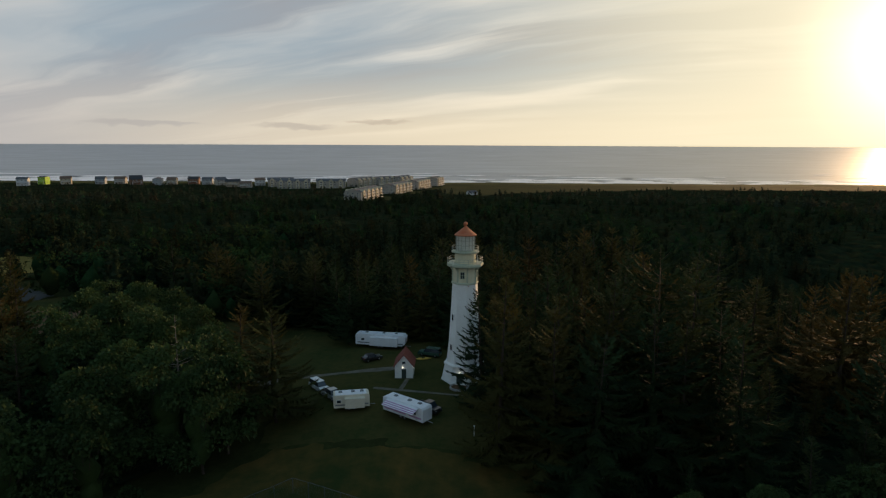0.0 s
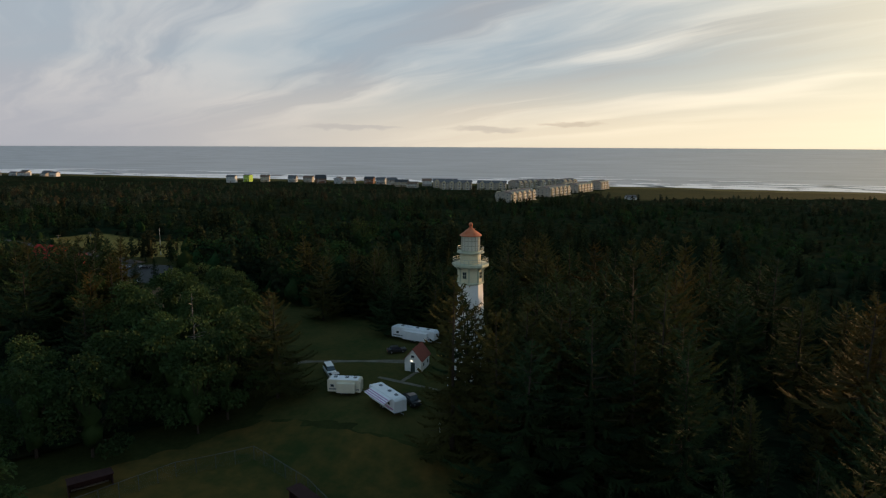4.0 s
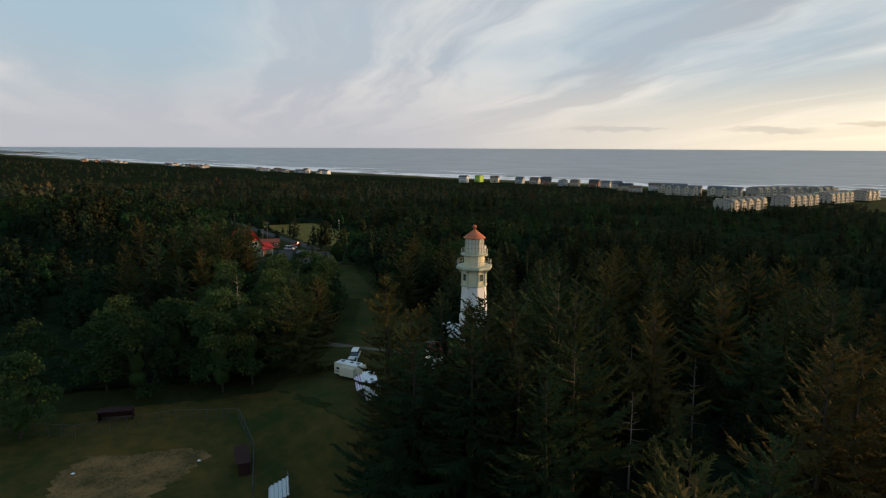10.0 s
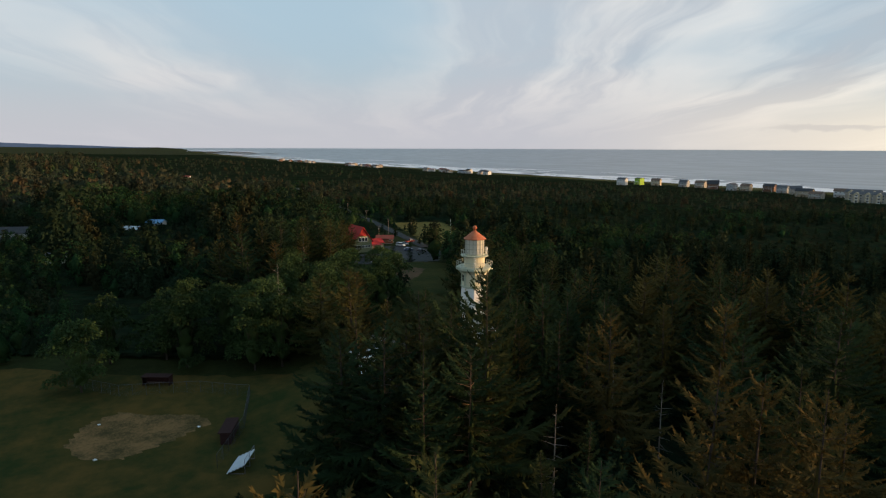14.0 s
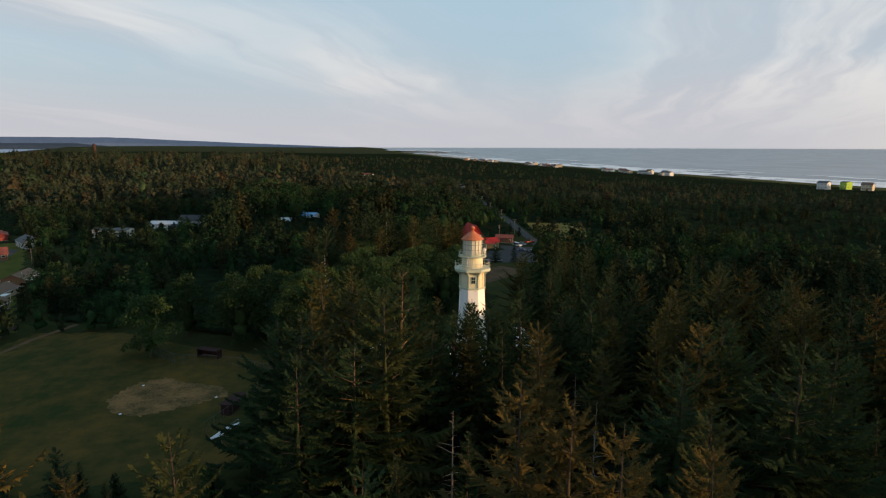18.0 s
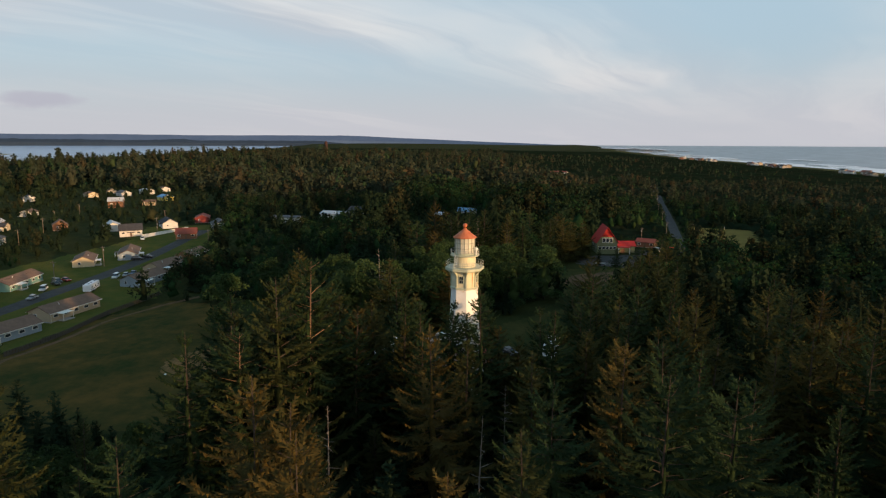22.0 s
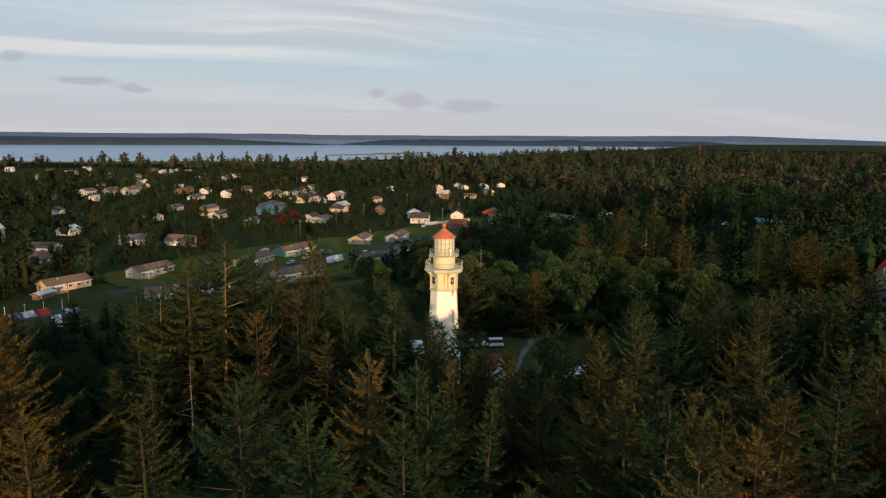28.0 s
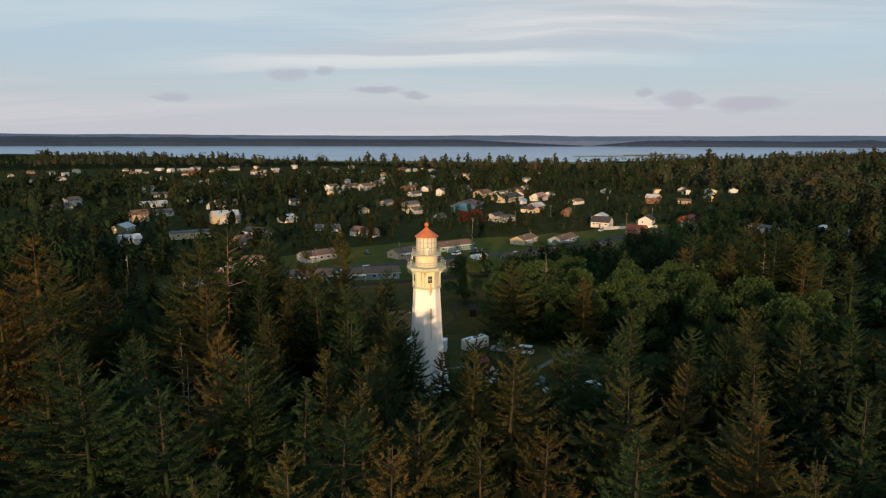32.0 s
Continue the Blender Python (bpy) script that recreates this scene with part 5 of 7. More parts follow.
def oil_house():
    z = g(-10.3, 129.5) + 0.1
    t = thing("oil_house", pose(-10.3, 129.6, z, 0, 0, 0), "small white gabled oil house with dark red roof", "outbuilding")
    BUILT.append((-10.3, 129.6, 5))
    w, d, h, rh = 3.8, 5.4, 2.7, 2.3
    a, b = w / 2, d / 2
    part("wall", Shape().add([(-a, -b, -0.6), (a, -b, -0.6), (a, b, -0.6), (-a, b, -0.6), (-a, -b, h), (a, -b, h), (a, b, h), (-a, b, h), (0, -b, h + rh), (0, b, h + rh)],
                             [(0, 1, 5, 8, 4), (2, 3, 7, 9, 6), (1, 2, 6, 5), (3, 0, 4, 7), (3, 2, 1, 0), (5, 6, 9, 8), (7, 4, 8, 9)]), white_paint, t)
    for s in (-1, 1):
        pts = [(s * (a + 0.3), -b - 0.3, h - 0.33), (s * (a + 0.3), b + 0.3, h - 0.33), (0, b + 0.3, h + rh + 0.03), (0, -b - 0.3, h + rh + 0.03)]
        pts += [(x, y, zz + 0.14) for x, y, zz in pts]
        part("roof", Shape().add(pts, [(0, 1, 2, 3), (7, 6, 5, 4), (0, 4, 5, 1), (1, 5, 6, 2), (2, 6, 7, 3), (3, 7, 4, 0)]), ROOFS["rust"], t, "dark red shingle roof")
    part("door", Shape().box((0, -b - 0.03, 1.0), (0.95, 0.1, 2.0)), door_paint, t, "dark green door")
    window(t, 0, -b - 0.03, 3.4, 0.8, 0.6, 0)
    for v in (-1.3, 1.3):
        window(t, a + 0.03, v, 1.4, 0.7, 0.9, 90)
        window(t, -a - 0.03, v, 1.4, 0.7, 0.9, -90)
    for px, py, pz in ((-0.25, -b - 0.1, 2.35), (a + 0.1, -b + 0.2, 2.5)):
        part("wall_lamp", Shape().box((px, py, pz), (0.16, 0.16, 0.2)), lamp_glow, t, "small lit wall lamp")


oil_house()
ring = thing("planter_ring", pose(1.2, 121.6, g(1, 121.6) + 0.1), "low pale stone ring beside the lighthouse door", "planter")
part("stone_ring", Shape().ring([(1.9, 0.0), (1.9, 0.35), (1.6, 0.35), (1.6, 0.0)], 20, cap=False), concrete, ring)
part("soil", Shape().ring([(1.6, 0.02), (1.55, 0.2)], 20), bare_earth, ring)
post = thing("marker_post", pose(3.7, 103.0, g(3.7, 103)), "thin pale marker post in the grass", "post")
part("shaft", Shape().box((0, 0, 0.9), (0.14, 0.14, 2.0), taper=0.8), trim_white, post)
part("cap", Shape().box((0, 0, 1.95), (0.2, 0.2, 0.08)), trim_white, post)
kayak = thing("kayak", pose(-6.8, 138.4, g(-6.8, 138.4) + 0.15, 0, 0, 12), "yellow kayak lying on the grass", "kayak")
part("hull", Shape().add([(-1.9, 0, 0.25), (-0.9, -0.36, 0.05), (0.9, -0.36, 0.05), (1.9, 0, 0.25), (0.9, 0.36, 0.05), (-0.9, 0.36, 0.05), (-0.9, -0.3, 0.35), (0.9, -0.3, 0.35), (0.9, 0.3, 0.35), (-0.9, 0.3, 0.35)],
                         [(0, 1, 6), (1, 2, 7, 6), (2, 3, 7), (3, 4, 8), (4, 5, 9, 8), (5, 0, 9), (6, 7, 8, 9), (0, 6, 9), (3, 8, 7), (5, 4, 2, 1), (0, 5, 1), (3, 2, 4)]), surface("kayak_yellow", (0.6, 0.38, 0.08), 0.5), kayak)
part("seat_well", Shape().box((0, 0, 0.36), (0.7, 0.42, 0.04)), tyre_black, kayak)

# ---- ball field ----
fence_steel = surface("dull_fence_steel", (0.10, 0.105, 0.11), 0.6, (0.07, 0.075, 0.08), 1.0, 0.6, metal=0.4)


def fence_line(name, points, high, label, spacing=3.0, material=fence_steel, rows=7):
    t = thing(name, pose(points[0][0], points[0][1], g(*points[0])), label, "fence")
    ox, oy, oz = points[0][0], points[0][1], g(*points[0])
    last = None
    for (x0, y0), (x1, y1) in zip(points, points[1:]):
        n = max(1, round(math.hypot(x1 - x0, y1 - y0) / spacing))
        for i in range(n + 1):
            x, y = x0 + (x1 - x0) * i / n, y0 + (y1 - y0) * i / n
            here = Vector((x - ox, y - oy, g(x, y) - oz))
            if i or last is None:
                part("fence_post", Shape().rod(here + Vector((0, 0, -0.3)), here + Vector((0, 0, high)), 0.045), material, t)
            if last is not None and (here - last).length > 0.1:
                part("top_rail", Shape().rod(last + Vector((0, 0, high)), here + Vector((0, 0, high)), 0.035, n=5), material, t)
                s = Shape()
                m = 9
                for k in range(m):
                    for d in (0, 1):
                        u0, u1 = k / m, (k + (1 if d else -1) * 3) / m
                        u1 = min(max(u1, 0), 1)
                        s.rod(last.lerp(here, u0) + Vector((0, 0, 0.05)), last.lerp(here, u1) + Vector((0, 0, high)), 0.005, n=3)
                part("wire_mesh", s, material, t)
            last = here
    return t


fence_line("backstop_fence", [(-58, 55), (-41, 65), (-33, 80), (-24, 88), (-11, 83), (1, 75)], 2.6, "tall galvanised chain-link backstop fence round the infield")
hedge_fence = fence_line("board_fence", [(-26, 9), (-50, 10), (-72, 10), (-100, 13)], 1.5, "low dark board fence behind the houses", 4.0, surface("dark_fence_wood", (0.08, 0.07, 0.06), 0.9))
for i in range(0, 74):
    x = -26.4 - i * 0.99
    y = 9.2 + (0.04 * (-26 - x) if x > -50 else (0.96 if x > -72 else 0.96 + (-72 - x) * 0.1))
    part("board", Shape().box((x + 26, y - 9, g(x, y) - g(-26, 9) + 0.72), (0.9, 0.04, 1.35), 0), MATS["dark_fence_wood"], hedge_fence)


def bleachers(x, y, turn):
    t = thing("bleachers", pose(x, y, g(x, y) + 0.1, 0, 0, turn), "small bare aluminium bleachers beside the ball field", "bleachers")
    for k in range(5):
        part("seat_plank", Shape().box((0, 0.62 * k, 0.45 + 0.3 * k), (5.6, 0.36, 0.06)), aluminium, t)
        part("foot_plank", Shape().box((0, 0.62 * k - 0.34, 0.12 + 0.3 * k), (5.6, 0.2, 0.05)), aluminium, t)
    for u in (-2.6, 0, 2.6):
        part("frame", Shape().rod((u, -0.2, 0.1), (u, 2.6, 1.55), 0.04).rod((u, 2.6, 0), (u, 2.6, 2.5), 0.04).rod((u, -0.2, 0.05), (u, 2.6, 0.05), 0.04), galvanised, t)
    part("back_rail", Shape().rod((-2.7, 2.6, 2.5), (2.7, 2.6, 2.5), 0.035), galvanised, t)


bleachers(2.0, 77.6, -34)
dug = thing("dugout", pose(-9.6, 79.8, g(-9.6, 79.8), 0, 0, -28), "dark reddish-brown players shelter beside the field", "dugout")
shed_wood = surface("dark_red_boards", (0.045, 0.022, 0.02), 0.9)
part("back_wall", Shape().box((0, 1.0, 1.0), (6.5, 0.12, 2.2)), shed_wood, dug)
part("shelter_roof", Shape().box((0, 0.0, 2.2), (6.8, 2.4, 0.14)), shed_wood, dug)
for s in (-1, 1):
    part("side_wall", Shape().box((s * 3.2, 0.1, 1.0), (0.12, 1.8, 2.2)), shed_wood, dug)
part("bench", Shape().box((0, 0.5, 0.45), (5.6, 0.4, 0.08)), wood_pole, dug)
dug2 = thing("dugout", pose(-43, 73, g(-43, 73), 0, 0, 55), "dark reddish-brown players shelter behind the fence", "dugout")
part("back_wall", Shape().box((0, 1.0, 1.0), (6.0, 0.12, 2.2)), shed_wood, dug2)
part("shelter_roof", Shape().box((0, 0.0, 2.2), (6.3, 2.4, 0.14)), shed_wood, dug2)
for s in (-1, 1):
    part("side_wall", Shape().box((s * 3.0, 0.1, 1.0), (0.12, 1.8, 2.2)), shed_wood, dug2)
part("bench", Shape().box((0, 0.5, 0.45), (5.2, 0.4, 0.08)), wood_pole, dug2)
for x, y in ((-28, 60), (-17, 76), (-13, 58)):
    base = thing("base_plate", pose(x, y, g(x, y) + 0.2, 0, 0, 30), "white base plate in the dirt infield", "base plate")
    part("plate", Shape().box((0, 0, 0), (0.5, 0.5, 0.1), taper=0.9), trim_white, base)

# ---- skate park beyond the field ----
park_pad = sheet_grid("skate_pad", [(36, -29), (35, -18), (12, -9), (5, -14), (8, -25), (20, -30)], 1.5, 0.16, asphalt)
tagged(park_pad, "dark asphalt pad of a skate park", "pavement", kind="structure")
tagged(sheet_grid("park_lawn", PARK, 3.0, 0.09, yard_grass), "short grass round the skate park", "ground", kind="structure")
spray_white = surface("painted_ramp_white", (0.55, 0.56, 0.60), 0.6, (0.20, 0.14, 0.32), 0.9, 0.9)
spray_red = surface("painted_ramp_red", (0.60, 0.05, 0.03), 0.5, (0.45, 0.04, 0.03), 0.8, 0.5)
spray_blue = surface("painted_ramp_blue", (0.08, 0.14, 0.40), 0.6, (0.06, 0.1, 0.3), 0.8, 0.5)


def skate_ramp(x, y, turn, w, d, h, skin, edge, label):
    t = thing("skate_ramp", pose(x, y, g(x, y) + 0.15, 0, 0, turn), label, "skate ramp", "ramps in the skate park")
    n = 6
    curve = [(-d / 2 + d * 0.7 * i / n, h * (i / n) ** 2) for i in range(n + 1)] + [(d / 2, h), (d / 2, 0.0)]
    m = len(curve)
    part("ramp_body", Shape().add([(k * w / 2, py, pz) for k in (-1, 1) for py, pz in curve], [tuple(range(m))[::-1], tuple(range(m, 2 * m))] + [(i, (i + 1) % m, (i + 1) % m + m, i + m) for i in range(m)]), skin, t)
    for k in (-1, 1):
        part("side_board", Shape().box((k * (w / 2 + 0.04), d * 0.3, h * 0.5), (0.06, d * 0.4, h)), edge, t)
    part("coping", Shape().rod((-w / 2, d * 0.2, h + 0.03), (w / 2, d * 0.2, h + 0.03), 0.04), galvanised, t)


skate_ramp(25.5, -19.8, 200, 3.2, 3.0, 1.3, spray_white, spray_red, "white skate ramp with bright painted sides")
skate_ramp(21.6, -19.2, 195, 3.4, 3.2, 1.5, spray_white, spray_blue, "white and violet painted quarter pipe")
skate_ramp(17.6, -18.4, 195, 2.8, 2.6, 1.7, spray_red, spray_red, "bright red painted skate ramp")
skate_ramp(12.0, -12.6, 150, 3.6, 3.4, 1.4, spray_white, spray_white, "pale grey skate ramp at the pad's edge")
for x, y in ((27.5, -23.4), (19.5, -22.8)):
    table = thing("picnic_table", pose(x, y, g(x, y) + 0.15, 0, 0, 20), "blue picnic table beside the skate ramps", "picnic table")
    part("tabletop", Shape().box((0, 0, 0.75), (1.9, 0.8, 0.06)), spray_blue, table)
    for k in (-1, 1):
        part("bench", Shape().box((0, k * 0.75, 0.45), (1.9, 0.28, 0.05)), spray_blue, table)
        part("leg", Shape().rod((k * 0.7, -0.7, 0), (k * 0.7, 0.3, 0.75), 0.04).rod((k * 0.7, 0.7, 0), (k * 0.7, -0.3, 0.75), 0.04), galvanised, table)
for x, y in ((26.4, -24.6), (20.8, -24.9), (16.0, -23.2), (10.9, -22.2)):
    mast = thing("lamp_post", pose(x, y, g(x, y)), "slim white post beside the skate pad", "lamp post", "posts of the skate park")
    part("shaft", Shape().rod((0, 0, -0.3), (0, 0, 3.4), 0.09, 0.07, 8), trim_white, mast)
    part("cap", Shape().box((0, 0, 3.45), (0.3, 0.3, 0.12), taper=0.7), trim_white, mast)
house(5.5, -51.4, 28, 7.0, 3.2, 2.0, 0.7, "brown", "white", "open park shelter with pale metal roof", "shelter", "park_shelter", wins=3)
trailer(22.5, 3.2, 70, 6.0, 2.4, 2.9, rv_white, "small white travel trailer under trees by the skate park")

# ---- parked cars, poles and wires ----
for x, y, turn, paint, kind in (
        (-48, -24, 5, "white", "suv"), (-36, -21, 10, "white", "car"), (-101, -33, 20, "white", "suv"), (-111, -35, 60, "black", "car"), (-115, -37, 60, "black", "suv"),
        (-119, -36, 60, "red", "car"), (-127, -20, 15, "white", "suv"), (-131, -18, 15, "silver", "car"), (-135, -17, 15, "blue", "car"), (-168, -33, 100, "black", "suv"),
        (-173, -31, 100, "black", "pickup_truck"), (-223, -60, 30, "white", "pickup_truck"), (-64, -58, 80, "blue", "car"), (-88, -28, 5, "silver", "car")):
    car(x, y, turn, paint, kind, paint + " " + kind.replace("_", " ") + " parked beside the street")
for x, y, turn, paint, kind in ((-172, 213, 70, "blue", "car"), (-187, 217, 20, "white", "suv"), (-190, 221, 20, "silver", "car"), (-196, 228, 100, "red", "pickup_truck"), (-165, 216, 60, "black", "car")):
    car(x, y, turn, paint, kind, paint + " " + kind.replace("_", " ") + " parked in the asphalt lot")
trailer(-103, -15.5, 12, 9.5, 2.5, 3.0, rv_white, "pale travel trailer parked behind a hedge")


def utility_pole(x, y, turn, high=9.5, arm=True):
    t = thing("utility_pole", pose(x, y, g(x, y), 0, 0, turn), "weathered wooden utility pole with cross arm", "utility pole", "utility poles in the town")
    part("pole", Shape().rod((0, 0, -0.5), (0, 0, high), 0.15, 0.1, 8), wood_pole, t)
    if arm:
        part("cross_arm", Shape().box((0, 0, high - 0.7), (0.1, 2.2, 0.12)), wood_pole, t)
        for k in (-0.95, -0.4, 0.4, 0.95):
            part("insulator", Shape().ring([(0.04, high - 0.64), (0.06, high - 0.55), (0.03, high - 0.48)], 8, (0, k)), grey_plastic, t)
        part("transformer", Shape().ring([(0.2, high - 2.2), (0.22, high - 2.1), (0.22, high - 1.4), (0.15, high - 1.3)], 10, (0.35, 0)), grey_plastic, t)
    BUILT.append((x, y, 1.5))
    return (x, y, g(x, y) + high - 0.6)


def wire(name, a, b, sag, label):
    s = Shape()
    n = 10
    a, b = Vector(a), Vector(b)
    pts = [a.lerp(b, i / n) - Vector((0, 0, sag * 4 * (i / n) * (1 - i / n))) for i in range(n + 1)]
    for p, q in zip(pts, pts[1:]):
        s.rod(p, q, 0.02, n=3)
    tagged(new(name, s.mesh(name, tyre_black)), label, "cable")


for line in ([(-30, -36), (-70, -34), (-112, -36), (-152, -40), (-205, -14), (-250, -65), (-290, -80)], [(-150, -95), (-195, -112), (-240, -130), (-280, -150), (-330, -165)],
             [(4.3, -33.6), (44, -52)], [(20, -180), (-30, -250), (-60, -300), (-90, -360)], [(-232, 234), (-290, 248), (-350, 262), (-420, 280), (-500, 298), (-600, 322)], [(-225, 246), (-206, 214)]):
    tops = []
    for i, (x, y) in enumerate(line):
        q = line[min(i + 1, len(line) - 1)]
        p = line[max(i - 1, 0)]
        tops.append(utility_pole(x, y, math.degrees(math.atan2(q[1] - p[1], q[0] - p[0]))))
    for a, b in zip(tops, tops[1:]):
        wire("power_cable", a, b, 0.9, "thin black overhead power cable")


def flag_pole(x, y, high):
    t = thing("flag_pole", pose(x, y, g(x, y)), "tall pale flag pole in the clearing", "flag pole")
    part("pole", Shape().rod((0, 0, -0.3), (0, 0, high), 0.09, 0.05, 8), trim_white, t)
    part("finial", Shape().ring([(0.02, high - 0.02), (0.12, high + 0.1), (0.02, high + 0.22)], 8), galvanised, t)
    part("footing", Shape().ring([(0.5, 0.0), (0.5, 0.3), (0.3, 0.35)], 12), concrete, t)


flag_pole(-184, 247, 13)
guard = thing("guard_rail", pose(-150, 181, g(-150, 181), 0, 0, 66), "low white plank rail at the edge of the lot", "guard rail")
for i in range(7):
    part("rail_post", Shape().box((i * 2.0, 0, 0.45), (0.16, 0.16, 1.2)), trim_white, guard)
for zz in (0.55, 0.95):
    part("rail_plank", Shape().box((6.0, -0.1, zz), (12.3, 0.06, 0.18)), trim_white, guard)
white_fence = thing("picket_fence", pose(-229, -63, g(-229, -63), 0, 0, 164), "tall white board fence in front of the white houses", "fence")
for i in range(38):
    part("fence_board", Shape().box((i * 1.0, 0, 1.0), (0.94, 0.05, 2.3)), trim_white, white_fence)
TOWER = (-1866, -347)
tower = thing("water_tower", pose(TOWER[0], TOWER[1], g(*TOWER)), "rust-brown water tower above the far woods", "water tower")
part("tank", Shape().ring([(4, 14), (4.8, 17), (4.8, 43), (3, 46), (0.5, 47)], 16), surface("rusty_tank", (0.06, 0.032, 0.028), 0.8), tower)
for k in range(6):
    a = 2 * math.pi * k / 6
    part("leg", Shape().rod((5.5 * math.cos(a), 5.5 * math.sin(a), -1), (4.8 * math.cos(a), 4.8 * math.sin(a), 17), 0.4), wood_pole, tower)
BUILT.append((*TOWER, 12))

for x, y, turn, label in ((-195, 255, 20, "pale wooden bench at the edge of the clearing"),):
    bench = thing("bench", pose(x, y, g(x, y) + 0.1, 0, 0, turn), label, "bench")
    part("seat", Shape().box((0, 0, 0.45), (1.8, 0.45, 0.07)), wood_pole, bench)
    part("backrest", Shape().box((0, 0.22, 0.8), (1.8, 0.06, 0.4)), wood_pole, bench)
    for s in (-0.7, 0.7):
        part("leg", Shape().box((s, 0, 0.2), (0.1, 0.4, 0.5)), wood_pole, bench)

# ---- trees ----
# Bark of tall bare trunks, with low golden sunlight put into its colour.
sun_tinted_bark = surface("sun_tinted_trunk_bark", (0.17, 0.11, 0.065), 0.9, (0.09, 0.06, 0.04), 1.5, 0.9, 0.6, 8.0)
bark = surface("bark", (0.062, 0.048, 0.037), 0.9, (0.035, 0.028, 0.022), 1.5, 0.9, 0.6, 8.0)
pale_bark = surface("pale_bark", (0.24, 0.21, 0.18), 0.9, (0.14, 0.12, 0.10), 1.5, 0.9, 0.4, 8.0)
spruce_leaf = surface("spruce_needles", (0.033, 0.055, 0.020), 0.85, (0.014, 0.026, 0.014), 0.35, 0.9, each=0.5, specular=0.03, translucent=0.22, turn=(0.074, 0.062, 0.018))
# Browned needles, with golden sunlight mixed into their colour.
brown_leaf = surface("brown_sun_gold_needles", (0.088, 0.061, 0.017), 0.8, (0.036, 0.038, 0.015), 0.35, 0.9, each=0.5, specular=0.03, translucent=0.22)
broad_leaf = surface("alder_leaves", (0.044, 0.074, 0.022), 0.65, (0.026, 0.044, 0.018), 0.3, 0.9, each=0.5, specular=0.05, translucent=0.2)
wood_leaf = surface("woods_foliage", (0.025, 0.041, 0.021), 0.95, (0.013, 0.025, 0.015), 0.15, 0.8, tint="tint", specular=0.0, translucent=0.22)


# Farther woods: haze of distance mixed into a paler leaf colour.
hazy_leaf = surface("haze_tinted_foliage", (0.043, 0.056, 0.034), 0.95, (0.028, 0.040, 0.027), 0.05, 0.8, tint="tint", specular=0.0, translucent=0.22)


def sprays(base, out, side, down, length, width):
    """Leafy sprays as bent diamonds: arrays of four corners and two faces each."""
    tip = base + out * length[:, None] + down * (length * 0.35)[:, None]
    mid = base + out * (length * 0.45)[:, None]
    a, b = mid + side * width[:, None] - down * 0.1 * length[:, None], mid - side * width[:, None] + down * 0.05 * length[:, None]
    v = np.stack([base, a, tip, b], 1).reshape(-1, 3)
    i = np.arange(len(base))[:, None] * 4
    f = np.concatenate([i + [0, 1, 2], i + [0, 2, 3]], 0)
    return v, f


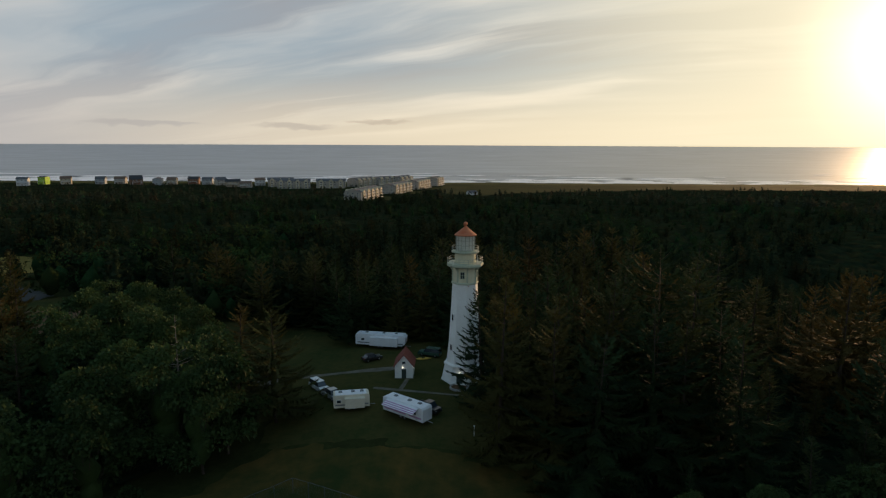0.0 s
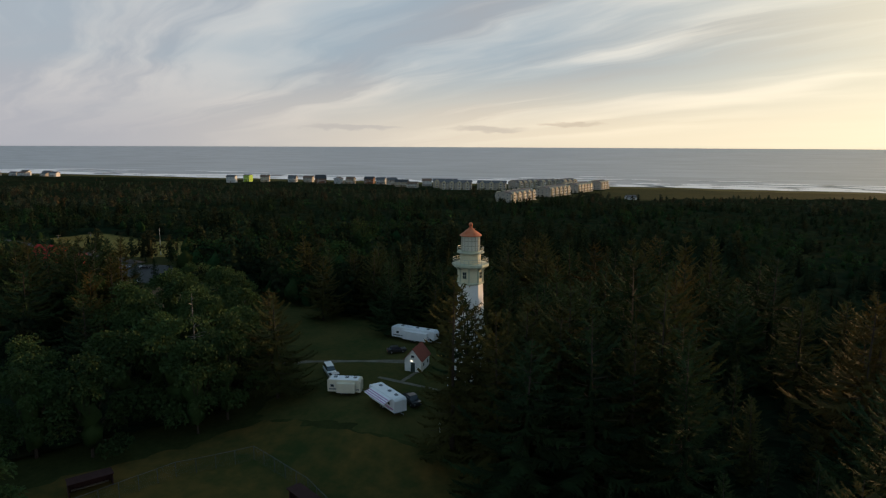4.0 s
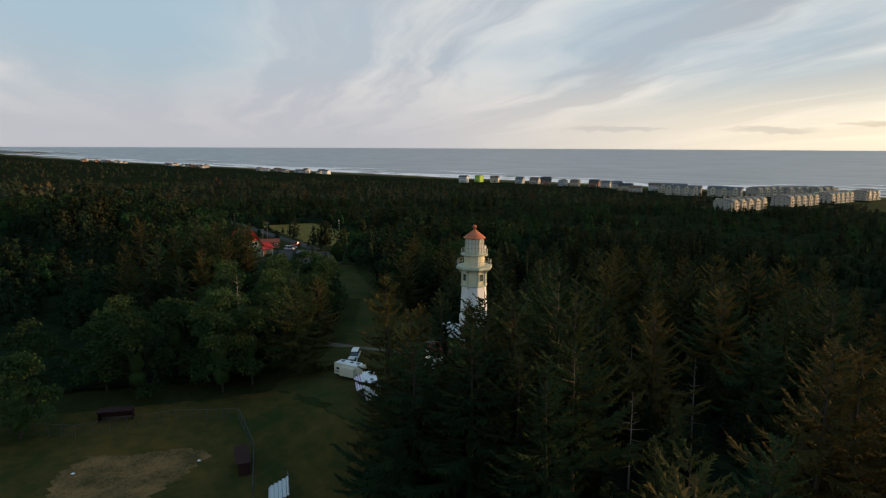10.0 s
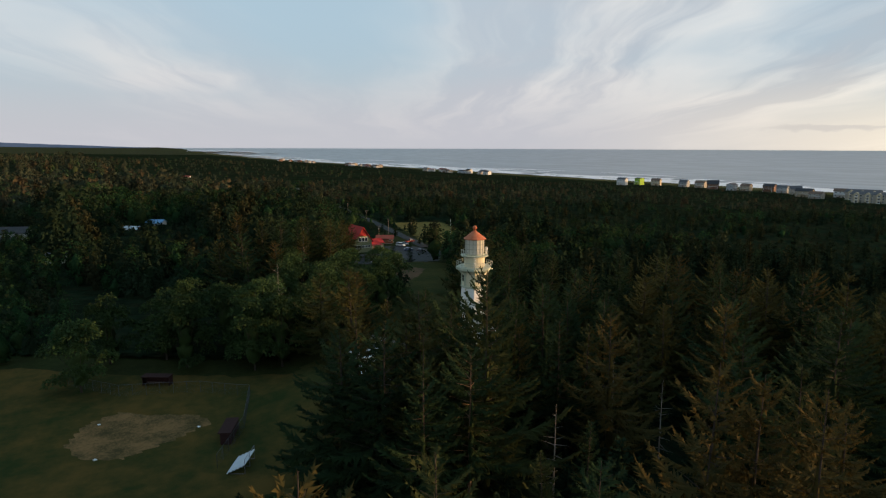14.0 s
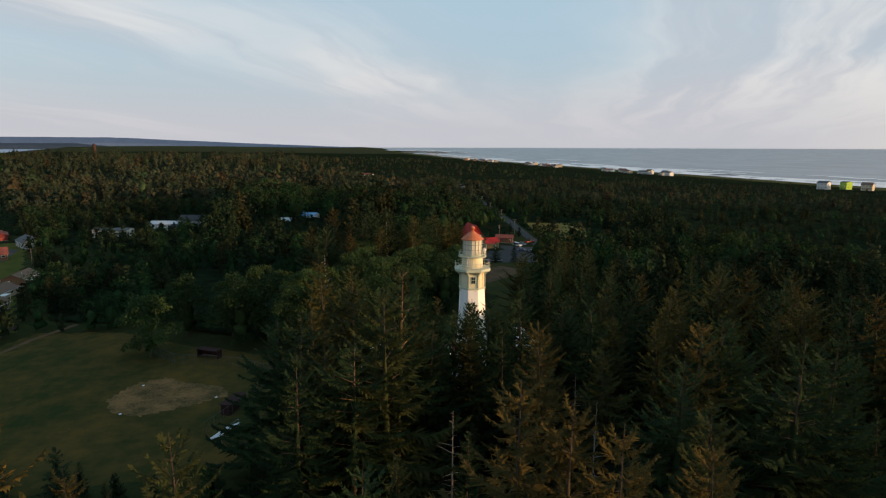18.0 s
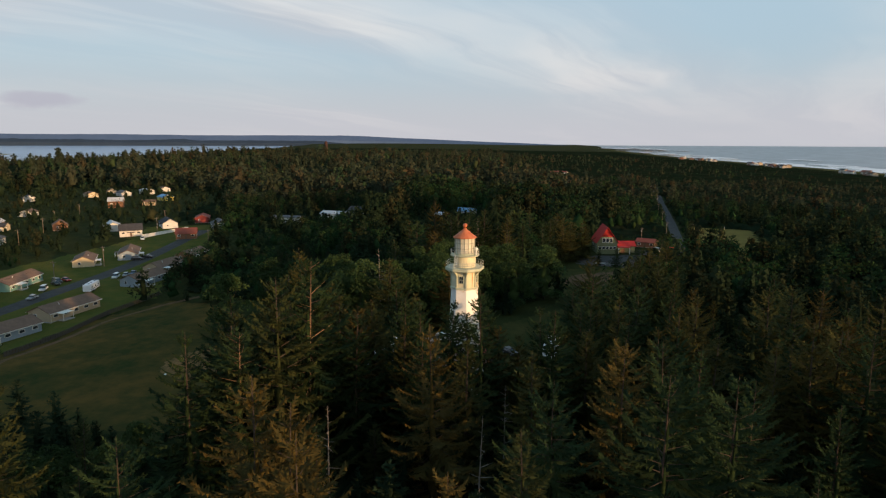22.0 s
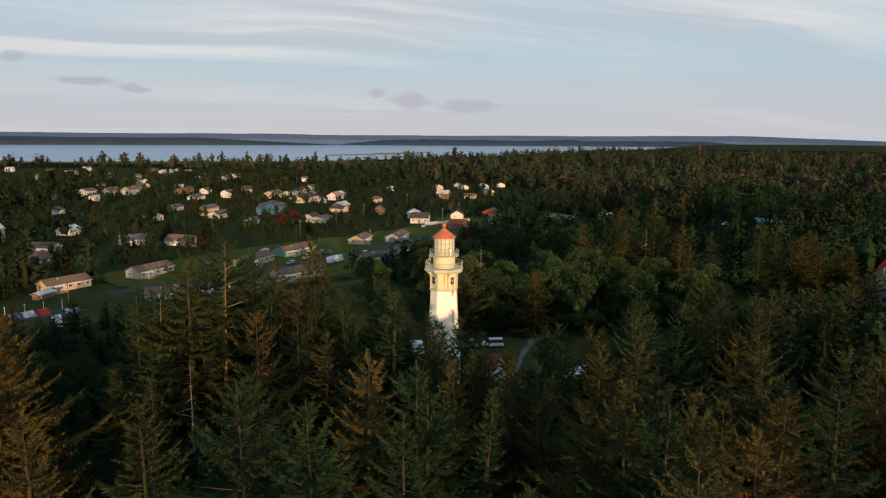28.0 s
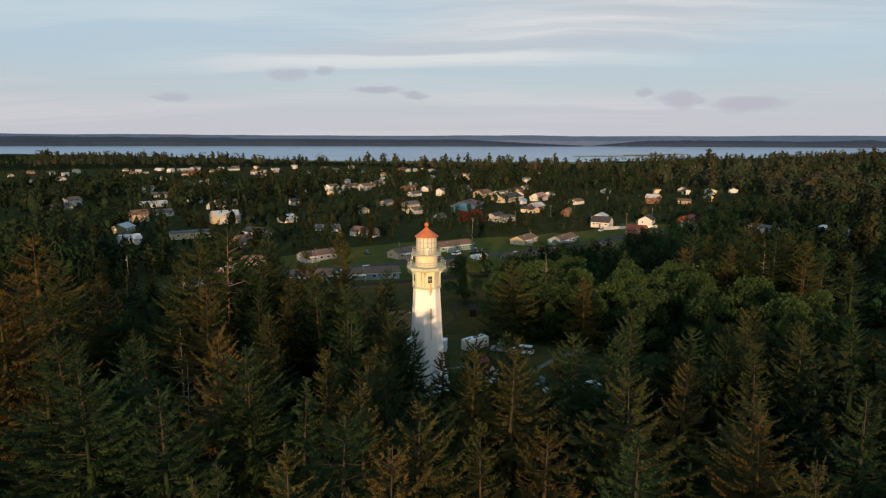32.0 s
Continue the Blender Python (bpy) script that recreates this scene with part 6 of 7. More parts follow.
def conifer(seed, high, spread, bare, whorls, per, step, thin=1.0, ragged=0.25, wide=1.0, taper=0.85, hang=1.0):
    """Spruce crown: tiers of limbs that sag and lift at the tip, each a serrated feather of side twigs with a hanging fringe. Returns crown arrays and limb lines."""
    rng = np.random.default_rng(seed)
    P, T, S, Ls, Ss, limbs = [], [], [], [], [], []
    lean = rng.normal(0, 0.012, 2)
    for k in range(whorls):
        u = min(max((k + rng.uniform(-0.35, 0.35)) / whorls, 0.0), 0.985)
        z = high * (bare + (1 - bare) * u)
        reach = spread * ((1 - u) ** taper) * (0.72 + 0.28 * min(1, u * 5 + 0.1)) + 0.25
        start = rng.uniform(0, 2 * np.pi)
        for q in range(per):
            if rng.random() > thin:
                continue
            az = start + 2 * np.pi * q / per + rng.normal(0, 0.28)
            L = max(0.3, reach * rng.uniform(1 - ragged * 1.8, 1 + ragged))
            out = np.array([np.cos(az), np.sin(az), 0.0])
            side = np.array([-out[1], out[0], 0.0])
            pitch = 0.75 * u ** 1.4 - 0.22 + rng.normal(0, 0.08)
            p0 = np.array([lean[0] * z, lean[1] * z, z + rng.uniform(-0.3, 0.3)])
            n = max(2, int(round(L * 0.82 / step)) + 1)
            s = 0.18 + 0.82 * (np.arange(n) + rng.uniform(0.0, 0.6, n)) / n
            s = np.minimum(s, 1.0)
            rise_z = L * (pitch * s - 0.30 * s * (1 - s) + 0.16 * s ** 3)
            slope = pitch - 0.30 * (1 - 2 * s) + 0.48 * s * s
            P.append(p0 + out * (L * s)[:, None] + np.array([0, 0, 1.0]) * rise_z[:, None])
            t = out + np.array([0, 0, 1.0]) * slope[:, None]
            T.append(t / np.linalg.norm(t, axis=1)[:, None])
            S.append(np.tile(side, (n, 1)))
            Ls.append(np.full(n, L))
            Ss.append(s)
            limbs.append((p0, p0 + out * L + np.array([0, 0, L * (pitch + 0.16)])))
    P, T, S, Ls, Ss = np.vstack(P), np.vstack(T), np.vstack(S), np.concatenate(Ls), np.concatenate(Ss)
    m = len(P)
    up = np.array([0, 0, 1.0])
    tri = []
    for sgn in (-1, 1):
        l = (0.34 + 0.27 * Ls * (1.12 - Ss) * np.minimum(1, Ss * 2.5 + 0.2)) * rng.uniform(0.45, 1.3, m) * wide ** 0.5
        w = (0.12 + 0.020 * Ls) * rng.uniform(0.6, 1.3, m) * wide
        way = T * rng.uniform(0.5, 1.1, m)[:, None] + S * sgn * rng.uniform(0.6, 1.0, m)[:, None] + up * rng.uniform(-0.42, 0.16, m)[:, None]
        way /= np.linalg.norm(way, axis=1)[:, None]
        tri.append(np.stack([P - T * w[:, None], P + T * w[:, None] + up * rng.uniform(-0.08, 0.08, m)[:, None], P + way * l[:, None]], 1))
    drop = (0.22 + 0.10 * Ls * (1.1 - Ss)) * rng.uniform(0.5, 1.4, m) * hang * wide ** 0.5
    w = (0.12 + 0.020 * Ls) * rng.uniform(0.6, 1.3, m) * wide
    tri.append(np.stack([P - T * w[:, None], P + T * w[:, None], P + T * 0.2 * w[:, None] - up * drop[:, None] + S * rng.uniform(-0.25, 0.25, m)[:, None]], 1))
    tipped = Ss > 0.72
    k = int(tipped.sum())
    l = rng.uniform(0.35, 0.8, k) * (0.5 + 0.12 * Ls[tipped]) * wide ** 0.5
    tri.append(np.stack([P[tipped] - S[tipped] * 0.08 * wide, P[tipped] + S[tipped] * 0.08 * wide, P[tipped] + (T[tipped] + up * 0.12) * l[:, None]], 1))
    top = np.array([lean[0] * high, lean[1] * high, high])
    for j in range(12):
        az = rng.uniform(0, 2 * np.pi)
        c = np.array([np.cos(az), np.sin(az), 0.0])
        p = top - up * (0.10 + 0.16 * j)
        tri.append(np.array([[p - up * 0.35 - c * 0.05, p - up * 0.1 + c * 0.05, p + c * (0.08 + 0.05 * j) + up * 0.30]]))
    v = np.concatenate(tri, 0).reshape(-1, 3)
    return v, np.arange(len(v)).reshape(-1, 3), limbs, lean


def bushy(seed, high, spread, lobes, count, size, low=0.22, taper=0.7):
    """Old wind-shaped conifer seen from afar: shelves and lumps of foliage round a trunk, under a blunt uneven top."""
    rng = np.random.default_rng(seed)
    u = np.sort((np.arange(lobes) + rng.uniform(0, 0.9, lobes)) / lobes)
    reach = spread * np.clip(1.02 - u, 0.05, 1) ** taper * (0.7 + 0.3 * np.minimum(1, u * 4))
    az = np.arange(lobes) * 2.4 + rng.uniform(-0.5, 0.5, lobes)
    off = reach * rng.uniform(0.35, 0.8, lobes)
    centre = np.stack([np.cos(az) * off, np.sin(az) * off, high * (low + (0.96 - low) * u)], 1)
    rad = 0.42 * reach + 0.035 * high
    pick = rng.choice(lobes, count, p=rad / rad.sum())
    d = rng.normal(size=(count, 3))
    d[:, 2] = np.abs(d[:, 2]) * 0.9 - 0.35
    d /= np.linalg.norm(d, axis=1)[:, None]
    p = centre[pick] + d * (rad[pick] * rng.uniform(0.7, 1.1, count))[:, None] * np.array([1, 1, 0.75])
    a = np.cross(d, rng.normal(size=(count, 3)))
    a /= np.linalg.norm(a, axis=1)[:, None]
    b = np.cross(d, a) + d * rng.uniform(-0.3, 0.3, count)[:, None]
    l = size * rng.uniform(0.6, 1.3, count)
    v = np.stack([p - a * (l * 0.55)[:, None], p + a * (l * 0.55)[:, None], p + b * (l * 1.1)[:, None] - np.array([0, 0, 0.2]) * l[:, None]], 1).reshape(-1, 3)
    v = np.vstack([v, [(-0.25 * size, 0, high * 0.88), (0.25 * size, 0.1, high * 0.88), (0, 0, high)]])
    return v, np.arange(len(v)).reshape(-1, 3)


def with_core(v, f, rng, high, spread, bare, frac, rows, n, round_top=False):
    """Closes the inside of a crown with a rough dense body of twigs and shaded needles."""
    pts = []
    for j in range(rows):
        u = j / rows
        z = high * (bare + (1 - bare) * u * (0.94 if round_top else 0.97))
        r = spread * frac * (math.sqrt(max(0.05, 1 - (2 * u - 0.9) ** 2 * 0.9)) if round_top else (1 - u) ** 0.75 * (0.7 + 0.3 * min(1, 4 * u + 0.2)))
        a = np.arange(n) * 2 * np.pi / n + rng.uniform(0, 2)
        q = r * rng.uniform(0.4, 1.5, n)
        pts.append(np.stack([np.cos(a) * q, np.sin(a) * q, z + rng.uniform(-0.5, 0.5, n) * high / rows * 0.5], 1))
    pts.append(np.array([[0, 0, high * 0.97]]))
    tri = []
    for j in range(rows - 1):
        for i in range(n):
            a, b = j * n + i, j * n + (i + 1) % n
            tri += [(a, b, b + n), (a, b + n, a + n)]
    tri += [((rows - 1) * n + i, (rows - 1) * n + (i + 1) % n, rows * n) for i in range(n)]
    return np.vstack([v, *pts]), np.vstack([f, np.array(tri) + len(v)])


def trunk_shape(high, r, limbs, lean, thick=1.0, n=7, every=1):
    s = Shape()
    hs = [-0.6, 0.0, high * 0.3, high * 0.6, high * 0.85, high]
    rs = [r * 1.25, r, r * 0.75, r * 0.45, r * 0.2, 0.02]
    for (z0, r0), (z1, r1) in zip(zip(hs, rs), zip(hs[1:], rs[1:])):
        s.rod((lean[0] * z0, lean[1] * z0, z0), (lean[0] * z1, lean[1] * z1, z1), r0, r1, n)
    for a, b in limbs[::every]:
        s.rod(a, a + (b - a) * (0.55 if thick == 1.0 else 0.85), (0.015 + 0.009 * np.linalg.norm(b - a)) * thick, 0.008, 3)
    return s


def broadleaf(seed, high, spread, count, size=1.0):
    """Rounded alder or willow: forked limbs and leaf clumps gathered in uneven billows down to the ground."""
    rng = np.random.default_rng(seed)
    limbs, centres = [], []
    fork = high * 0.2
    for k in range(20):
        az = 2.4 * k + rng.uniform(-0.4, 0.4)
        q = rng.uniform(0.1, 1.0) if k < 13 else rng.uniform(0.7, 1.0)
        top = 0.93 - 0.38 * q * q + rng.uniform(-0.1, 0.04) if k < 13 else rng.uniform(0.18, 0.45)
        tip = np.array([np.cos(az) * spread * q * 0.8, np.sin(az) * spread * q * 0.8, high * top])
        a = np.array([0, 0, min(fork * rng.uniform(0.8, 1.5), tip[2] * 0.7)])
        limbs.append((a, tip))
        centres.append((tip - np.array([0, 0, high * 0.06]), rng.uniform(0.24, 0.40) * spread))
    pick = rng.integers(0, len(centres), count)
    c = np.array([centres[i][0] for i in pick])
    rad = np.array([centres[i][1] for i in pick])
    d = rng.normal(size=(count, 3))
    d /= np.linalg.norm(d, axis=1)[:, None]
    d[:, 2] = np.where(d[:, 2] < -0.3, -d[:, 2] * 0.6, d[:, 2])
    p = c + d * (rad * rng.uniform(0.45, 1.1, count) ** 0.6)[:, None] * np.array([1, 1, 0.8])
    out = d + rng.normal(0, 0.5, (count, 3))
    out /= np.linalg.norm(out, axis=1)[:, None]
    side = np.cross(out, rng.normal(size=(count, 3)))
    side /= np.linalg.norm(side, axis=1)[:, None]
    l = rng.uniform(0.30, 0.65, count) * (spread / 5) ** 0.5 * size
    v, f = sprays(p, out, side, np.tile([0, 0, -1.0], (count, 1)), l, l * rng.uniform(0.3, 0.5, count))
    return v, f, limbs


def tree_kind(name, v, f, trunk, leaf, wood, label, category):
    t = thing(name, pose(0, 0, -200), label, category)
    part("trunk", trunk, wood, t)
    part("crown", fast_mesh("crown", v, f, leaf), leaf, t)
    return t


SPRUCES = []
for seed, high, spread, bare, whorls, per, step, thin, taper, leaf, label in (
        (1, 24, 8.4, 0.06, 23, 6, 0.24, 0.90, 0.78, spruce_leaf, "dense dark green spruce with drooping limbs"),
        (2, 23, 9.8, 0.10, 19, 6, 0.24, 0.84, 0.74, spruce_leaf, "broad green spruce with long ragged limbs"),
        (3, 22, 6.0, 0.06, 24, 6, 0.25, 0.92, 0.82, spruce_leaf, "narrow green spruce with upright tip"),
        (4, 23, 9.2, 0.08, 20, 6, 0.24, 0.84, 0.76, brown_leaf, "spruce with browned needles and sunlit gold in their colour"),
        (5, 25, 6.8, 0.42, 16, 6, 0.26, 0.78, 0.5, spruce_leaf, "tall spruce with long bare trunk"),
        (6, 20, 3.4, 0.04, 30, 5, 0.28, 0.95, 0.7, spruce_leaf, "slim young spruce in the forest")):
    v, f, limbs, lean = conifer(seed, high, spread, bare, whorls, per, step, thin, taper=taper)
    v, f = with_core(v, f, np.random.default_rng(seed), high * 0.85, spread, bare, 0.07, 9, 6)
    SPRUCES.append((tree_kind("spruce_tree", v, f, trunk_shape(high, 0.014 * high, limbs, lean, every=2), leaf, sun_tinted_bark if bare > 0.3 else bark, label, "tree"), high))
for seed, high, spread in ((7, 19, 3.4), (8, 15, 2.6)):
    v, f, limbs, lean = conifer(seed, high, spread, 0.3, 14, 4, 0.9, 0.6, ragged=0.6, wide=0.5)
    cut = len(v) // 9 * 3
    SPRUCES.append((tree_kind("dead_tree", v[:cut], f[(f < cut).all(1)], trunk_shape(high, 0.012 * high, limbs, lean, 1.8), brown_leaf, pale_bark, "bleached dead tree with bare limbs", "tree"), high))
ALDERS = []
for seed, high, spread in ((11, 15, 6.0), (12, 13, 5.2), (13, 17, 6.5)):
    v, f, limbs = broadleaf(seed, high, spread, 5000, 0.8)
    v, f = with_core(v, f, np.random.default_rng(seed), high * 0.72, spread, 0.15, 0.26, 7, 9, True)
    ALDERS.append((tree_kind("alder_tree", v, f, trunk_shape(high * 0.62, 0.22, limbs, (0, 0), 1.3), broad_leaf, bark, "round leafy green alder tree", "tree"), high))

red_leaf = surface("dark_red_leaves", (0.11, 0.025, 0.018), 0.7, (0.06, 0.018, 0.014), 0.3, 0.9, each=0.3, specular=0.05, translucent=0.2)
v, f, limbs = broadleaf(14, 12, 6.5, 2200, 1.3)
v, f = with_core(v, f, np.random.default_rng(14), 8.5, 6.5, 0.15, 0.26, 6, 8, True)
MAPLE = (tree_kind("maple_tree", v, f, trunk_shape(7.5, 0.25, limbs, (0, 0), 1.3), red_leaf, bark, "round maple tree with dark red leaves", "tree"), 12)

rng = random.Random(21)
PLACED = []


def plant(kind, x, y, top, turn=None, group=""):
    """Set a tree with its tip at height top."""
    model, high = kind
    z = g(x, y)
    size = max((top - z) / high, 0.2)
    wide = size * rng.uniform(0.85, 1.12)
    m = pose(x, y, z, rng.uniform(-2, 2), rng.uniform(-2, 2), rng.uniform(0, 360) if turn is None else turn) @ Matrix.Diagonal((wide, wide, size, 1))
    ob = copy_thing(model, m)
    ob.matrix_world = m
    PLACED.append((x, y))
    return ob


# trees that stand out, by place and height of tip
D, W, N, R, T, Y = range(6)
for x, y, top, k in ((54.5, 138, 22, W), (45.2, 148, 23.8, R), (65, 135, 21, D), (38, 160, 20, Y), (31, 151.5, 20, N), (35.5, 172, 21, D), (7.2, 151, 19, D), (0.5, 150.5, 17.5, W), (11.5, 157, 18, D), (14, 143, 18, D), (-160, 162, 16, D), (-168, 166, 17, W), (-152, 157, 16, N), (-166, 177, 14, W), (-158, 171, 16, D), (-150, 166, 17, W), (-173, 180, 11, N), (-142, 160, 17, D), (-156, 152, 18, W), (-134, 156, 16, D), (-146, 181, 5.5, N), (-143, 188, 6, D), (-141, 196, 6, N), (9, 145.5, 14.5, N), (-14, 152, 14, D), (-26, 152.5, 15, W), (29, 177, 22.5, W),
                     (26, 183, 21, D), (23, 188.5, 21.5, R), (6, 184, 22.5, W), (15.4, 193, 21, D), (15.5, 164, 21, D), (-22.5, 156, 20, D), (-50, 160, 18, W),
                     (-40, 176, 20, D), (0, 196, 21, R), (5, 205, 21, W), (-20, 196, 20, D), (47, 185, 18, Y), (50, 173, 18, N)):
    plant(SPRUCES[k], x, y, top)
for x, y, top, k in ((62, 148.5, 26, W), (60, 156, 25.3, D), (35.5, 104.5, 31.5, T), (42.4, 124, 24.6, R), (24.4, 141.7, 22, D), (68.5, 109, 27.4, R), (50.8, 110, 14, Y),
                     (76.8, 115, 25.7, R), (71.5, 112.5, 26, R), (7.4, 98.2, 29, N), (10.5, 101.5, 23, N), (12.5, 108, 13.5, N), (9.6, 113, 12.5, N), (14.2, 111, 20, N), (18, 106, 23, D), (28.1, 104.1, 27.2, W), (39.7, 102.1, 30.2, W), (5.6, 114.9, 22.5, N), (16, 94.5, 24, D), (36, 94, 24, D), (21, 89.5, 22, W), (43, 90, 23, D), (30, 110.5, 22.5, D), (24, 110, 22, R), (24, 98.5, 24.5, D), (30.5, 91, 25, W), (-32, 168, 19, D), (-15, 161, 18, W), (-8, 155, 15, D), (-20, 168, 18, D), (-30, 162, 17, W), (-38, 168, 19, D), (-46, 172, 18, W), (-56, 176, 19, D), (-28, 177, 19, N), (-66, 181, 18, D), (-5, 169, 19, W), (-72, 188, 19, D), (-12, 176, 18, R), (-54, 186, 18, N), (-86, 190, 19, D), (33, 128, 20, N), (21, 120.6, 23.3, N), (25.5, 117.9, 24.2, N), (22.5, 117.4, 22, N), (26, 100.5, 27.5, W), (20.5, 130.4, 24, N), (43, 97, 23, T), (27, 119, 20, D), (57, 68, 18, R), (64, 79.2, 24, W), (68.3, 64.5, 28.5, R), (33, 181, 23.8, D), (-4, 193, 20.4, W), (33.1, 121.9, 21.4, D), (16, 141.4, 20.3, D), (43.3, 154.4, 23, W)):
    plant(SPRUCES[k], x, y, top)
for x, y, top, k in ((12, 168, 22, D), (53, 161, 22, W), (22, 148, 18, N), (67, 94, 20, W), (74, 128, 21, R), (43, 156, 20, D), (36, 138, 19, D), (-32, 108, 20, W),
                     (8.5, 119.0, 20.5, Y), (12.6, 118, 18.5, N), (17, 125, 21.5, D), (11.2, 125.3, 19.5, Y), (12.5, 132.0, 19.0, Y), (14.6, 128.6, 19.5, N), (10.2, 132.6, 16.5, Y),
                     (14, 133.6, 16.5, R), (17.5, 137, 16, D), (-43, 122, 17, R), (18, 112, 22, D), (47, 77, 12, Y)):
    plant(SPRUCES[k], x, y, top)
for x, y, top, k in ((-49, 58.5, 13, 0), (-60, 78, 14, 1), (-51, 81, 14.5, 1), (-40, 94, 15, 2), (-38, 100, 16, 0), (-47, 98, 18, 2), (-55, 92, 16, 0),
                     (-66, 66, 13, 1), (-70, 85, 15, 2), (-58, 104, 16, 0), (41, 76, 6, 0), (44, 71, 7, 1), (31, 76, 5, 0), (52, 74, 10, 1),
                     (-47, 118, 15, 0), (-54, 129, 16, 2), (-64, 141, 16, 1), (-76, 151, 16, 0), (-58, 119, 17, 1), (-88, 152, 16, 2), (-44, 109, 15, 1), (-62, 122, 17, 2), (-72, 130, 18, 0), (-78, 118, 18, 2), (-68, 112, 17, 1), (-84, 138, 17, 0), (-92, 122, 18, 2)):
    plant(ALDERS[k], x, y, top)
for x, y, top, k in ((47, 130, 14, 7), (34, 134, 13, 6), (-47, 103, 20, 6), (-100, 130, 22, 6), (-119, 113, 26, 3), (28, 158, 20.5, 0), (20.5, 148.5, 18, 0), (32, 164, 21, 2), (26, 160.5, 20.5, 0), (24, 94.3, 13, 7), (45, 110, 14, 7), (2, 157, 19, 0), (-4, 162, 20, 1)):
    plant(SPRUCES[k], x, y, top)
for x, y, top, k in ((36, 176.5, 24, D), (41, 181, 24, W), (47, 187, 24.5, D), (53, 189, 25, N), (40, 189, 24, R), (-101, 131, 25, W), (-97, 127, 24, D), (-107, 132, 24.5, D), (-112, 127, 25, W), (-104, 136, 21, N), (-102, 139.5, 24, N), (-111, 147, 21, N), (-108, 141, 23, N), (-95, 120, 24, D), (-101, 123, 25, W), (-108, 118, 24, D),
                     (-90, 125, 22, N), (-86, 115, 20, R), (-98, 108, 22, W), (-110, 104, 20, D), (-76, 104, 18, N)):
    plant(SPRUCES[k], x, y, top)


DUNES = [(-16, 735), (0, 690), (30, 675), (60, 712), (240, 790), (700, 812), (700, 884), (-14, 884)]
for x, y, top in ((-177, -133, 3), (-170, -138, 2)):
    plant(MAPLE, x, y, top)


GLADE = [(-116, 148), (-140, 158), (-172, 174), (-180, 192), (-140, 190)]


def open_ground(x, y):
    """Places kept free of trees."""
    free = np.zeros(np.shape(x), dtype=bool)
    for poly in (FIELD, YARD, PARK, MEADOW, LOT, CLEARING, LAWNS, GLADE, DUNES):
        free |= inside(poly, x, y)
    free |= np.abs(np.asarray(y) - (240 - (np.asarray(x) + 231) * 0.2432)) < np.where((np.asarray(x) < -190) & (np.asarray(x) > -790), 4.6, 0)
    return free


def near_building(x, y, extra=0.0):
    return any((x - a) ** 2 + (y - b) ** 2 < (c + extra) ** 2 for a, b, c in BUILT)


def tip_limit(x, y):
    """Tips stay below the open view on to the tower from the north, east and south-east sides."""
    dx, dy = x - LH[0], y - LH[1]
    s = math.hypot(dx, dy)
    az = math.degrees(math.atan2(dx, -dy)) % 360
    low = np.interp(az, [0, 20, 34, 41, 70, 84, 103, 128, 140, 152, 175, 360], [0, 2, 6, 15, 17, 13, 13, 7, 3, 0, 0, 0])
    tip = low + (48.0 - low) * s / 122.0
    if y < 10:
        tip = 16.0
    elif y < 100 and x < 62:
        tip = min(tip, -3.0 + 0.33 * (x - 5)) if y > 60 else 8.0
    return tip


tries = 0
near = []
while len(near) < 115 and tries < 7000:
    tries += 1
    x, y = rng.uniform(-30, 118), rng.uniform(60, 232)
    if math.hypot(x - LH[0], y - LH[1]) > 116 or math.hypot(x - LH[0], y - LH[1]) < 9 or bool(open_ground(x, y)):
        continue
    if any(math.hypot(x - a, y - b) < 7.6 for a, b in PLACED):
        continue
    dx, dy = x - LH[0], y - LH[1]
    az = math.degrees(math.atan2(dx, -dy)) % 360
    top = rng.uniform(6, 14)
    if (az < 178 or az > 290) and math.hypot(dx, dy) < 120:
        top = min(top, tip_limit(x, y) - rng.uniform(1.5, 8.0))
    if top - g(x, y) < 6:
        continue
    near.append(plant(SPRUCES[rng.choice((D, D, W, R, N, N, N, Y, Y, Y))], x, y, top))
for ob in [t for t, _ in SPRUCES + ALDERS + [MAPLE]]:
    for o in (*ob.children_recursive, ob):
        bpy.data.objects.remove(o)


TOWN = [(70, -70), (-120, -95), (-260, -60), (-330, -90), (-560, -120), (-620, -300), (-700, -620), (-500, -1300), (200, -1500), (500, -700), (160, -200)]


def town(x, y):
    return bool(inside(TOWN, x, y))


def wood_height(x, y):
    """Usual height of the trees at a place."""
    if y > 868 or y < float(bay_edge(x)) + (40 if x < -1200 else 330):
        return 0.0
    if y > 230 or x > 160:
        return max(2.2, 7.5 - max(0.0, y - 560) * 0.017) if y > 330 else 11.0
    if town(x, y):
        return 9.0
    if -262 < x < -85 and 192 < y < 268:
        return 4.5
    if x < -70 and -60 < y < 200:
        if y > 85:
            return 21.0
        low = float(np.interp(-x, [70, 130, 200, 260, 420], [14, 12, 9, 12, 20]))
        return max(low, float(np.interp(y, [20, 60], [low, 18.0]))) if x < -110 else low
    return 20.0


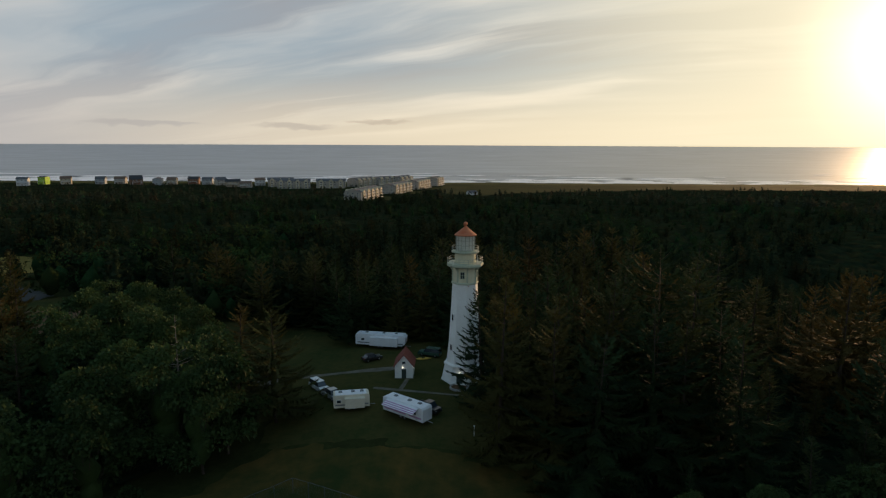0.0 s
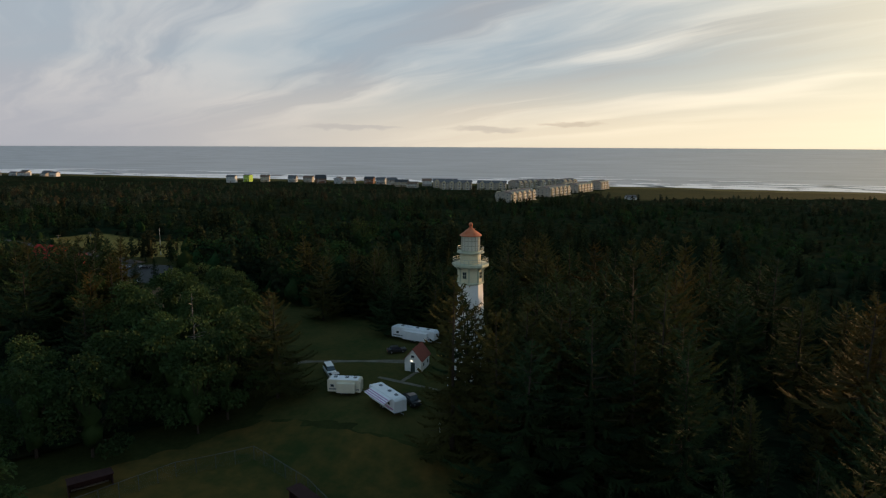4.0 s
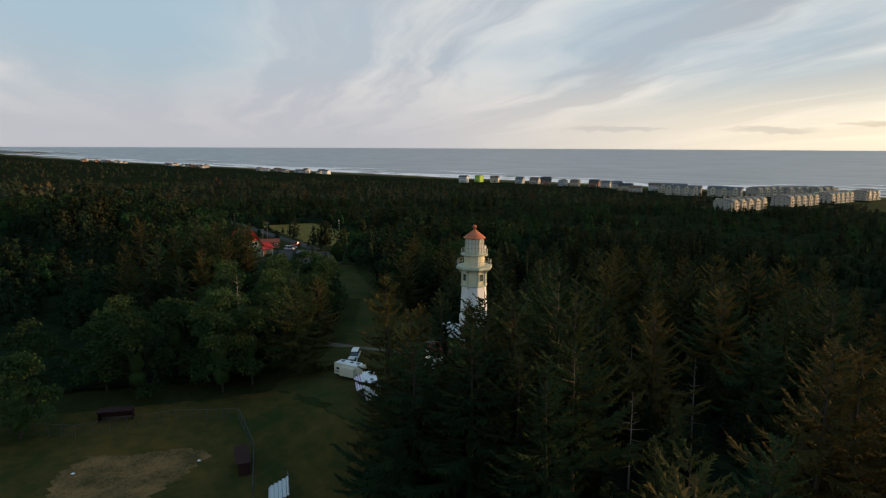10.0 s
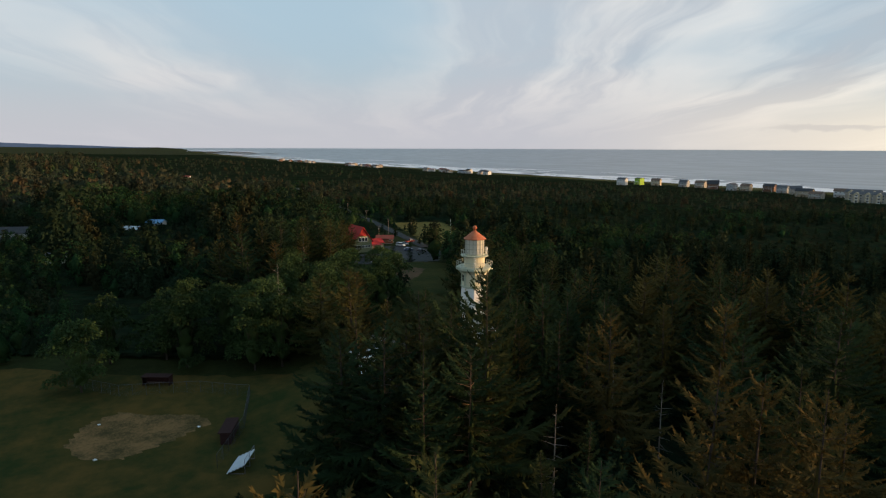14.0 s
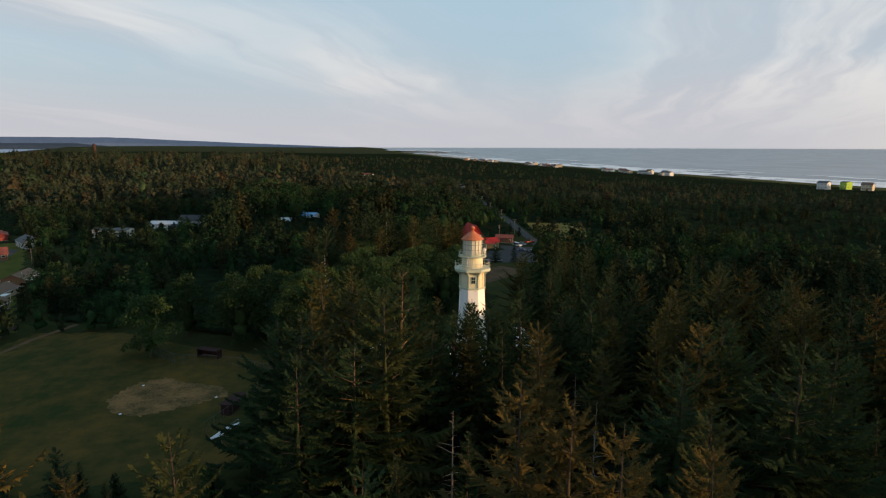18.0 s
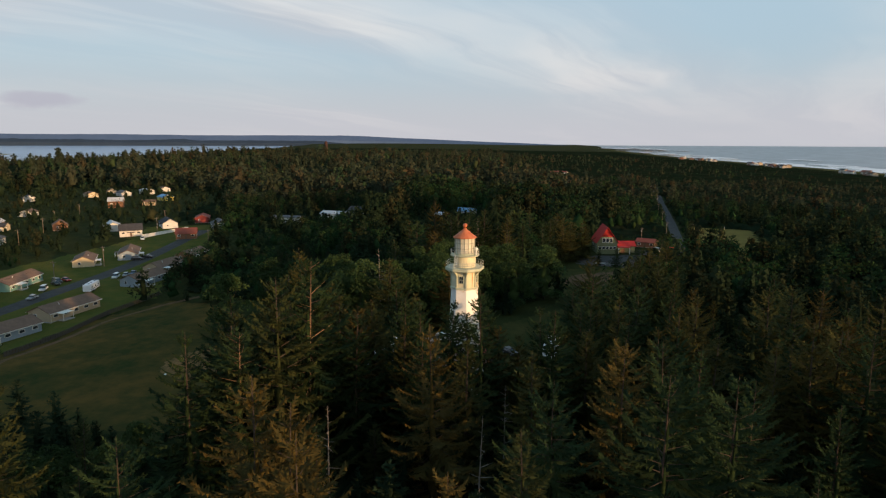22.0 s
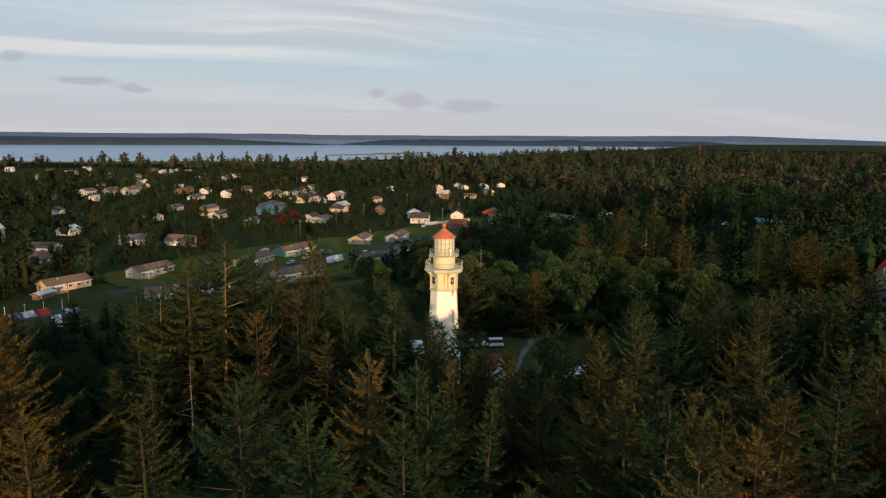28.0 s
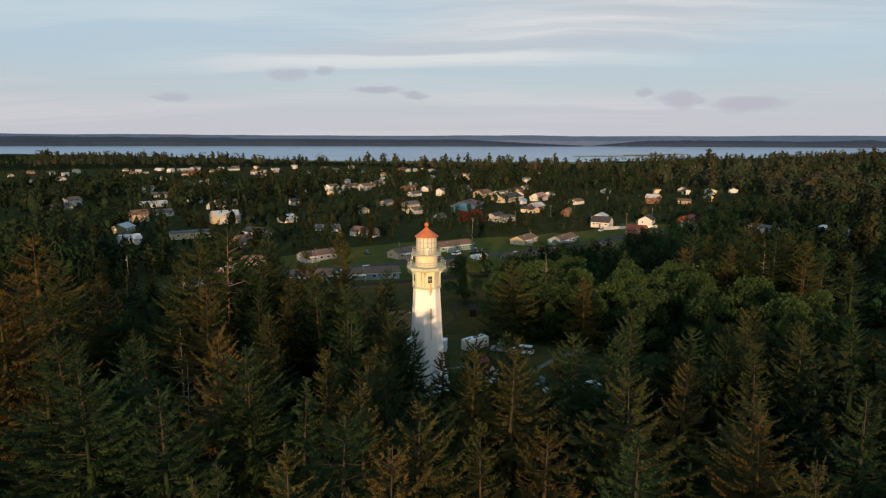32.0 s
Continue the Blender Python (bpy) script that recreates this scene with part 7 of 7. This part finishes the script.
def woods():
    """The rest of the forest: thousands of trees too many to count, thinner as they stand farther off."""
    r = np.random.default_rng(77)

    def grown(v, by, n=3):
        q = v.reshape(-1, n, 3)
        mid = q.mean(1, keepdims=True)
        return (mid + (q - mid) * by).reshape(-1, 3)

    models = [[], [], [], [], []]
    for seed in range(5):
        wide = (5.0, 5.8, 4.4, 6.2, 5.4)[seed]
        v, f, _, _ = conifer(100 + seed, 20, wide, 0.05, 14, 5, 1.0, 0.92, wide=2.6)
        v, f = with_core(v, f, r, 18, wide, 0.05, 0.26, 5, 5)
        models[0].append((v / 20, f))
        wide = (5.2, 6.0, 6.8, 4.8, 6.2)[seed]
        v, f = bushy(200 + seed, 20, wide, 16, 170, 1.35, 0.2, (0.75, 0.6, 0.5, 0.85, 0.65)[seed])
        v, f = with_core(v, f, r, 17, wide, 0.1, 0.42, 4, 5)
        models[1].append((v / 20, f))
        v, f = bushy(400 + seed, 20, 7.0, 9, 36, 3.0, 0.15, 0.6)
        v, f = with_core(v, f, r, 17, 7.0, 0.1, 0.5, 3, 5)
        models[3].append((v / 20, f))
        v, f, _ = broadleaf(500 + seed, 20, 10.0, 80)
        v, f = with_core(grown(v, 3.0, 4), f[:80], r, 14, 7.5, 0.1, 0.46, 3, 5, True)
        models[4].append((v / 20, f))
        v, f, _ = broadleaf(300 + seed, 20, 9.0, 200)
        v, f = with_core(grown(v, 2.1, 4), f[:200], r, 14, 7.0, 0.1, 0.42, 4, 5, True)
        models[2].append((v / 20, f))

    def scatter(name, label, count, spot, kinds, tall, keep_clear, tries=5, leaf=wood_leaf):
        V, F, C, base, n, taken = [], [], [], 0, 0, set()
        px, py = spot(count * tries)
        ok = ~open_ground(px, py)
        for a, b, c in BUILT:
            ok &= (px - a) ** 2 + (py - b) ** 2 >= c * c
        px, py = px[ok], py[ok]
        pz = height(px, py)
        for x, y, z in zip(px.tolist(), py.tolist(), pz.tolist()):
            if n >= count:
                break
            cell = (int(x // keep_clear), int(y // keep_clear))
            if cell in taken:
                continue
            h = tall(x, y)
            if h < 1.5:
                continue
            taken.add(cell)
            kind = kinds(x, y)
            v, f = models[kind][r.integers(0, 5)]
            a = r.uniform(0, 2 * np.pi)
            c, s = np.cos(a), np.sin(a)
            w = (h + 5 if kind != 2 and kind != 4 and h > 8 else h * 1.25) * r.uniform(0.7, 1.0)
            q = np.stack([(v[:, 0] * c - v[:, 1] * s) * w + x, (v[:, 0] * s + v[:, 1] * c) * w + y, v[:, 2] * h + z], 1)
            V.append(q), F.append(f + base)
            base += len(q)
            C.append(np.tile(hue(kind), (len(q), 1)))
            n += 1
        me = fast_mesh(name, np.vstack(V), np.vstack(F), leaf, np.vstack(C))
        tagged(new(name, me), label, "woods", kind="stuff")

    def hue(kind):
        shade, warm = r.uniform(0.55, 1.2), r.uniform(0, 1) ** 4
        return (shade * (1 + 0.7 * warm), shade * (1.4 if kind == 2 else 1.0), shade * (1 - 0.1 * warm))

    def ring(r0, r1):
        def spot(n):
            a, q = r.uniform(*((0, 2 * np.pi) if r1 < 200 else (radians(-203), radians(45))), n), np.sqrt(r.uniform(r0 * r0, r1 * r1, n))
            return LH[0] + q * np.sin(a), LH[1] + q * np.cos(a)
        return spot

    def near_tall(x, y):
        d = math.hypot(x - LH[0], y - LH[1])
        if d < 10 or min((math.hypot(x - a, y - b) for a, b in PLACED), default=9) < 3.2:
            return 0
        az = math.degrees(math.atan2(x - LH[0], -(y - LH[1]))) % 360
        if d > 130 and 75 < 180 - az < 140:
            return 0
        h = r.uniform(5, 12)
        if x < -30 and y < 110:
            h = r.uniform(9, 15)
        if y > 150 and x < 10:
            h = r.uniform(10, 18)
        if az < 178 or az > 290:
            h = min(h, tip_limit(x, y) - 2 - g(x, y))
            if d > 85:
                h = min(h, r.uniform(6, 14))
        return h if h > 3 else 0

    scatter("near_woods", "dense dark spruce forest round the lighthouse", 1350, ring(10, 190), lambda x, y: (0 if x > -45 else 1) if (x > -60 or r.random() < 0.6) else 2, near_tall, 4.0)

    def mid_tall(x, y):
        h = wood_height(x, y)
        if town(x, y):
            return 0
        clump = 0.85 + 0.75 * noise.noise(Vector((x / 55.0, y / 55.0, 7.0)))
        h = h * clump * r.uniform(0.55, 1.3)
        if -335 < x < -180 and 80 < y < 132:
            return min(h, r.uniform(6, 10))
        if -470 < x < -90 and -150 < y < 60:
            # gardens and low scrub between the street and the white houses
            if y < 0.36 * (x + 150) + 6:
                return min(h, r.uniform(2.0, 5.5))
            h = min(h, r.uniform(9, 14))
        return h

    def kinds(x, y):
        return 2 if r.random() < 0.12 + 0.5 * (noise.noise(Vector((x / 70.0, y / 70.0, 1.0))) > 0.15) else 1

    def far_kinds(x, y):
        return 2 if r.random() < 0.15 else 3

    def town_spot(n):
        x, y = r.uniform(-720, 520, n), r.uniform(-1300, -60, n)
        ok = inside(TOWN, x, y) & (r.uniform(0, 1, n) < 1.25 - np.hypot(x, y) / 1200)
        return x[ok], y[ok]

    def grove(x, y):
        return noise.noise(Vector((x / 80.0, y / 80.0, 3.0))) > 0.2

    def town_tall(x, y):
        if -280 < x < 60 and -150 < y < -80:
            return r.uniform(5, 10)
        if -620 < x < -120 and -345 < y < -95:
            return r.uniform(4.0, 8.5) if r.random() > 0.16 else r.uniform(9, 15)
        if y < -820:
            return r.uniform(2.5, 6) if r.random() > 0.1 else r.uniform(8, 14)
        if grove(x, y):
            return r.uniform(11, 22)
        return r.uniform(3.5, 8.5) if r.random() > 0.27 else r.uniform(10, 17)

    scatter("middle_woods", "coastal pine and spruce forest", 3500, ring(180, 480), kinds, mid_tall, 6.8)
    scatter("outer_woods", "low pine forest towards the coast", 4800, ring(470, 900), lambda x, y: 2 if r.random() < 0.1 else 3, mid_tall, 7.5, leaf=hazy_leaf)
    scatter("town_trees", "shrubs and trees between the town houses", 4600, town_spot, lambda x, y: ((1 if y > -260 else 3) if r.random() < 0.7 else 4) if grove(x, y) or r.random() < 0.25 else 4, town_tall, 6.5, 12)
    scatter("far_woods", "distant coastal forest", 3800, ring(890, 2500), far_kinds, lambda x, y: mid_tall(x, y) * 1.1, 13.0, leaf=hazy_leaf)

    # closed canopy under the tips; shade beneath the crowns is in its darker tint
    rings = [14.0]
    while rings[-1] < 150:
        rings.append(rings[-1] + 2.2)
    while rings[-1] < 3300:
        rings.append(rings[-1] * 1.0105 + 0.8)
    n = 560
    a = np.linspace(0, 2 * np.pi, n, endpoint=False)
    Rr, A = np.meshgrid(np.array(rings), a, indexing="ij")
    Rr = Rr * (1 + r.uniform(-0.004, 0.004, Rr.shape))
    A = A + r.uniform(-0.005, 0.005, A.shape)
    X, Y = LH[0] + Rr * np.sin(A), LH[1] + Rr * np.cos(A)
    tall = np.where((Y > 230) | (X > 160), np.where(Y > 330, np.maximum(2.0, 7.5 - np.maximum(0.0, Y - 560) * 0.017), 11.0), np.where((X < -70) & (Y > -60), np.where(Y > 85, 15.0, np.interp(-X, [70, 130, 200, 300], [13, 11, 7, 4.5])), 12.0))
    tall = np.where((X > -262) & (X < -85) & (Y > 192) & (Y < 268), 4.0, tall)
    tall = np.where(Rr < 190, np.minimum(tall, np.where((X < 62) & (Y < 96), 3.0, 7.0)), tall)
    in_town = inside(TOWN, X, Y)
    lift = tall * r.uniform(0.08, 0.3, X.shape)
    bare = open_ground(X, Y) | (Y > 866) | (Y < bay_edge(X) + np.where(X < -1200, 40, 330))
    bare |= (in_town & (Rr < 1400)) | ((X > -265) & (X < 45) & (Y < 16) & (Y > -100))
    near_edge = np.zeros(X.shape, dtype=bool)
    for ex, ey in ((8, 0), (-8, 0), (0, 8), (0, -8), (6, 6), (-6, 6), (6, -6), (-6, -6)):
        near_edge |= open_ground(X + ex, Y + ey)
    bare |= near_edge & (Rr < 260)
    for bx, by, bc in BUILT:
        bare |= (X - bx) ** 2 + (Y - by) ** 2 < (bc + 5) ** 2
    lift = np.where(in_town, lift * 0.5, lift)
    bare |= (Rr < 30) & (X < 14)
    Z = height(X, Y) + np.where(bare, -3.0, lift)
    i = np.arange(len(rings) - 1)[:, None] * n
    j = np.arange(n)[None, :]
    k = (j + 1) % n
    f = np.stack([i + j, i + k, i + n + k, i + n + j], -1).reshape(-1, 4)[:, ::-1]
    f = f[(~bare.ravel()[f]).sum(1) >= np.where(Rr.ravel()[f[:, 0]] < 260, 4, 2)]
    used = np.unique(f)
    back = np.zeros(X.size, dtype=int)
    back[used] = np.arange(len(used))
    shade = r.uniform(0.45, 0.9, len(used))
    warm = r.uniform(0, 1, len(used)) ** 3
    tint = np.stack([shade * (1 + 0.8 * warm), shade, shade * 0.95], 1)
    me = fast_mesh("forest_canopy", np.stack([X.ravel()[used], Y.ravel()[used], Z.ravel()[used]], 1), back[f], wood_leaf, tint)
    tagged(new("forest_canopy", me), "closed forest canopy tinted dark for shade, stretching to the coast", "woods", kind="stuff")


woods()
